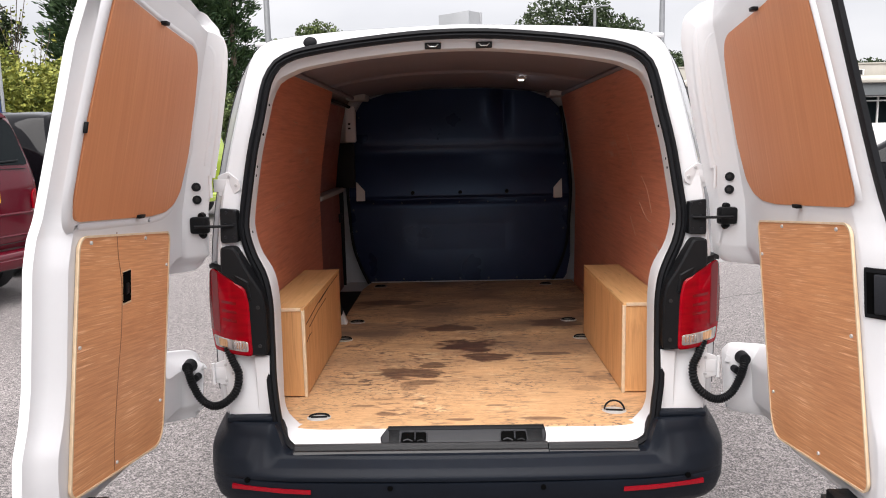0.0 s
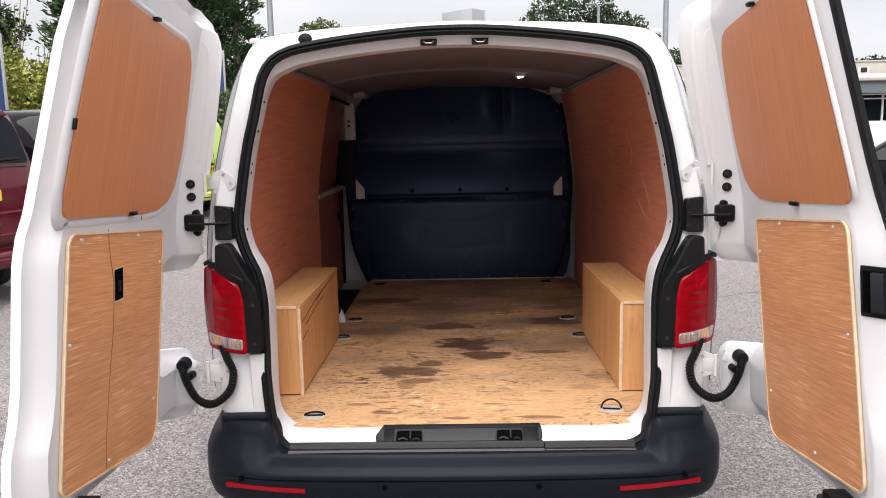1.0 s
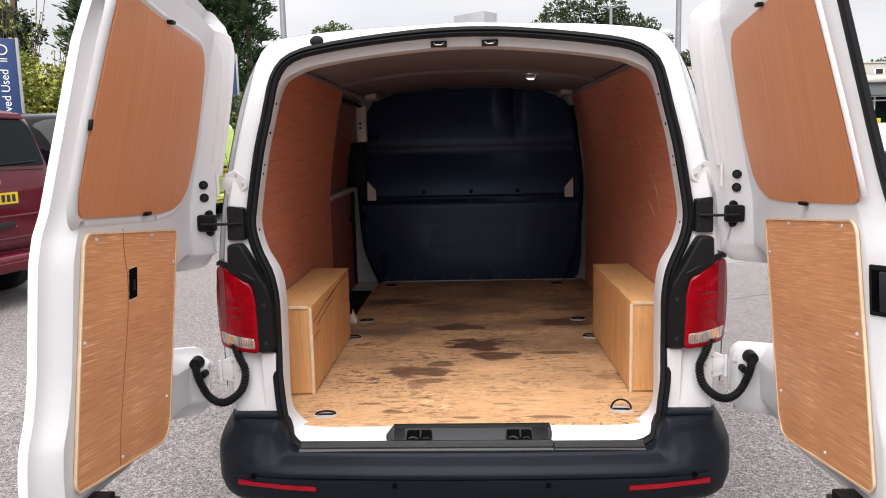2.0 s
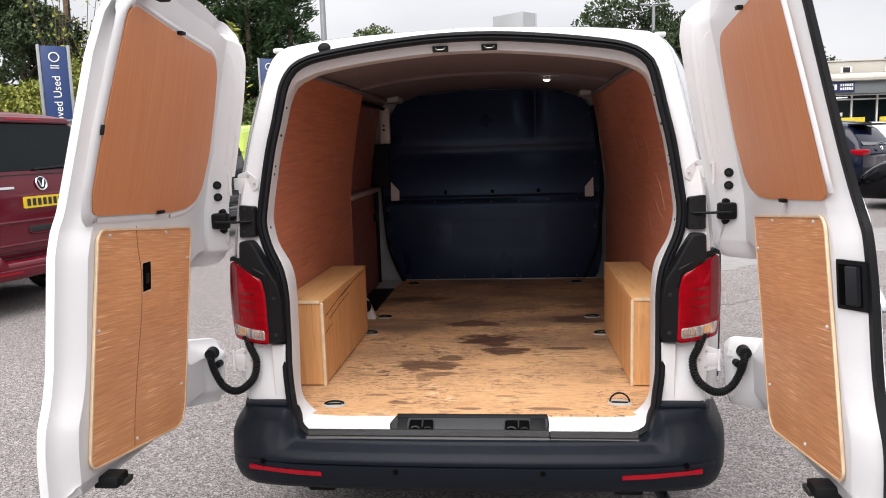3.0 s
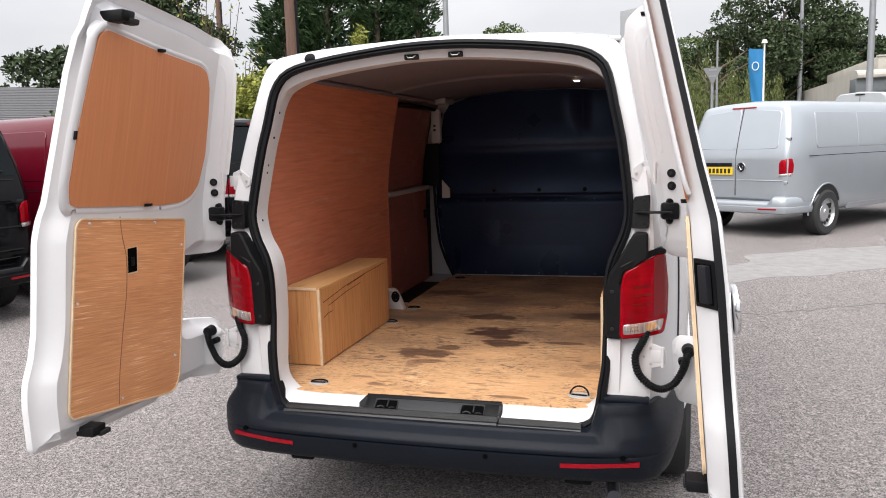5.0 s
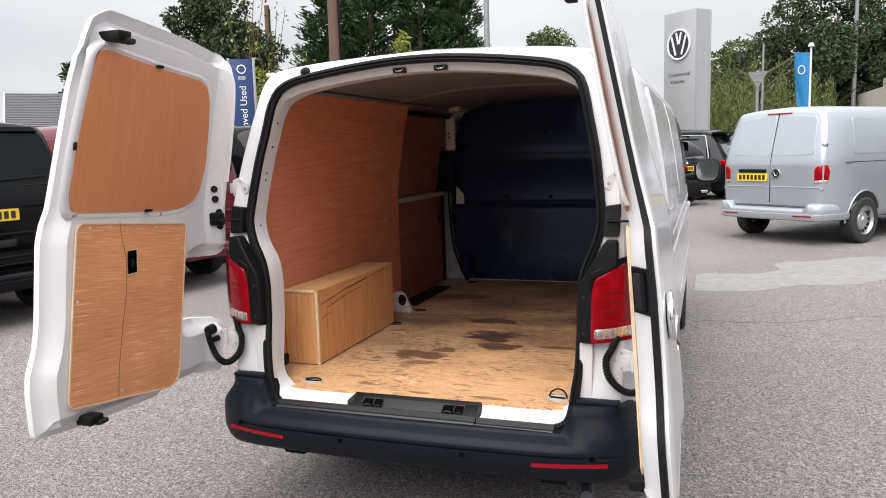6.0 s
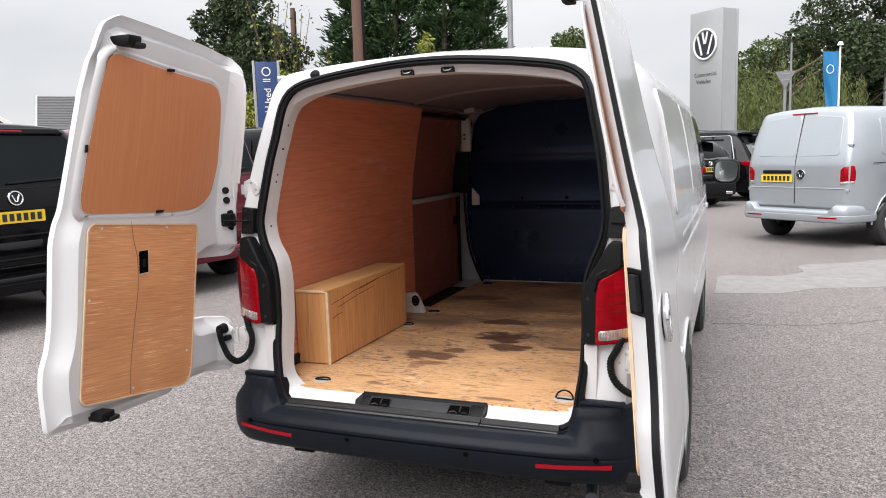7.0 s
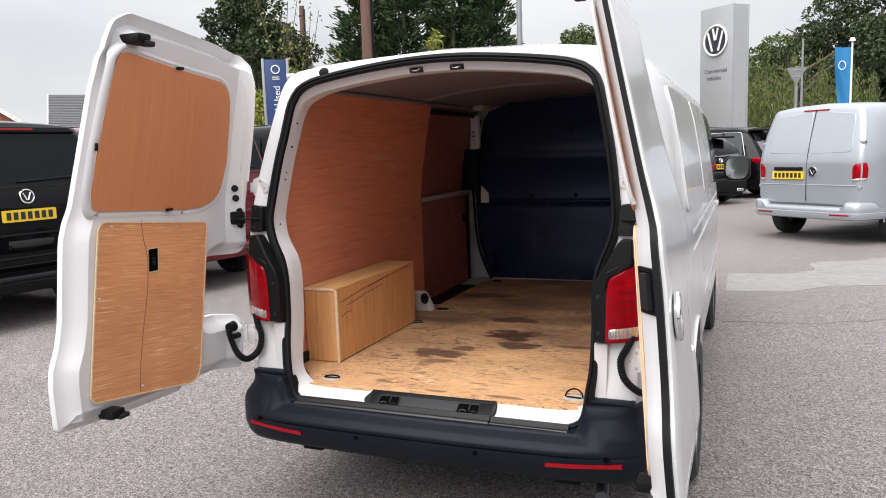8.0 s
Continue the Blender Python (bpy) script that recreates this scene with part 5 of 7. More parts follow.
# ---- other vehicles ----
def wheel(parent, x, y, r, s, spokes=0, face=None):
    w = new("wheel")
    w.parent = parent
    w.matrix_basis = pose(x, y, r)
    bm = bmesh.new()
    k = 36
    prof = [(0.62 * r, -0.10), (0.90 * r, -0.105), (0.985 * r, -0.085), (r, -0.04), (r, 0.04), (0.985 * r, 0.085), (0.90 * r, 0.105), (0.62 * r, 0.10)]
    loft(bm, [[(s * d, q * math.cos(2 * math.pi * i / k), q * math.sin(2 * math.pi * i / k)) for i in range(k)] for q, d in prof])
    part("tyre", bm, tyre_rubber, w)
    bm = bmesh.new()
    prof = [(0.67 * r, 0.098), (0.64 * r, 0.085), (0.61 * r, 0.05), (0.40 * r, 0.035), (0.34 * r, 0.060), (0.16 * r, 0.070), (0.12 * r, 0.085), (0.02 * r, 0.088)]
    loft(bm, [[(s * d, q * math.cos(2 * math.pi * i / k), q * math.sin(2 * math.pi * i / k)) for i in range(k)] for q, d in prof], True, False, True)
    rim = part("rim", bm, face or (black_plastic if spokes else alloy), w)
    for i in range(spokes or 14):
        a = 2 * math.pi * i / (spokes or 14)
        bm = bmesh.new()
        if spokes:
            for da in (-0.09, 0.09):
                cyl(bm, (s * 0.075, 0.12 * r * math.cos(a), 0.12 * r * math.sin(a)), (s * 0.09, 0.63 * r * math.cos(a + da), 0.63 * r * math.sin(a + da)), 0.022, 0.016, 6)
            part("spoke", bm, alloy, rim)
        else:
            cyl(bm, (s * 0.040, 0.50 * r * math.cos(a), 0.50 * r * math.sin(a)), (s * 0.050, 0.50 * r * math.cos(a), 0.50 * r * math.sin(a)), 0.030, 0.028, 8)
            part("vent", bm, dark_gap, rim)
    return w


def arch(parent, paint, xf, y, z, r, s):
    """A wheel housing with a lip, set on the body side."""
    bm = bmesh.new()
    k, lo, hi = 28, -0.12, math.pi + 0.12
    ang = [lo + (hi - lo) * i / k for i in range(k + 1)]
    pts = [(xf(z + r * math.sin(a)), y + r * math.cos(a), z + r * math.sin(a)) for a in ang]
    vs = [bm.verts.new((s * (p[0] + 0.006), p[1], p[2])) for p in pts]
    bm.faces.new(vs)
    part("wheel_housing", bm, dark_gap, parent)
    bm = sweep(bmesh.new(), [(s * (p[0] + 0.004), p[1], p[2]) for p in pts], circle(0.012, 6), up=(1, 0, 0))
    part("arch_lip", bm, paint, parent)


def bars(parent, x0, x1, z0, z1, at, n, material, name="character_bar"):
    """Plain upright bars in place of characters."""
    w = (x1 - x0) / n
    for i in range(n):
        bm = bmesh.new()
        box(bm, x0 + w * (i + 0.18), x0 + w * (i + 0.82), 0, 0.002, z0, z1)
        part(name, bend(bm, lambda a, b, c: at(a, c, b)), material, parent)


def plate(parent, xc, zc, at):
    bm = bend(prism(bmesh.new(), rounded([(xc - 0.26, zc - 0.056), (xc + 0.26, zc - 0.056), (xc + 0.26, zc + 0.056), (xc - 0.26, zc + 0.056)], 0.01, 2), 0, 0.012), lambda a, b, d: at(a, b, d))
    p = part("number_plate", bm, plate_yellow, parent, "yellow number plate")
    bars(p, xc - 0.235, xc + 0.235, zc - 0.035, zc + 0.035, lambda a, b, d: at(a, b, 0.013 + d), 7, plate_ink)


def badge(parent, xc, zc, at, r=0.065):
    bm = bmesh.new()
    ring = [(xc + r * math.cos(w), zc + r * math.sin(w), 0.008) for w in [2 * math.pi * i / 24 for i in range(24)]]
    tube(bm, ring, 0.008, 6, True)
    b = part("round_badge", bend(bm, lambda a, b, d: at(a, b, d)), chrome, parent, "chrome round badge")
    part("badge_disc", bend(cyl(bmesh.new(), (xc, zc, 0.0), (xc, zc, 0.006), r, r, 24), lambda a, b, d: at(a, b, d)), sill_plastic, b)
    for s in (-1, 1):
        bar = [(xc + s * 0.55 * r, zc + 0.5 * r, 0.010), (xc + s * 0.12 * r, zc - 0.55 * r, 0.010)]
        part("slanted_bar", bend(tube(bmesh.new(), bar, 0.007, 6), lambda a, b, d: at(a, b, d)), chrome, b)


VAN_BUMPER = [(-0.10, 0.37), (-0.03, 0.355), (-0.008, 0.368), (0.002, 0.40), (0.006, 0.44), (0.005, 0.452), (-0.004, 0.458), (-0.002, 0.47), (-0.008, 0.505), (-0.022, 0.520), (-0.06, 0.530), (-0.12, 0.535)]


def rear_at(a, b, d):
    return Vector((a, rim_y(b) - d, b))


def panel_van(name, label, paint, m, style, length=4.9, bumper_mat=None, group="", spokes=0, glass=None, glazed=None):
    t = thing(name, label, "van", group, m)
    glazed = style == "tailgate" if glazed is None else glazed
    rings = []
    for f in (0.02, 0.35, 0.7, 0.93):
        rings.append([(x * f, rim_y(1.15 + (z - 1.15) * f) - 0.012 * (1 - f), 1.15 + (z - 1.15) * f) for x, z in rear_loop])
    for d, w in ((0.02, 0.02), (0.05, 0.15), (0.10, 0.36), (0.18, 0.60), (0.30, 0.82), (0.6, 1.0), (1.6, 1.0), (2.6, 1.0), (length - 1.6, 1.0)):
        ring = []
        for (rx, rz), (fx, fz) in zip(rear_loop, full_loop):
            x, z = rx + (fx - rx) * w, rz + (fz - rz) * w
            ring.append((x, d + rim_y(z) * max(0, 1 - d / 1.6), z))
        rings.append(ring)
    for dy, top, wx, low in ((1.35, 1.972, 0.997, 0.34), (1.12, 1.925, 0.988, 0.34), (0.88, 1.76, 0.972, 0.34), (0.50, 1.34, 0.945, 0.34), (0.2, 1.14, 0.88, 0.36), (0.05, 0.95, 0.74, 0.40)):
        rings.append([(x * wx, length - dy, low + (z - 0.34) * (top - low) / (1.985 - 0.34)) for x, z in full_loop])
    body = part("body", loft(bmesh.new(), rings, True, True, True), paint, t, sharp=50)
    bp = bumper_mat or paint
    wrap_plan = [q for q in plan if q.y < 0.50]
    rings = []
    for i, p in enumerate(wrap_plan):
        v = (wrap_plan[min(i + 1, len(wrap_plan) - 1)] - wrap_plan[max(i - 1, 0)]).normalized()
        nrm = Vector((v.y, -v.x, 0))
        up = 0.075 * min(1.0, max(0.0, (abs(p.x) - 0.60) / 0.07))
        rings.append([(p.x + nrm.x * d, p.y + nrm.y * d, z + (up if z > 0.49 else 0)) for d, z in VAN_BUMPER])
    bump = part("rear_bumper", loft(bmesh.new(), rings, True, True, True), bp, t, sharp=40)
    for s in (-1, 1):
        rings = [[on_face(s * x, z, p) for z, p in ((0.412, -0.01), (0.414, 0.008), (0.434, 0.008), (0.436, -0.01))] for x in [0.46 + 0.03 * i for i in range(10)]]
        part("reflector", loft(bmesh.new(), rings, True, True, True), reflector_red, bump)
        tl = rounded([(0.702, 0.925), (0.856, 0.935), (0.860, 1.05), (0.848, 1.140), (0.826, 1.146), (0.735, 1.125), (0.702, 1.08)], 0.014, 3)

        def wrap(a, b, d):
            q = (abs(a) - 0.70) / 0.16
            return Vector((a, 0.0 + 0.085 * max(0, q) ** 2.2 - d * (1 - 0.3 * q), b))
        cuts = [s * c for c in (0.74, 0.77, 0.80, 0.82, 0.84)]
        light = part("tail_light", bend(prism(bmesh.new(), [(s * a, b) for a, b in tl], -0.05, 0.02, cuts_a=cuts, chamfer=0.005), wrap), red_lens, t, sharp=45)
        lo = rounded([(0.703, 0.885), (0.848, 0.895), (0.856, 0.934), (0.702, 0.924)], 0.006, 2)
        part("clear_lens", bend(prism(bmesh.new(), [(s * a, b) for a, b in lo], -0.05, 0.02, cuts_a=cuts, chamfer=0.003), wrap), clear_lens, light, sharp=45)
        # mirrors, wheels, side glazing and seams
        bm = boxed(s * 0.99, s * 1.17, length - 1.35, length - 1.22, 1.10, 1.33, 0.05, 3)
        box(bm, s * 0.90, s * 1.02, length - 1.32, length - 1.26, 1.12, 1.20, 0.02)
        part("door_mirror", bm, black_plastic, t)
        for y in (0.82, length - 0.92):
            k = 0.955 if y > 2 else 1.0
            arch(t, paint, lambda z: side_x(z) * k, y, 0.36, 0.40, s)
            wheel(t, s * (0.872 * k), y, 0.335, s, spokes)

        def side_at(a, b, d):
            return Vector((s * (side_x(b) + d), a, b))
        fw = rounded([(length - 2.14, 1.27), (length - 1.20, 1.27), (length - 1.38, 1.55), (length - 1.58, 1.77), (length - 2.14, 1.79)], 0.04, 3)
        part("cab_window", bend(prism(bmesh.new(), fw, 0.001, 0.006, cuts_b=[1.3, 1.5, 1.7]), side_at), glass or grey_glass, t)
        part("window_seal", bend(sweep(bmesh.new(), [(a, b, 0.004) for a, b in fw], circle(0.010, 6), True), side_at), black_plastic, t)
        for y0, y1 in ((0.50, 1.62), (1.68, length - 2.15)) if glazed else ((0.55, 1.62), (1.70, length - 2.26)):
            rect = rounded([(y0, 1.28), (y1, 1.28), (y1, 1.80), (y0 + 0.05, 1.80)], 0.06, 4)
            if glazed:
                part("side_window", bend(prism(bmesh.new(), rect, 0.001, 0.005, cuts_b=[1.3, 1.5, 1.7]), side_at), dark_glass, t)
            else:
                part("panel_pressing", bend(prism(bmesh.new(), rect, -0.01, 0.004, cuts_b=[1.3, 1.4, 1.5, 1.6, 1.7], chamfer=0.0035), side_at), paint, t)
        bm = bend(box(bmesh.new(), 0.35, length - 0.7, 1.168, 1.177, -0.004, 0.003), side_at)
        part("waist_groove", bm, black_plastic, t)
        for y in (length - 2.1, 1.66, length - 1.05):
            bm = bend(box(bmesh.new(), y, y + 0.006, 0.5, 1.85 if y < length - 1.2 else 1.2, -0.004, 0.002), side_at)
            part("door_gap", bm, dark_gap, t)
        bm = bend(box(bmesh.new(), length - 2.0, length - 1.82, 1.10, 1.135, 0.0, 0.03, 0.008), side_at)
        part("door_handle", bm, paint, t)
        bm = bend(box(bmesh.new(), 1.45, length - 1.4, 0.345, 0.43, -0.02, 0.008, 0.01), side_at)
        part("sill", bm, bp, t)
    if style == "doors":
        poly = [(-0.0018, 0.60), (0.0018, 0.60), (0.0018, 1.90), (-0.0018, 1.90)]
        part("door_gap", bend(prism(bmesh.new(), poly, -0.004, 0.016, cuts_b=[0.8, 1.0, 1.15, 1.2, 1.3, 1.4, 1.5, 1.6, 1.7, 1.8]), rear_at), dark_gap, t)
        for s in (-1, 1):
            rect = rounded([(s * 0.03, 1.27), (s * 0.66, 1.29), (s * 0.62, 1.82), (s * 0.03, 1.88)], 0.06, 4)
            part("window_pressing", bend(prism(bmesh.new(), rect, -0.01, 0.0095, cuts_b=[1.35, 1.4, 1.5, 1.6, 1.7, 1.8], chamfer=0.006), rear_at), paint, t)
            for z in (1.42, 0.80):
                bm = boxed(s * 0.742, s * 0.815, 0.004 + rim_y(z), 0.06 + rim_y(z), z - 0.024, z + 0.024, 0.005)
                hg = part("hinge", bm, paint, t)
                part("hinge_slot", boxed(s * 0.80, s * 0.8165, 0.020 + rim_y(z), 0.045 + rim_y(z), z - 0.014, z + 0.014, 0.002), dark_gap, hg)
        for q0, q1 in ((-0.76, -0.012), (0.012, 0.76)):
            crease = catmull([(q0, 0.83, 0.002), ((q0 + q1) / 2, 0.83, 0.006), (q1, 0.83, 0.002)], 6)
            part("waist_crease", bend(sweep(bmesh.new(), crease, circle(0.008, 8), up=(0, 0, 1)), rear_at), paint, t)
        bm = bend(box(bmesh.new(), -0.53, -0.06, 1.035, 1.085, -0.01, 0.03, 0.006), rear_at)
        part("plate_lamp_bar", bm, black_plastic, t)
        plate(t, -0.30, 0.965, lambda a, b, d: rear_at(a, b, d + 0.012))
        badge(t, 0.10, 1.02, lambda a, b, d: rear_at(a, b, d + 0.013))
    else:
        win = rounded([(-0.745, 1.385), (0.745, 1.385), (0.69, 1.78), (0.62, 1.855), (-0.62, 1.855), (-0.69, 1.78)], 0.05, 4)
        part("rear_window", bend(prism(bmesh.new(), win, -0.002, 0.010, cuts_b=[1.4, 1.5, 1.6, 1.7]), rear_at), dark_glass, t, "dark tinted rear window")
        bm = bend(tube(bmesh.new(), [(-0.05, 1.395, 0.03), (0.30, 1.415, 0.035), (0.60, 1.43, 0.03)], 0.010, 6), rear_at)
        part("wiper", bm, black_plastic, t)
        plate(t, 0.0, 1.075, lambda a, b, d: rear_at(a, b, d + 0.012))
        badge(t, 0.0, 1.255, lambda a, b, d: rear_at(a, b, d + 0.013))
        bm = bend(box(bmesh.new(), -0.66, -0.34, 1.215, 1.238, 0.010, 0.014), rear_at)
        part("name_bar", bm, chrome, t, "chrome model name drawn as a bar")
        grab = part("grab_recess", bend(box(bmesh.new(), -0.22, 0.22, 0.76, 0.84, -0.006, 0.014, 0.01), rear_at), dark_gap, t)
        part("grab_lip", bend(tube(bmesh.new(), catmull([(-0.21, 0.80, 0.016), (-0.17, 0.768, 0.02), (0.17, 0.768, 0.02), (0.21, 0.80, 0.016)], 4), 0.009, 6), rear_at), paint, grab)
        part("roof_spoiler", bend(prism(bmesh.new(), rounded([(-0.64, 1.862), (0.64, 1.862), (0.58, 1.925), (-0.58, 1.925)], 0.02, 3), -0.02, 0.045, chamfer=0.012), rear_at), paint, t)
        for z0, z1 in ((0.88, 0.91), (0.66, 0.69)):
            fold = [(-0.70 + 0.1 * i, (z0 + z1) / 2, 0.004) for i in range(15)]
            part("tailgate_fold", bend(sweep(bmesh.new(), fold, circle(0.014, 8), up=(0, 0, 1)), rear_at), paint, t)
        for z in (0.60, 1.345):
            bm = bend(box(bmesh.new(), -0.70, 0.70, z, z + 0.006, 0.0, 0.014), rear_at)
            part("panel_gap", bm, dark_gap, t)
    bm = bend(box(bmesh.new(), -0.20, 0.20, 1.884, 1.902, -0.02, 0.050 if style == "tailgate" else 0.012, 0.004), rear_at)
    part("brake_lamp", bm, reflector_red, t)
    # windscreen
    bm = bmesh.new()
    vs = [bm.verts.new(p) for p in ((-0.70, length - 1.04, 1.84), (0.70, length - 1.04, 1.84), (0.80, length - 0.52, 1.40), (-0.80, length - 0.52, 1.40))]
    bm.faces.new(vs)
    bmesh.ops.solidify(bm, geom=bm.faces[:], thickness=0.02)
    part("windscreen", bm, grey_glass, t)
    return t


def car(name, label, paint, m, length=4.5, h=1.64, half=0.92, spokes=5, group="", plated=True):
    t = thing(name, label, "car", group, m)
    tab = [(0.0, 0.88, 0.90), (0.06, 0.98, 1.04), (0.20, 1.0, 1.28), (0.50, 1.01, h - 0.10), (1.0, 1.0, h - 0.02), (1.8, 0.98, h), (2.5, 0.97, h - 0.03), (2.95, 0.96, h - 0.16), (3.5, 0.95, 1.06), (length - 0.35, 0.86, 0.90), (length, 0.62, 0.66)]

    def half_ring(belt, roof, w):
        rw = w - 0.04 - (roof - belt) * 0.32
        return [(0, 0.22), (w - 0.14, 0.22), (w - 0.02, 0.36), (w, 0.60), (w - 0.01, belt * 0.88), (w - 0.045, belt), ((w - 0.045 + rw) / 2, (belt + roof - 0.05) / 2), (rw, max(belt, roof - 0.06)), (rw - 0.12, roof), (0, roof + 0.015)]
    rings = []
    for y, belt, roof in tab:
        w = half - 0.10 * max(0, 1 - y / 0.5) ** 2 - 0.16 * max(0, (y - length + 0.7) / 0.7) ** 2
        rings.append([(x, y, z) for x, z in mirrored(half_ring(belt, roof, w))])
    sm = []
    for j in range(len(rings[0])):
        sm.append(catmull([r[j] for r in rings], 3))
    rings = [[sm[j][i] for j in range(len(sm))] for i in range(len(sm[0]))]
    part("body", loft(bmesh.new(), rings, True, True, True), paint, t, sharp=55)
    for s in (-1, 1):
        def glass_at(a, b, d):
            roof = np.interp(a, [q[0] for q in tab], [q[2] for q in tab])
            belt = np.interp(a, [q[0] for q in tab], [q[1] for q in tab])
            w1, rw = half - 0.045, half - 0.04 - (roof - belt) * 0.32
            k = min(1.0, max(0.0, (b - belt) / max(0.05, roof - 0.06 - belt)))
            return Vector((s * (w1 + (rw - w1) * k + 0.008 + d), a, b))
        cut = [0.6, 0.9, 1.2, 1.5, 1.8, 2.1, 2.4, 2.7, 3.0]
        for y0, y1, y2, y3 in ((0.50, 1.05, 1.05, 0.62), (1.10, 1.85, 1.85, 1.10), (1.91, 2.95, 2.62, 1.91)):
            q = rounded([(y0, 1.04), (y1, 1.03), (y2, h - 0.14), (y3, h - 0.15)], 0.04, 3)
            part("side_window", bend(prism(bmesh.new(), q, 0.0, 0.004, cuts_a=cut, cuts_b=[1.15, 1.3]), glass_at), car_glass, t)
        around = rounded([(0.44, 1.05), (1.10, 1.018), (2.98, 1.012), (2.64, h - 0.125), (1.10, h - 0.125), (0.62, h - 0.135)], 0.04, 3)
        part("window_trim", bend(sweep(bmesh.new(), [(a, b, 0.004) for a, b in around], circle(0.011, 6), True), glass_at), chrome, t)
        part("waist_crease", bend(tube(bmesh.new(), [(0.30 + 0.25 * i, 0.93, -0.028) for i in range(13)], 0.012, 6), lambda a, b, d: Vector((s * (half + d), a, b))), paint, t)
        for y in (1.06, 1.88, 2.95):
            part("door_gap", boxed(s * (half - 0.03), s * (half + 0.001), y, y + 0.008, 0.45, 0.90), dark_gap, t)
        for y in (1.12, 2.02):
            part("door_handle", boxed(s * (half - 0.02), s * (half + 0.015), y, y + 0.17, 0.885, 0.915, 0.008), paint, t)
        part("sill_trim", boxed(s * (half - 0.06), s * (half + 0.004), 1.2, length - 1.25, 0.27, 0.36, 0.02), black_plastic, t)
        bm = sweep(bmesh.new(), [(s * (half - 0.32), 0.75, h - 0.02), (s * (half - 0.31), 1.6, h + 0.045), (s * (half - 0.32), 2.5, h)], circle(0.018, 6))
        part("roof_rail", bm, dull_steel, t)
        for y in (0.82, length - 0.85):
            arch(t, black_plastic, lambda z: half - 0.01, y, 0.36, 0.40, s)
            wheel(t, s * (half - 0.085), y, 0.345, s, spokes)
        bm = boxed(s * (half - 0.02), s * (half + 0.17), 2.75, 2.87, 1.0, 1.14, 0.04, 3)
        part("door_mirror", bm, paint, t)
        bm = boxed(s * 0.50, s * (half - 0.05), -0.02, 0.28, 0.86, 1.0, 0.03, 3)
        part("tail_light", bm, red_lens, t)
    bm = bmesh.new()
    vs = [bm.verts.new(p) for p in ((-0.68, 0.10, 1.10), (0.68, 0.10, 1.10), (0.56, 0.45, h - 0.15), (-0.56, 0.45, h - 0.15))]
    bm.faces.new(vs)
    for v in bm.verts:
        v.co.y -= 0.035
    bmesh.ops.solidify(bm, geom=bm.faces[:], thickness=-0.02)
    part("rear_window", bm, car_glass, t)
    part("rear_spoiler", boxed(-0.60, 0.60, 0.16, 0.50, h - 0.10, h - 0.055, 0.015), black_plastic, t)
    part("rear_wiper", tube(bmesh.new(), [(-0.05, 0.03, 1.13), (0.45, 0.07, 1.17)], 0.010, 6), black_plastic, t)
    bm = boxed(-0.80, 0.80, -0.05, 0.12, 0.28, 0.60, 0.05, 3)
    part("rear_bumper", bm, black_plastic, t)
    for s in (-1, 1):
        bm = boxed(s * 0.48, s * 0.68, -0.065, 0.10, 0.30, 0.37, 0.02, 3)
        part("exhaust_trim", bm, chrome, t)
    badge(t, 0.0, 1.02, lambda a, b, d: Vector((a, -0.035 - d, b)), 0.05)
    if plated:
        plate(t, 0.0, 0.88, lambda a, b, d: Vector((a, -0.012 - d, b)))
    return t


red_paint = mat("dark_red_paint", (0.098, 0.002, 0.010), 0.16, coat=0.35, spec=0.3, var=0.08, scale=4)
black_paint = mat("black_paint", (0.003, 0.003, 0.004), 0.06, coat=0.12, spec=0.14, var=0.1, scale=4)
lime_paint = mat("lime_paint", (0.42, 0.55, 0.06), 0.25, coat=0.9, var=0.04, scale=4)
silver_paint = mat("silver_paint", (0.37, 0.40, 0.43), 0.34, metal=0.5, coat=0.4, var=0.03, scale=4)
navy_paint = mat("navy_paint", (0.003, 0.0045, 0.016), 0.10, coat=0.12, spec=0.25, var=0.08, scale=4)
grey_car_paint = mat("dark_grey_paint", (0.03, 0.031, 0.033), 0.2, coat=0.4, var=0.08, scale=4)


def towards(x, y, heading):
    """A pose on the ground that faces the heading, in degrees to the right of +y."""
    return pose(x, y, ground_z(y), 0, 0, -heading)


panel_van("silver_van", "silver panel van with twin rear doors parked on the forecourt", silver_paint, towards(1.98, 9.45, 40), "doors", length=4.9, glass=cab_glass)
panel_van("black_van", "glossy black van with tinted rear window, parked tail out", black_paint, towards(-5.22, 2.55, -80), "tailgate", group="row of parked vans")
panel_van("red_van", "dark red van with tinted rear window, parked tail out", red_paint, towards(-4.6, 4.65, -80), "tailgate", group="row of parked vans", spokes=10, glazed=False)
panel_van("dark_van", "black van with a pale roof, parked tail out", black_paint, towards(-4.6, 7.2, -80), "tailgate", group="row of parked vans")
panel_van("grey_van", "dark grey van parked tail out in the row", grey_car_paint, towards(-4.8, 9.9, -80), "tailgate", group="row of parked vans")
panel_van("lime_van", "lime green van parked at the end of the row", lime_paint, towards(-5.0, 12.8, -80), "doors", group="row of parked vans")
car("black_estate", "black estate car with a yellow rear plate", black_paint, towards(0.62, 15.5, -46), 4.7, 1.62)
car("black_suv", "black sport utility car parked beside the estate", black_paint, towards(1.90, 18.0, -66), 4.6, 1.76, plated=False)
car("navy_suv", "navy blue sport utility car with chrome window trim", navy_paint, towards(9.06, 16.82, -40), 4.6, 1.68, plated=False)
car("silver_hatchback", "pale silver hatchback parked near the shop front", silver_paint, towards(14.6, 29.5, -75), 4.2, 1.75, plated=False)
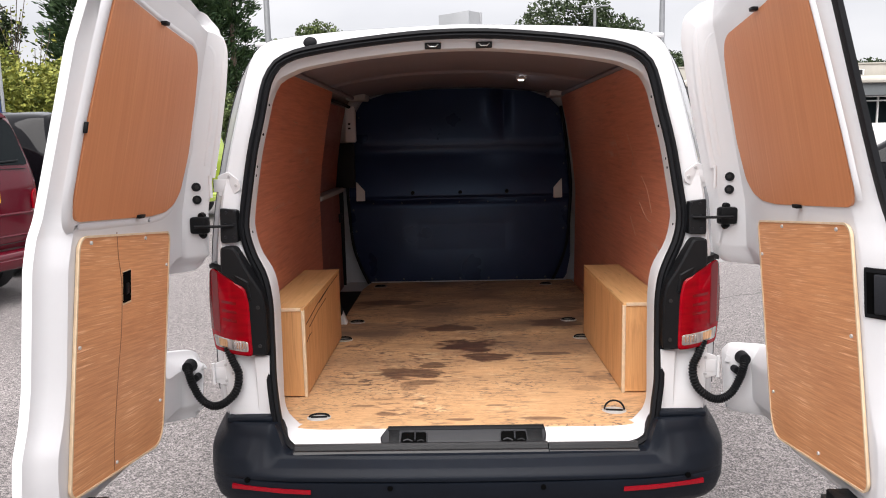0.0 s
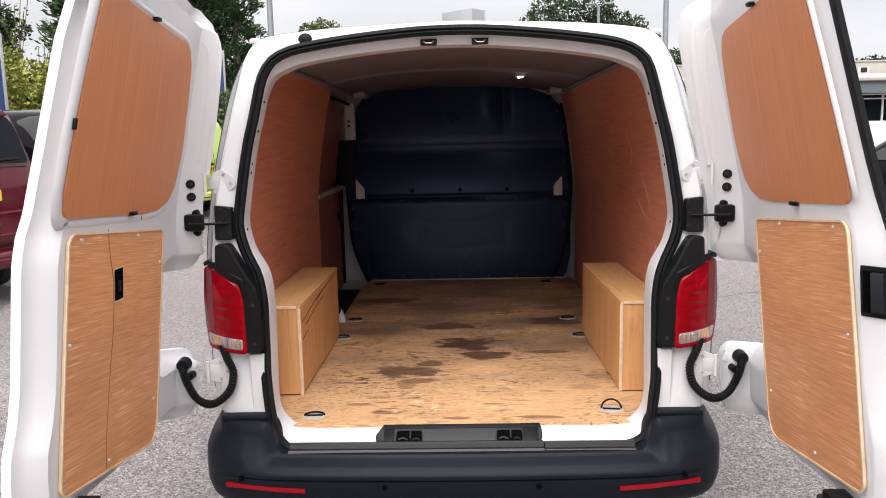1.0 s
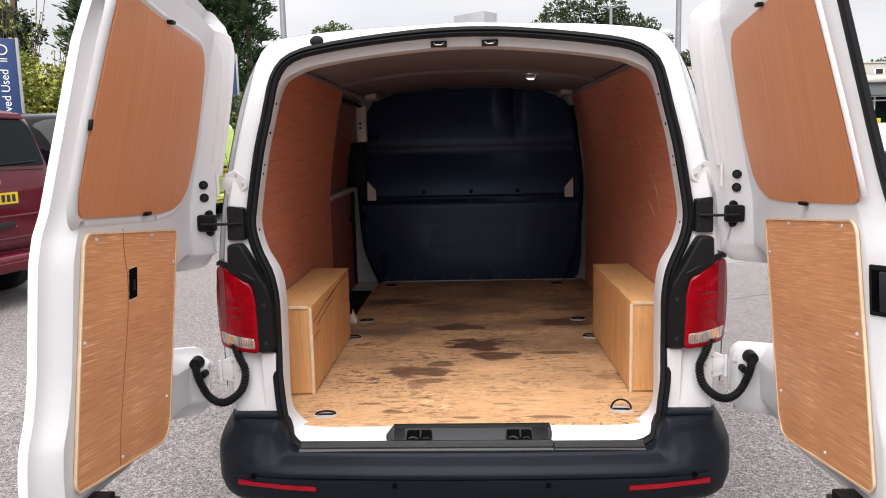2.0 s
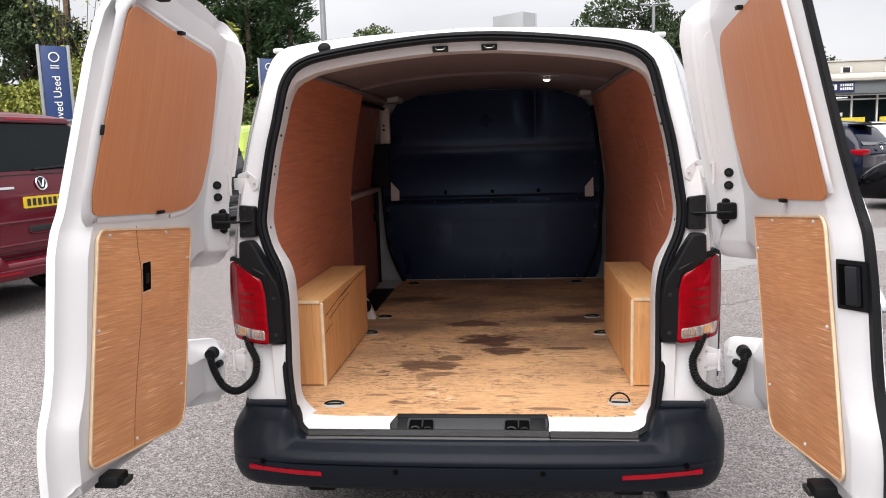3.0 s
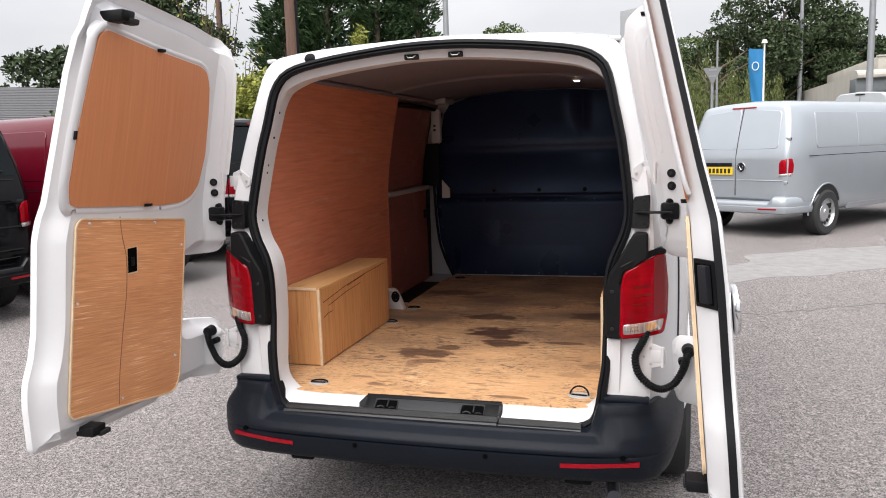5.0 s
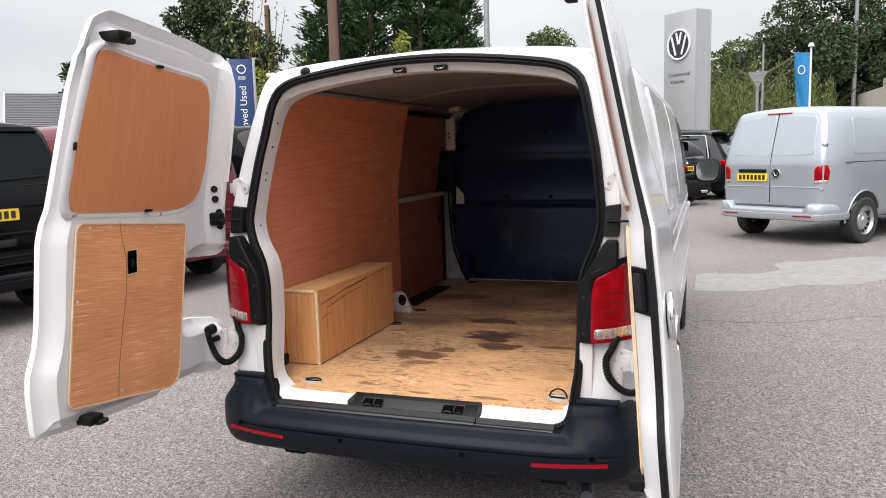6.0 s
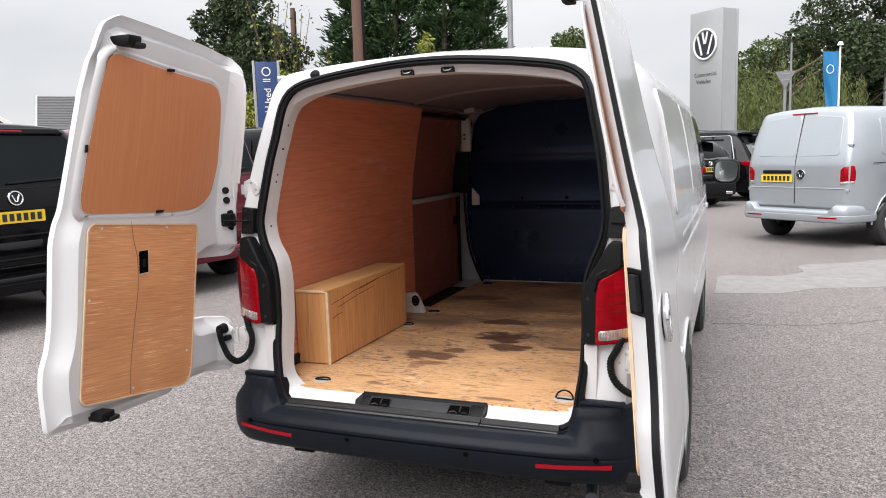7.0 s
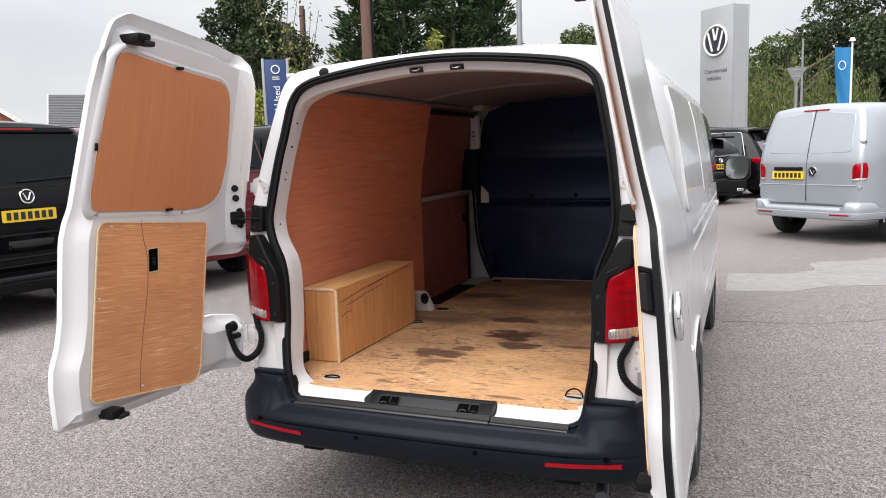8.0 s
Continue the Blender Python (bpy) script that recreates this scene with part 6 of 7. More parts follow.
car("black_saloon", "black car with bright alloy wheels, parked nose in", black_paint, towards(10.95, 10.75, -60), 4.5, 1.55, plated=False)


def delivery_van():
    t = thing("delivery_van", "white high-roof delivery van with a dark side sign", "van", m=towards(7.75, 27.2, 37) @ Matrix.Diagonal((1, 1, 1.08, 1)))
    half = [(0, 0.35), (0.85, 0.35), (0.98, 0.5), (1.0, 1.0), (0.98, 1.5), (0.92, 2.1), (0.86, 2.38), (0.70, 2.50), (0, 2.55)]
    loop = mirrored(half)
    rings = [[(x * w, y, 0.35 + (z - 0.35) * k) for x, z in loop] for y, w, k in ((0, 0.97, 0.985), (0.06, 1, 1), (2, 1, 1), (3.9, 1, 1))]
    for y, top, w in ((4.5, 2.40, 0.97), (5.1, 1.55, 0.94), (5.7, 1.2, 0.86), (5.85, 0.9, 0.8)):
        rings.append([(x * w, y, 0.35 + (z - 0.35) * (top - 0.35) / 2.2) for x, z in loop])
    # even white, toned down to keep the body from washing out
    part("body", loft(bmesh.new(), rings, True, True, True), mat("toned_white_paint", (0.36, 0.385, 0.40), 0.4, coat=0.1, var=0.05, scale=3), t, sharp=50)
    part("brake_lamp", boxed(-0.16, 0.16, -0.03, 0.03, 2.44, 2.48, 0.01), dark_gap, t)
    part("plate_strip", boxed(-0.55, 0.50, -0.03, 0.02, 1.98, 2.06, 0.01), dark_gap, t)
    part("door_gap", boxed(-0.006, 0.006, -0.012, 0.02, 0.5, 2.40), dark_gap, t)
    part("rear_bumper", boxed(-0.95, 0.95, -0.10, 0.15, 0.40, 0.60, 0.03), black_plastic, t)
    for s in (-1, 1):
        part("tail_light", boxed(s * 0.88, s * 0.985, -0.02, 0.10, 0.95, 1.45, 0.02), red_lens, t)
        sg = part("side_sign", boxed(s * 0.93, s * 0.985, 2.1, 3.75, 1.62, 2.08, 0.004), mat("sign_green_black", (0.02, 0.035, 0.03), 0.4), t, "dark side sign with a pale bar")
        part("word_bar", boxed(s * 0.975, s * 0.992, 2.35, 3.62, 1.80, 1.93), white_plastic, sg)
        part("small_bar", boxed(s * 0.975, s * 0.992, 3.05, 3.62, 1.69, 1.73), white_plastic, sg)
        part("teal_panel", boxed(s * 0.93, s * 0.985, 1.15, 1.75, 1.62, 2.08, 0.004), mat("teal_sign", (0.05, 0.30, 0.25), 0.4), t)
        win = rounded([(4.05, 1.50), (4.95, 1.48), (4.62, 2.02), (4.05, 2.10)], 0.05, 3)
        part("cab_window", bend(prism(bmesh.new(), win, -0.05, 0.012), lambda a, b, d: Vector((s * (0.955 + d - 0.05 * (b - 1.5)), a, b))), grey_glass, t)
        part("door_mirror", boxed(s * 0.98, s * 1.18, 4.75, 4.90, 1.45, 1.80, 0.04, 3), black_plastic, t)
        for y in (1.1, 4.9):
            wheel(t, s * 0.93, y, 0.36, s)
    return t


delivery_van()



# own van: wheels, mirrors, side pressings
for s in (-1, 1):
    for y in (0.95, 3.95):
        k = 0.955 if y > 2 else 1.0
        arch(van, white_paint, lambda z: side_x(z) * k, y, 0.36, 0.40, s)
        wheel(van, s * (0.862 * k), y, 0.335, s)
    bm = boxed(s * 0.985, s * 1.19, 3.93, 4.06, 1.245, 1.447, 0.060, 5)
    box(bm, s * 0.90, s * 1.02, 3.97, 4.03, 1.26, 1.32, 0.02)
    mir = part("door_mirror", bm, black_plastic, van, "black door mirror")
    bm = bend(prism(bmesh.new(), [(s * a, b) for a, b in rounded([(1.0, 1.268), (1.165, 1.262), (1.180, 1.43), (1.0, 1.434)], 0.065, 6)], 0, 0.009), lambda a, b, d: Vector((a, 3.931 - d, b)))
    part("mirror_glass", bm, mat("mirror_silver", (0.72, 0.78, 0.77), 0.05, metal=1.0, var=0.0, rvar=0), mir)

    def side_at(a, b, d):
        return Vector((s * (side_x(b) + d), a, b))
    seam = []
    for (rx, rz), (fx, fz) in zip(rear_loop, full_loop):
        if rx > 0.5 and 0.72 < rz < 1.86:
            x, z = rx + (fx - rx) * 0.62, rz + (fz - rz) * 0.62
            seam.append(Vector((s * (x + 0.001), 0.224 + rim_y(z) * (1 - 0.224 / 1.6), z)))
    part("corner_seam", tube(bmesh.new(), sorted(seam, key=lambda v: v.z), 0.004, 6, up=(0, 1, 0)), dark_gap, van)
    for y0, y1 in ((0.55, 1.75), (1.85, 3.0)):
        rect = rounded([(y0, 1.28), (y1, 1.28), (y1, 1.80), (y0 + 0.05, 1.80)], 0.06, 4)
        part("panel_pressing", bend(prism(bmesh.new(), rect, -0.01, 0.005, cuts_b=[1.3, 1.4, 1.5, 1.6, 1.7], chamfer=0.004), side_at), white_paint, van)
    part("waist_groove", bend(box(bmesh.new(), 0.8, 3.6, 1.165, 1.182, -0.004, 0.003), side_at), white_inner, van)
    for y in (1.80, 3.12):
        part("door_gap", bend(box(bmesh.new(), y, y + 0.006, 0.5, 1.85 if y < 4 else 1.2, -0.004, 0.002), side_at), dark_gap, van)
    for z, y0, y1 in ((1.10, 0.75, 3.55), (0.74, 1.75, 3.9)):
        crease = [Vector((s * (side_x(z) - 0.003), y0 + (y1 - y0) * i / 12, z)) for i in range(13)]
        part("side_crease", sweep(bmesh.new(), crease, circle(0.010, 8), up=(0, 0, 1)), white_paint, van)
    part("cab_window", bend(prism(bmesh.new(), rounded([(3.2, 1.27), (4.0, 1.27), (3.9, 1.5), (3.68, 1.76), (3.2, 1.78)], 0.04, 3), 0.001, 0.006, cuts_b=[1.3, 1.5, 1.7]), side_at), grey_glass, van)
    part("door_handle", bend(box(bmesh.new(), 3.25, 3.42, 1.10, 1.135, 0.0, 0.022, 0.008), side_at), white_paint, van)
bm = bmesh.new()
vs = [bm.verts.new(p) for p in ((-0.70, 4.22, 1.86), (0.70, 4.22, 1.86), (0.80, 4.80, 1.40), (-0.80, 4.80, 1.40))]
bm.faces.new(vs)
bmesh.ops.solidify(bm, geom=bm.faces[:], thickness=0.02)
part("windscreen", bm, grey_glass, van)


# ---- trees, hedges ----
def foliage(name, a, b, rough=0.6):
    m = bpy.data.materials.new(name)
    m.use_nodes = True
    n, l = m.node_tree.nodes, m.node_tree.links
    p = n["Principled BSDF"]
    g = n.new("ShaderNodeNewGeometry")
    mix = n.new("ShaderNodeMixRGB")
    mix.inputs[1].default_value, mix.inputs[2].default_value = (*a, 1), (*b, 1)
    l.new(g.outputs["Random Per Island"], mix.inputs[0])
    l.new(mix.outputs[0], p.inputs["Base Color"])
    p.inputs["Roughness"].default_value = rough
    p.inputs["Specular IOR Level"].default_value = 0.25
    return m


conifer_green = foliage("conifer_green", (0.018, 0.042, 0.018), (0.065, 0.108, 0.042))
leaf_green = foliage("leaf_green", (0.035, 0.060, 0.020), (0.12, 0.155, 0.05))
dark_leaf = foliage("dark_leaf_green", (0.017, 0.032, 0.013), (0.060, 0.085, 0.034))
yellow_leaf = foliage("yellow_leaf_green", (0.10, 0.13, 0.025), (0.30, 0.30, 0.06))
willow_leaf = foliage("willow_leaf_green", (0.045, 0.066, 0.018), (0.15, 0.17, 0.055))
bark = mat("bark", (0.085, 0.062, 0.045), 0.9, var=0.35, scale=8, stretch=(4, 4, 1), bump=0.5, bscale=40)
rng = np.random.default_rng(7)


def leaf_object(name, pts, out, size, aspect, material, parent, droop=0.0, spread=1.0):
    """Many small leaf clumps, each a bent pair of faces, at pts, turned outwards."""
    k = len(pts)
    d = out + spread * rng.normal(size=(k, 3))
    d[:, 2] -= droop
    d /= np.linalg.norm(d, axis=1)[:, None] + 1e-9
    s = np.cross(d, rng.normal(size=(k, 3)))
    s /= np.linalg.norm(s, axis=1)[:, None] + 1e-9
    u = np.cross(s, d)
    L = size * rng.uniform(0.6, 1.4, (k, 1))
    W = L * aspect
    v = np.stack([pts - d * L * 0.5, pts + s * W * 0.5 + u * W * 0.2, pts + d * L * 0.5, pts - s * W * 0.5 + u * W * 0.2], 1).reshape(-1, 3)
    f = np.arange(k * 4).reshape(-1, 4)
    f = np.concatenate([f[:, [0, 1, 2]], f[:, [0, 2, 3]]])
    me = bpy.data.meshes.new(name)
    me.from_pydata(v.tolist(), [], f.tolist())
    me.materials.append(material)
    ob = new(name, me)
    ob.parent = parent
    return ob


def limbs(base, height, crown0, spread, r, n=9):
    bm = bmesh.new()
    b = Vector(base)
    trunk = [b + Vector((0.12 * math.sin(i * 1.3), 0.12 * math.cos(i * 1.7), height * 0.8 * i / 6)) for i in range(7)]
    rings = []
    for i, p in enumerate(trunk):
        q = r * (1 - 0.8 * i / 6) * (1.25 if i == 0 else 1)
        rings.append([p + Vector((q * math.cos(w), q * math.sin(w), 0)) for w in [2 * math.pi * j / 10 for j in range(10)]])
    loft(bm, rings, True, True, True)
    for i in range(n):
        w = 2.4 * i
        z = crown0 + (height * 0.75 - crown0) * i / n
        p0 = b + Vector((0, 0, z))
        p1 = p0 + Vector((math.cos(w) * spread * 0.45, math.sin(w) * spread * 0.45, spread * 0.25))
        p2 = p0 + Vector((math.cos(w + 0.2) * spread * 0.8, math.sin(w + 0.2) * spread * 0.8, spread * 0.45))
        for a, c, ra, rb in ((p0, p1, r * 0.4, r * 0.22), (p1, p2, r * 0.22, r * 0.08)):
            cyl(bm, a, c, ra, rb, 6)
    return bm


def broadleaf(x, y, h, w, n, material, label, crown0=0.25, size=0.30, group="", name="tree"):
    t = thing(name, label, "tree", group, pose(x, y, ground_z(y)))
    part("trunk", limbs((0, 0, 0), h, h * crown0, w * 0.5, 0.03 * h, 10), bark, t)
    k = 46
    cz = rng.uniform(crown0 * h + 0.1 * h, 0.93 * h, k)
    env = np.sin(np.clip((cz / h - crown0) / (1.02 - crown0), 0.05, 1) * np.pi * 0.93 + 0.12) ** 0.7
    a = rng.uniform(0, 2 * np.pi, k)
    rr = w * 0.5 * env * rng.uniform(0.35, 0.95, k)
    c = np.stack([rr * np.cos(a), rr * np.sin(a), cz], 1)
    rad = rng.uniform(0.09, 0.19, k) * w
    which = rng.choice(k, n, p=rad ** 2 / np.sum(rad ** 2))
    o = rng.normal(size=(n, 3))
    o /= np.linalg.norm(o, axis=1)[:, None]
    pts = c[which] + o * (rad[which] * rng.uniform(0.72, 1.08, n))[:, None] * np.array([1, 1, 0.8])
    leaf_object("crown", pts, o, size, 0.6, material, t, 0.2, 0.9)
    return t


def conifer(x, y, h, w, n, label, group="", material=None):
    t = thing("conifer", label, "tree", group, pose(x, y, ground_z(y)))
    bm = bmesh.new()
    cyl(bm, (0, 0, 0), (0, 0, h * 0.95), 0.22, 0.03, 8)
    part("trunk", bm, bark, t)
    k = int(150 * h / 10)
    bz = rng.uniform(0.3, h, k)
    ba = rng.uniform(0, 2 * np.pi, k)
    br = w * 0.5 * np.clip(1.05 - bz / h, 0.02, 0.75) / 0.75 * rng.uniform(0.75, 1.15, k)
    which = rng.integers(0, k, n)
    along = rng.uniform(0.35, 1.0, n) ** 0.6
    jit = rng.normal(size=(n, 3)) * 0.16
    pts = np.stack([np.cos(ba[which]) * br[which] * along, np.sin(ba[which]) * br[which] * along, bz[which] + br[which] * along * 0.32], 1) + jit
    out = np.stack([np.cos(ba[which]), np.sin(ba[which]), 0.55 * np.ones(n)], 1)
    leaf_object("crown", pts, out * 1.6, 0.28, 0.30, material or conifer_green, t, 0.0, 0.55)
    return t


def polar_xy(az, d, x0=0.5, y0=-2.5):
    return x0 + d * math.sin(radians(az)), y0 + d * math.cos(radians(az))


for i, (az, d, h) in enumerate(((-26.7, 36, 10.8), (-25.6, 37, 13.0), (-23.6, 36, 12.6), (-21.8, 37, 13.2), (-19.9, 36, 12.4), (-18.2, 37, 12.0), (-16.9, 36, 10.6))):
    conifer(*polar_xy(az, d), h, 4.2, 12000, "tall dark green conifer in a close row", "row of conifers")
conifer(*polar_xy(-21.2, 33), 6.4, 1.3, 900, "small yellow-green young conifer before the row", material=yellow_leaf)
broadleaf(*polar_xy(-34.4, 40), 9.9, 6.2, 26000, dark_leaf, "broad dark green tree with a full crown", 0.18, 0.20)
broadleaf(*polar_xy(-42.5, 52), 8.0, 6.0, 5000, dark_leaf, "dark tree between the houses", 0.2, 0.34)
broadleaf(*polar_xy(-11.5, 52), 9.0, 6.5, 11000, leaf_green, "round green tree seen over the van roof", 0.2, 0.22)
broadleaf(*polar_xy(-9.0, 56), 8.0, 5.0, 8000, leaf_green, "round green tree seen over the van roof", 0.2, 0.22)
for az, d, h, w in ((3.6, 66, 9.4, 8), (6.2, 64, 10.9, 9), (8.6, 60, 12.2, 8), (10.6, 62, 11.8, 8), (12.8, 64, 8.2, 7), (14.6, 66, 7.8, 7), (16.6, 68, 8.0, 8), (18.8, 70, 8.4, 8), (21.4, 74, 6.6, 7), (24.5, 78, 6.8, 8), (28.0, 80, 7.0, 8), (1.2, 70, 7.8, 7)):
    broadleaf(*polar_xy(az, d), h, w, 15000, dark_leaf if az > 5 else leaf_green, "dark green woodland tree at the edge of the site", 0.08, 0.27, "woodland trees")
for az, d, h in ((-33.0, 26, 3.5), (-30.2, 27, 4.3), (-35.5, 27, 3.5), (-38.0, 28, 3.7), (-28.0, 28, 3.7), (-40.5, 29, 3.0), (-25.5, 29, 3.4), (-19.0, 30, 3.2)):
    broadleaf(*polar_xy(az, d), h, 3.8, 11000, leaf_green if az in (-40.5, -19.0) else yellow_leaf, "loose yellow-green bush along the boundary", 0.05, 0.155, "boundary bushes", "bush")


def sapling(az, d, h):
    x, y = polar_xy(az, d)
    t = thing("sapling", "thin sapling with sparse yellow leaves", "tree", "saplings", pose(x, y, ground_z(y)))
    bm = bmesh.new()
    pts, outs = [], []
    for i in range(6):
        w, lean = i * 1.9, 0.35 + 0.1 * i
        path = catmull([(0, 0, 0), (0.2 * lean * math.cos(w), 0.2 * lean * math.sin(w), h * 0.5), (lean * 1.3 * math.cos(w), lean * 1.3 * math.sin(w), h * (0.8 + 0.04 * i))], 5)
        tube(bm, path, 0.013, 5, up=(1, 0.1, 0))
        for p in path[4:]:
            for _ in range(3):
                pts.append(np.array(p) + rng.normal(size=3) * 0.16)
                outs.append(rng.normal(size=3))
    part("trunk", bm, bark, t)
    leaf_object("crown", np.array(pts), np.array(outs), 0.16, 0.6, yellow_leaf, t)


for az, d, h in ((-31.0, 31, 7.6), (-32.6, 31, 8.0), (-29.8, 32, 6.0)):
    sapling(az, d, h)


def willow(az, d, h, w):
    x, y = polar_xy(az, d)
    t = thing("willow", "pale green weeping tree with hanging branches", "tree", m=pose(x, y, ground_z(y)))
    part("trunk", limbs((0, 0, 0), h, h * 0.4, w * 0.4, 0.25, 9), bark, t)
    n = 15000
    k = 170
    a, q = rng.uniform(0, 2 * np.pi, k), np.sqrt(rng.uniform(0.05, 1, k))
    top = h * (1 - 0.35 * q ** 2) * rng.uniform(0.6, 1.0, k)
    which, f = rng.integers(0, k, n), rng.uniform(0, 1, n)
    px = w * 0.5 * q[which] * np.cos(a[which]) * (1 + 0.06 * f)
    py = w * 0.5 * q[which] * np.sin(a[which]) * (1 + 0.06 * f)
    pz = top[which] - f * (top[which] - 0.4) * rng.uniform(0.45, 0.9, k)[which]
    pts = np.stack([px, py, pz], 1) + rng.normal(size=(n, 3)) * 0.10
    leaf_object("crown", pts, np.tile((0, 0, -1.5), (n, 1)), 0.24, 0.2, willow_leaf, t, 0.5, 0.7)


willow(4.0, 46, 6.6, 8.0)

# ---- buildings ----
brick_mat = mat("red_brick", (0.30, 0.12, 0.08), 0.85, var=0.2, scale=9, stretch=(1, 1, 3), bump=0.3, bscale=30)
slate = mat("grey_roof_tile", (0.10, 0.10, 0.105), 0.8, var=0.22, scale=6, stretch=(1, 1, 6), bump=0.3, bscale=14)
tile_red = mat("red_roof_tile", (0.28, 0.11, 0.07), 0.8, var=0.2, scale=8)
cream = mat("weathered_cladding", (0.40, 0.38, 0.335), 0.75, var=0.14, scale=1.4, stretch=(1, 1, 0.3), bump=0.1, bscale=20)
sign_navy = mat("sign_navy", (0.020, 0.028, 0.10), 0.45, var=0.06)
shop_white = mat("shop_white", (0.74, 0.74, 0.73), 0.5, var=0.06)
window_frame_white = mat("window_frame_white", (0.72, 0.72, 0.71), 0.4, var=0.04)


def house(x, y, turn, w, d, wall, roof, roof_mat, label, chimney=True, hip=0.0):
    t = thing("house", label, "house", m=pose(x, y, ground_z(y), 0, 0, turn))
    bm = boxed(-w / 2, w / 2, 0, d, 0, wall)
    for s in (-1, 1):
        bm.faces.new([bm.verts.new(p) for p in ((s * w / 2, 0, wall), (s * w / 2, d, wall), (s * (w / 2 - hip), d / 2, wall + roof - 0.05))])
        if not hip:
            for y0 in (-0.3, d + 0.3):
                verge = [(s * (w / 2 + 0.22), y0, wall - 0.3 * roof / (d / 2)), (s * (w / 2 + 0.22), d / 2, wall + roof)]
                part("bargeboard", sweep(bmesh.new(), verge, [(-0.03, -0.16), (0.03, -0.16), (0.03, 0.04), (-0.03, 0.04)], up=(0, 0, 1)), window_frame_white, t)
    part("wall", bm, brick_mat, t)
    for k, ys in ((0, (-0.35, d / 2)), (1, (d + 0.35, d / 2))):
        dz = -0.35 * roof / (d / 2)
        pts = [(-w / 2 - 0.2, ys[0], wall + dz), (w / 2 + 0.2, ys[0], wall + dz), (w / 2 + 0.2 - hip, ys[1], wall + roof), (-w / 2 - 0.2 + hip, ys[1], wall + roof)]
        bm = bmesh.new()
        bm.faces.new([bm.verts.new(p) for p in pts])
        bmesh.ops.solidify(bm, geom=bm.faces[:], thickness=0.12)
        r = part("roof", bm, roof_mat, t, "tiled pitched roof")
        # courses of tiles
        for c in range(1, 20):
            f = c / 20
            a = Vector(pts[0]).lerp(Vector(pts[3]), f)
            b = Vector(pts[1]).lerp(Vector(pts[2]), f)
            q = sweep(bmesh.new(), [a + Vector((0, 0, 0.02)), b + Vector((0, 0, 0.02))], [(-0.012, -0.02), (0.012, -0.02), (0.012, 0.004), (-0.012, 0.004)])
            part("tile_course", q, roof_mat, r)
    for k in range(3):
        xx = -w / 2 + w * (k + 0.5) / 3
        win = part("window", boxed(xx - 0.6, xx + 0.6, -0.05, 0.02, wall - 1.45, wall - 0.35, 0.02), window_frame_white, t)
        for j in (-1, 1):
            part("pane", boxed(xx + j * 0.29 - 0.25, xx + j * 0.29 + 0.25, -0.062, -0.045, wall - 1.38, wall - 0.42), dark_glass, win)
    if chimney:
        part("chimney", boxed(w * 0.25, w * 0.25 + 0.7, d / 2 - 0.35, d / 2 + 0.35, wall + roof - 0.5, wall + roof + 0.9, 0.03), brick_mat, t)
    return t


house(*polar_xy(-43.1, 44), 47, 8.5, 7.0, 3.4, 1.8, slate, "brick house with a grey tiled roof", False)
house(*polar_xy(-49.6, 43), 137, 5.0, 3.8, 3.1, 1.35, slate, "low brick wing with a gable and pale bargeboards", False)
house(*polar_xy(-54.6, 50), 50, 8.0, 7.0, 3.3, 2.4, slate, "brick house with a grey hipped roof", False, 3.0)
house(*polar_xy(-43.2, 47), 30, 9.0, 7.0, 3.2, 2.3, slate, "older brick house with a dark roof and chimney")
house(*polar_xy(-31.5, 62), 10, 8.0, 7.0, 4.0, 2.4, tile_red, "far brick house with a red tiled roof", False)


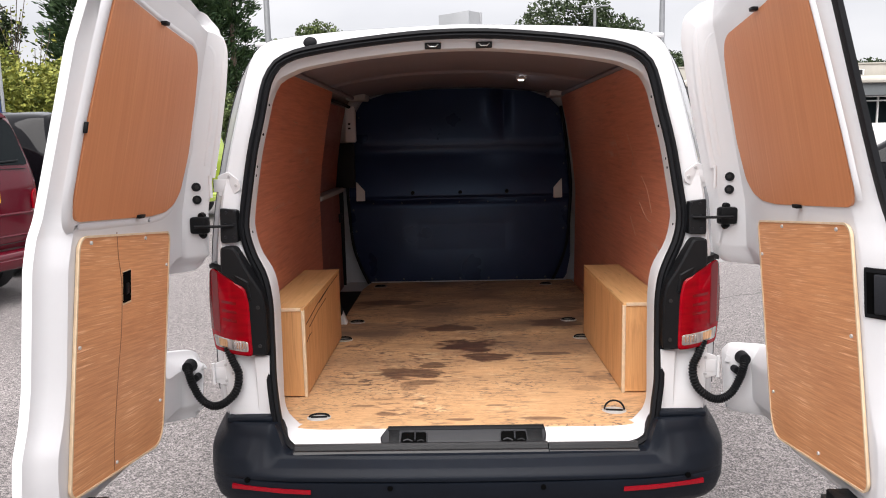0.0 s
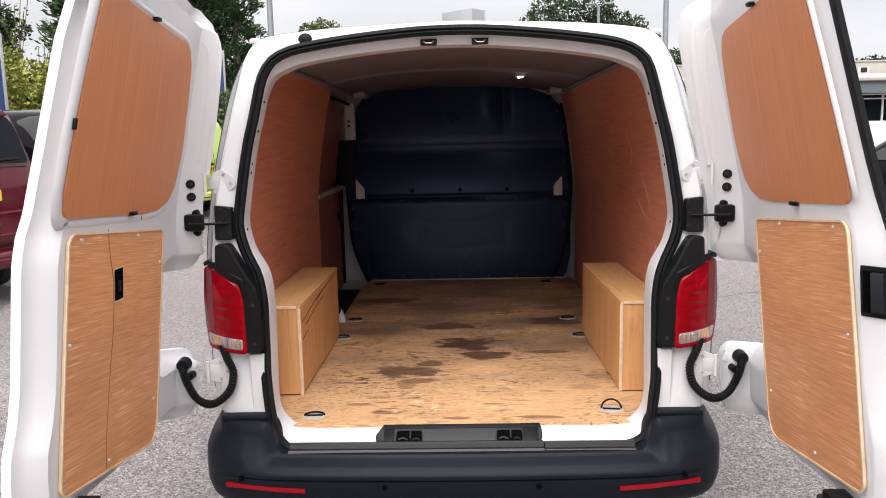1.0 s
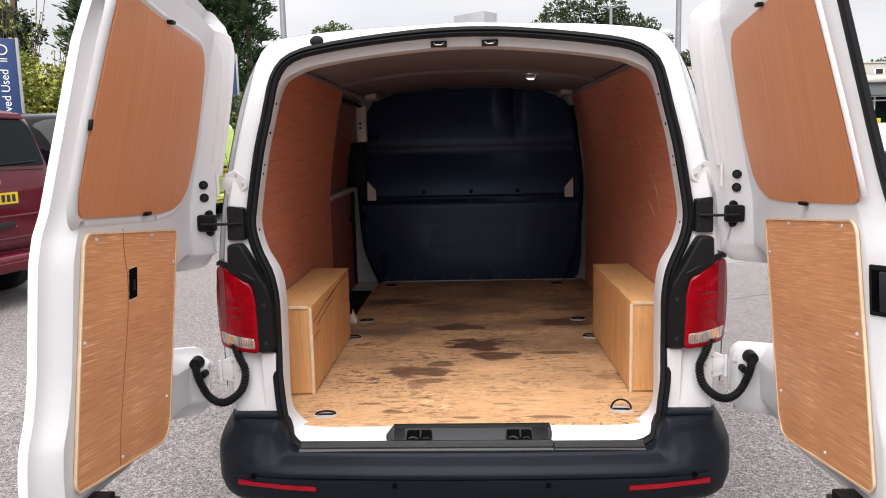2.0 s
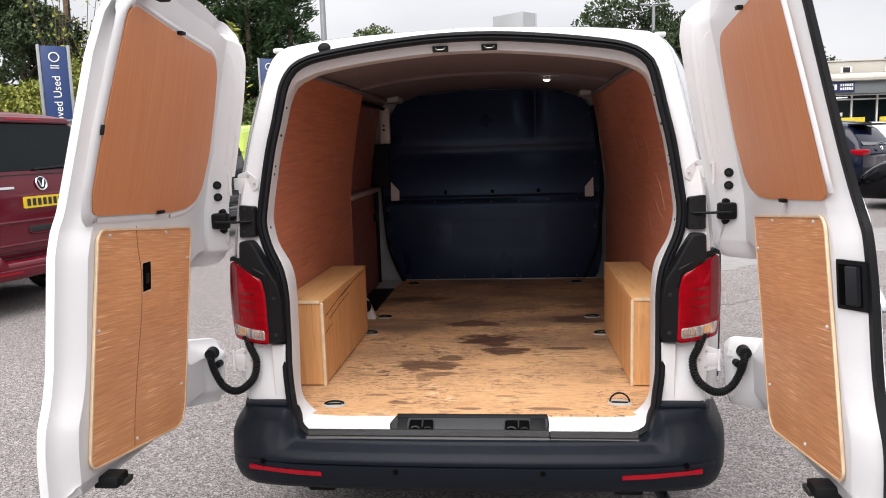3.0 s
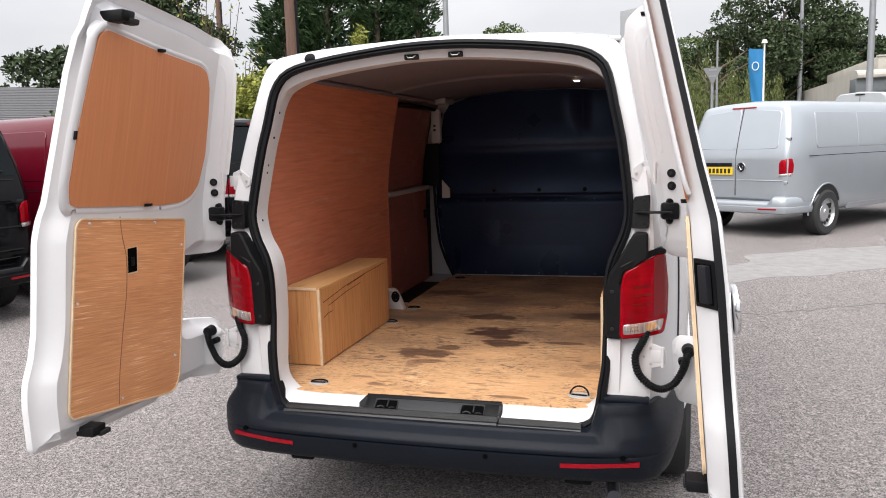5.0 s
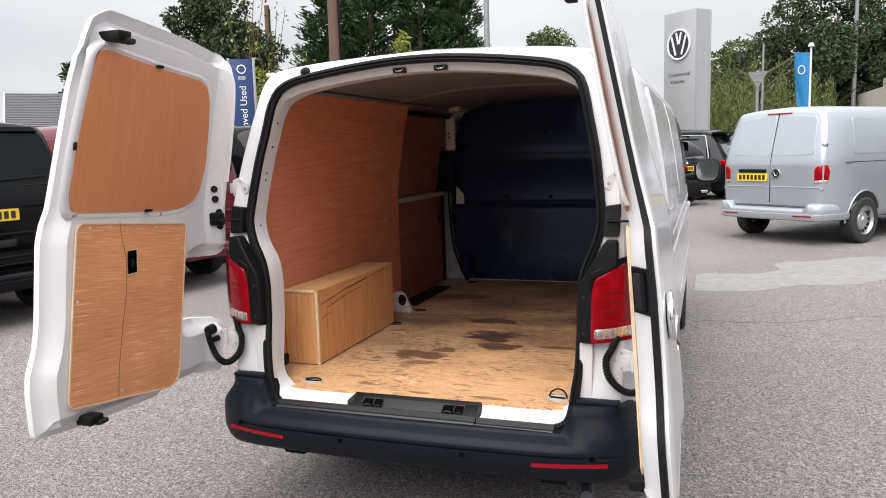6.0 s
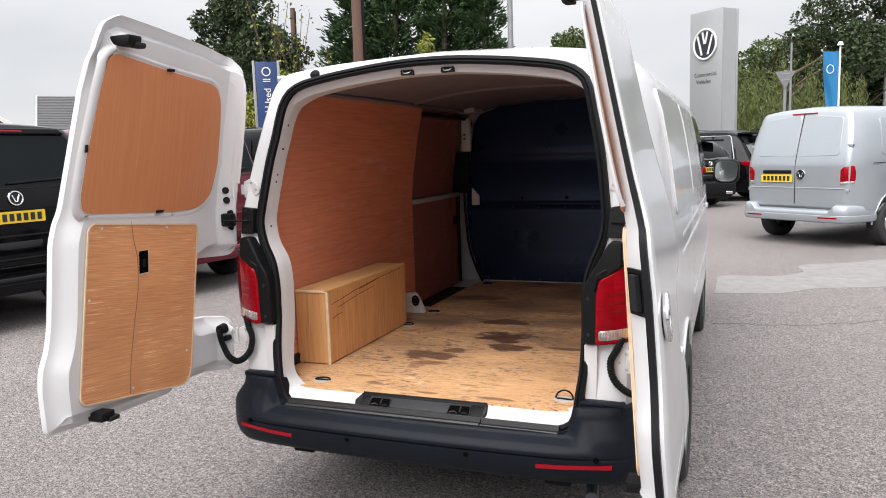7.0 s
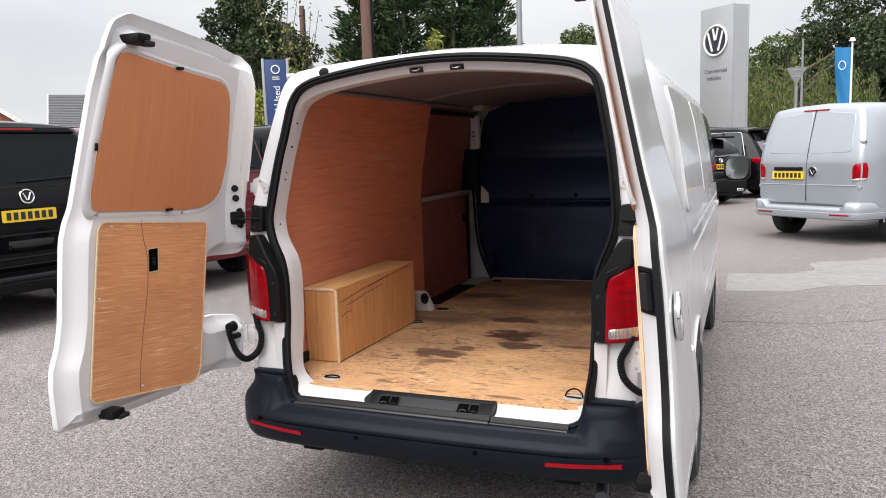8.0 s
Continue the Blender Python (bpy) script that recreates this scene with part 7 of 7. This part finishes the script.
def shop():
    g = ground_z(41.5)
    t = thing("shop_building", "long single-storey shop with pale cladding, navy sign and glazed front", "building", m=pose(0, 41.5, g))
    x0, x1 = 10.7, 46.0
    part("wall", boxed(x0, x1, 0.6, 14, 0, 4.2), cream, t)
    # rounded cladding hood over the front, in long sheets
    n = 13
    for i in range(n):
        a, b = x0 + (x1 - x0) * i / n, x0 + (x1 - x0) * (i + 1) / n - 0.006
        sec = [(0.6, 4.42), (-0.3, 4.40), (-0.72, 4.34), (-0.92, 4.22), (-0.97, 4.10), (-0.95, 3.98), (-0.85, 3.95), (0.6, 3.95)]
        part("cladding_sheet", loft(bmesh.new(), [[(x, y, z) for y, z in sec] for x in (a, b)], True, True, True), cream, t)
    part("upper_storey", boxed(x0 + 1.15, x1, 0.0, 12, 4.36, 5.08, 0.04), cream, t)
    part("coping", boxed(x0 + 1.10, x1, -0.06, 0.25, 5.06, 5.14, 0.02), cream, t)
    for x in (15.05, 16.15, 18.45, 20.8, 23.0, 25.4):
        vent = part("vent_window", boxed(x - 0.30, x + 0.30, -0.02, 0.05, 4.46, 4.78, 0.02), shop_white, t)
        part("pane", boxed(x - 0.19, x + 0.19, -0.04, -0.01, 4.48, 4.76, 0.01), dark_gap, vent)
    part("fascia", boxed(x0, x1, -0.70, 0.6, 3.28, 3.96, 0.01), mat("slate_fascia", (0.13, 0.145, 0.15), 0.6, var=0.1, scale=3), t)
    sg = part("sign_board", boxed(13.72, 18.60, -0.78, -0.705, 3.38, 3.92, 0.01), sign_navy, t, "navy shop sign with pale bars for letters")
    part("sign_field", boxed(13.76, 14.44, -0.80, -0.77, 3.41, 3.89, 0.01), mat("sign_pale", (0.45, 0.42, 0.52), 0.5), sg)
    part("sign_mark", boxed(13.84, 14.36, -0.82, -0.79, 3.47, 3.83, 0.12, 4), reflector_red, sg)
    for start, count in ((14.56, 8), (16.06, 9)):
        for i in range(count):
            part("letter_bar", boxed(start + 0.185 * i, start + 0.185 * i + 0.125, -0.81, -0.77, 3.50, 3.80, 0.012), shop_white, sg)
    for i in range(6):
        for z in (3.48, 3.68):
            part("letter_bar", boxed(17.85 + 0.115 * i, 17.93 + 0.115 * i, -0.81, -0.77, z, z + 0.14, 0.008), shop_white, sg)
    # glazed front over a low sill
    part("glazing", boxed(11.2, x1, 0.30, 0.36, 1.4, 3.28), dark_glass, t)
    part("shop_door", boxed(16.66, 17.24, 0.20, 0.29, 0.6, 3.0, 0.02), window_frame_white, t)
    part("door_glass", boxed(16.78, 17.12, 0.185, 0.21, 1.3, 2.88, 0.01), dark_glass, t)
    for xx in [11.2 + 0.95 * i for i in range(4)] + [14.4, 15.35, 16.05, 16.62, 17.28, 17.85, 18.9] + [18.9 + 1.35 * i for i in range(1, 20)]:
        part("mullion", boxed(xx - 0.04, xx + 0.04, 0.18, 0.32, 1.4, 3.28, 0.01), window_frame_white, t)
    part("pilaster", boxed(15.22, 15.48, 0.10, 0.34, 0, 3.28, 0.01), cream, t)
    part("transom", boxed(11.2, x1, 0.16, 0.33, 2.98, 3.05, 0.01), window_frame_white, t)
    part("head_rail", boxed(11.2, x1, 0.16, 0.33, 3.22, 3.28, 0.01), window_frame_white, t)
    part("plinth", boxed(11.2, x1, 0.14, 0.34, 0, 1.75, 0.01), shop_white, t)
    goods = mat("yellow_goods", (0.65, 0.50, 0.03), 0.5, var=0.2, scale=12)
    for xx, w in ((15.6, 0.9), (17.4, 0.5), (18.0, 1.6), (20.4, 1.4), (22.4, 0.9)):
        part("goods_stack", boxed(xx, xx + w, 0.10, 0.24, 1.75, 2.02, 0.02), goods, t)
    for xx, z, w, hh in ((16.2, 2.15, 0.22, 0.5), (16.86, 2.2, 0.18, 0.4), (17.45, 2.2, 0.2, 0.35), (18.2, 2.1, 0.25, 0.2), (14.9, 2.3, 0.2, 0.3)):
        part("window_poster", boxed(xx, xx + w, 0.26, 0.29, z, z + hh, 0.004), shop_white, t)
    for xx in (14.4, 17.0, 17.9):
        part("strip_lamp", boxed(xx, xx + 0.75, 0.20, 0.27, 3.10, 3.15, 0.01), mat("warm_tube", (0.8, 0.72, 0.45), 0.4, emit=1.2), t)
    return t


shop()


def camera_post(x, y, h):
    t = thing("security_post", "black post with two white security cameras on top", "post", m=pose(x, y, ground_z(y)))
    part("post", cyl(bmesh.new(), (0, 0, 0), (0, 0, h), 0.055, seg=16), black_plastic, t)
    part("post_cap", cyl(bmesh.new(), (0, 0, h), (0, 0, h + 0.05), 0.075, 0.05, 16), shop_white, t)
    for dx, dz in ((-0.14, -0.10), (0.03, -0.24)):
        body = part("security_camera", cyl(bmesh.new(), (dx + 0.06, -0.02, h + dz), (dx - 0.10, -0.12, h + dz - 0.03), 0.055, 0.05, 14), shop_white, t)
        part("lens", cyl(bmesh.new(), (dx - 0.10, -0.12, h + dz - 0.03), (dx - 0.115, -0.13, h + dz - 0.033), 0.035, seg=12), dark_gap, body)



camera_post(6.30, 16.4, 2.42)

# ---- poles, signs, flag, fence ----
galv = mat("galvanised_steel", (0.27, 0.28, 0.29), 0.5, metal=0.5, var=0.1, scale=5)
pole_wood = mat("pole_wood", (0.12, 0.070, 0.052), 0.9, var=0.35, scale=4, stretch=(9, 9, 0.4), bump=0.5, bscale=30)
sign_grey = mat("sign_grey", (0.36, 0.37, 0.38), 0.42, metal=0.3, var=0.04, scale=2)
sign_grey_side = mat("sign_grey_side", (0.40, 0.41, 0.42), 0.42, metal=0.3, var=0.04, scale=2)
sign_blue = mat("sign_blue", (0.012, 0.035, 0.13), 0.4, var=0.05)
flag_blue = mat("flag_blue", (0.015, 0.17, 0.38), 0.7, var=0.06, scale=3)


def lamp_post(x, y, h, r, heads=1):
    t = thing("lamp_post", "tall galvanised lamp post on the forecourt", "lamp post", "lamp posts", pose(x, y, ground_z(y)))
    bm = bmesh.new()
    cyl(bm, (0, 0, 0), (0, 0, h), r, r * 0.65, 14)
    cyl(bm, (0, 0, 0), (0, 0, 1.2), r * 1.35, r * 1.3, 14)
    part("post", bm, galv, t)
    for s in ((), (1,), (-1, 1))[heads]:
        bm = bmesh.new()
        cyl(bm, (0, 0, h - 0.05), (s * 0.5, -0.1, h + 0.05), 0.04, 0.03, 8)
        box(bm, min(s * 0.35, s * 1.0), max(s * 0.35, s * 1.0), -0.28, 0.05, h + 0.02, h + 0.14, 0.03)
        part("lamp_head", bm, galv, t)
    return t


lamp_post(-6.5, 24.3, 10.0, 0.125)
lamp_post(8.8, 30.4, 11.0, 0.14)
lamp_post(*polar_xy(9.8, 58), 10.6, 0.17, 2)
lamp_post(*polar_xy(-25.0, 80), 20.0, 0.22)


def pole(x, y, h, r, lean=0.0):
    t = thing("telegraph_pole", "brown timber telegraph pole", "pole", "telegraph poles", pose(x, y, ground_z(y), 0, lean, 0))
    bm = bmesh.new()
    cyl(bm, (0, 0, 0), (0, 0, h), r, r * 0.8, 14)
    part("post", bm, pole_wood, t)
    bm = bmesh.new()
    box(bm, r * 0.6, r * 1.1, -0.06, 0.06, h * 0.4, h * 0.98, 0.01)
    part("cable_cover", bm, black_plastic, t)
    for z in (0.55, 0.7, 0.85):
        bm = bmesh.new()
        cyl(bm, (-r * 1.5, 0, h * z), (r * 1.5, 0, h * z), 0.012, 0.012, 6)
        part("step_bolt", bm, steel, t)
    return t


pole(-11.65, 22.3, 11.0, 0.235)
pole(*polar_xy(-31.6, 60), 12.6, 0.24, 1.0)


def pylon():
    x, y = 0.27, 31.4
    t = thing("pylon_sign", "tall grey pylon sign with a round badge and lettering", "sign", m=pose(x, y, ground_z(y), 0, 0, -42))
    w, d, h = 1.74, 0.92, 6.80
    part("face_panel", boxed(-w / 2, w / 2, -d / 2, -d / 2 + 0.10, 0, h, 0.01), sign_grey, t)
    part("core", boxed(-w / 2 + 0.02, w / 2 - 0.03, -d / 2 + 0.102, d / 2 - 0.102, 0, h - 0.01, 0.0), sign_grey_side, t)
    part("back_panel", boxed(-w / 2, w / 2, d / 2 - 0.10, d / 2, 0, h, 0.01), sign_grey, t)
    bm = bmesh.new()
    cyl(bm, (0, -d / 2 - 0.002, 5.45), (0, -d / 2 - 0.05, 5.45), 0.60, 0.60, 40)
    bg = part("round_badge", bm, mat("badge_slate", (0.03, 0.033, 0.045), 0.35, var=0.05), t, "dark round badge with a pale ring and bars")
    bm = tube(bmesh.new(), [(0.60 * math.cos(a), -d / 2 - 0.05, 5.45 + 0.60 * math.sin(a)) for a in [2 * math.pi * i / 48 for i in range(48)]], 0.045, 8, True, up=(0, 1, 0))
    part("ring", bm, shop_white, bg)
    for x0, x1, z0, z1 in ((-0.40, -0.16, 0.36, -0.42), (0.40, 0.16, 0.36, -0.42), (-0.14, -0.02, 0.50, 0.02), (0.14, 0.02, 0.50, 0.02)):
        bar = [Vector((x0, -d / 2 - 0.055, 5.45 + z0)), Vector((x1, -d / 2 - 0.055, 5.45 + z1))]
        part("slanted_bar", sweep(bmesh.new(), bar, [(-0.045, -0.01), (0.045, -0.01), (0.045, 0.01), (-0.045, 0.01)], up=(0, 1, 0)), shop_white, bg)
    ink = mat("sign_ink", (0.05, 0.05, 0.055), 0.5)
    lettering("Commercial", 0.245, ink, t, pose(0, -d / 2 - 0.006, 4.22, 90, 0, 0))
    lettering("Vehicles", 0.245, ink, t, pose(-0.10, -d / 2 - 0.006, 3.93, 90, 0, 0))
    return t


pylon()


def banner(x, y, turn, z0, z1):
    t = thing("banner_sign", "blue upright sign board with white lettering", "sign", "blue sign boards", pose(x, y, ground_z(y), 0, 0, turn))
    w = 0.64
    part("panel", boxed(-w / 2, w / 2, -0.03, 0.03, z0, z1, 0.01), sign_blue, t)
    for s in (-1, 1):
        part("edge_post", boxed(s * (w / 2 + 0.01), s * (w / 2 + 0.09), -0.05, 0.05, 0, z1 + 0.03, 0.01), galv, t)
    lettering("Approved Used", 0.29, shop_white, t, pose(0.02, -0.036, z1 - 1.72, 90, -90, 0))
    bm = tube(bmesh.new(), [(0.12 * math.cos(a), -0.04, z1 - 0.30 + 0.12 * math.sin(a)) for a in [2 * math.pi * i / 28 for i in range(28)]], 0.018, 6, True, up=(0, 1, 0))
    part("round_badge", bm, shop_white, t, "white round mark")
    for z in (0.54, 0.60):
        part("word_bar", boxed(-0.11, 0.11, -0.042, -0.034, z1 - z, z1 - z + 0.025), shop_white, t)
    return t


banner(-12.3, 17.3, 35, 0.6, 4.38)
banner(-9.2, 26.2, 18, 0.8, 4.8)


def flag(x, y):
    t = thing("feather_flag", "light blue cloth flag on a slim pole", "flag", m=pose(x, y, ground_z(y)))
    bm = bmesh.new()
    cyl(bm, (0, 0, 0), (0, 0, 4.15), 0.035, 0.025, 10)
    cyl(bm, (0, 0, 4.12), (0, 0, 4.22), 0.09, 0.05, 12)
    part("pole", bm, shop_white, t)
    rings = []
    for i in range(25):
        z = 3.95 - 2.9 * i / 24
        rings.append([(-0.03 - 0.42 * u * (0.85 + 0.15 * math.cos(i * 0.22)), 0.10 * math.sin(5 * u + i * 0.35) * u, z - 0.10 * u * (1 if i > 2 else -0.2)) for u in [j / 10 for j in range(11)]])
    bm = loft(bmesh.new(), rings, closed=False)
    bmesh.ops.solidify(bm, geom=bm.faces[:], thickness=0.006)
    cloth = part("cloth", bm, flag_blue, t, sharp=80)
    bm = tube(bmesh.new(), [(-0.25 + 0.09 * math.cos(a), -0.07, 3.45 + 0.12 * math.sin(a)) for a in [2 * math.pi * i / 24 for i in range(24)]], 0.012, 6, True, up=(0, 1, 0))
    part("round_mark", bm, shop_white, cloth)


flag(3.95, 22.2)


def road_sign(x, y):
    t = thing("road_sign", "grey back of a triangular road sign on a post", "road sign", m=pose(x, y, ground_z(y)))
    bm = bmesh.new()
    cyl(bm, (0, 0, 0), (0, 0, 3.7), 0.05, 0.05, 10)
    part("post", bm, galv, t)
    bm = bend(prism(bmesh.new(), rounded([(-0.31, 3.66), (0.31, 3.66), (0, 3.10)], 0.05, 3), 0, 0.02), lambda a, b, d: Vector((a, -0.07 - d, b)))
    part("plate", bm, mat("sign_back", (0.17, 0.175, 0.18), 0.6, var=0.1), t)
    for z in (3.36, 3.56):
        part("clip", boxed(-0.12, 0.12, -0.10, -0.092, z, z + 0.04), galv, t)
    return t


road_sign(2.65, 24.6)
lamp_post(2.9, 26.0, 4.7, 0.05, 0)

# unseen plain walls behind and beside the viewer, added to cut reflections and light
wall_plain = mat("unseen_wall_grey", (0.09, 0.092, 0.09), 0.7, var=0.15, scale=0.6)
for nm, a in (("unseen_wall_south", (-50, 50, -26.3, -26, 0, 3.2)), ("unseen_wall_east", (48, 48.3, -26, 36, 0, 6.0))):
    tagged(part(nm, boxed(*a), wall_plain), "unseen plain grey wall, added to cut reflections and low light", "wall", kind="structure")

# boundary fence behind the parked row, board by board
fence = thing("board_fence", "weathered timber board fence along the boundary", "fence")
fence_wood = mat("fence_wood", (0.22, 0.16, 0.11), 0.9, var=0.3, scale=6, stretch=(6, 6, 0.6))
board = boxed(-0.07, 0.07, -0.012, 0.012, 0.05, 1.75, 0.004, 1)
first = part("board", board, fence_wood, fence)
a0, a1 = Vector((2.0, 47.0, 0)), Vector((-16.0, 33.0, 0))
for i in range(150):
    p = a0.lerp(a1, i / 149)
    ob = first if i == 0 else new("board", first.data)
    ob.parent = fence
    ob.matrix_basis = pose(p.x, p.y, 0.03 * (i * 7 % 5) / 5, 0, 0, 38)
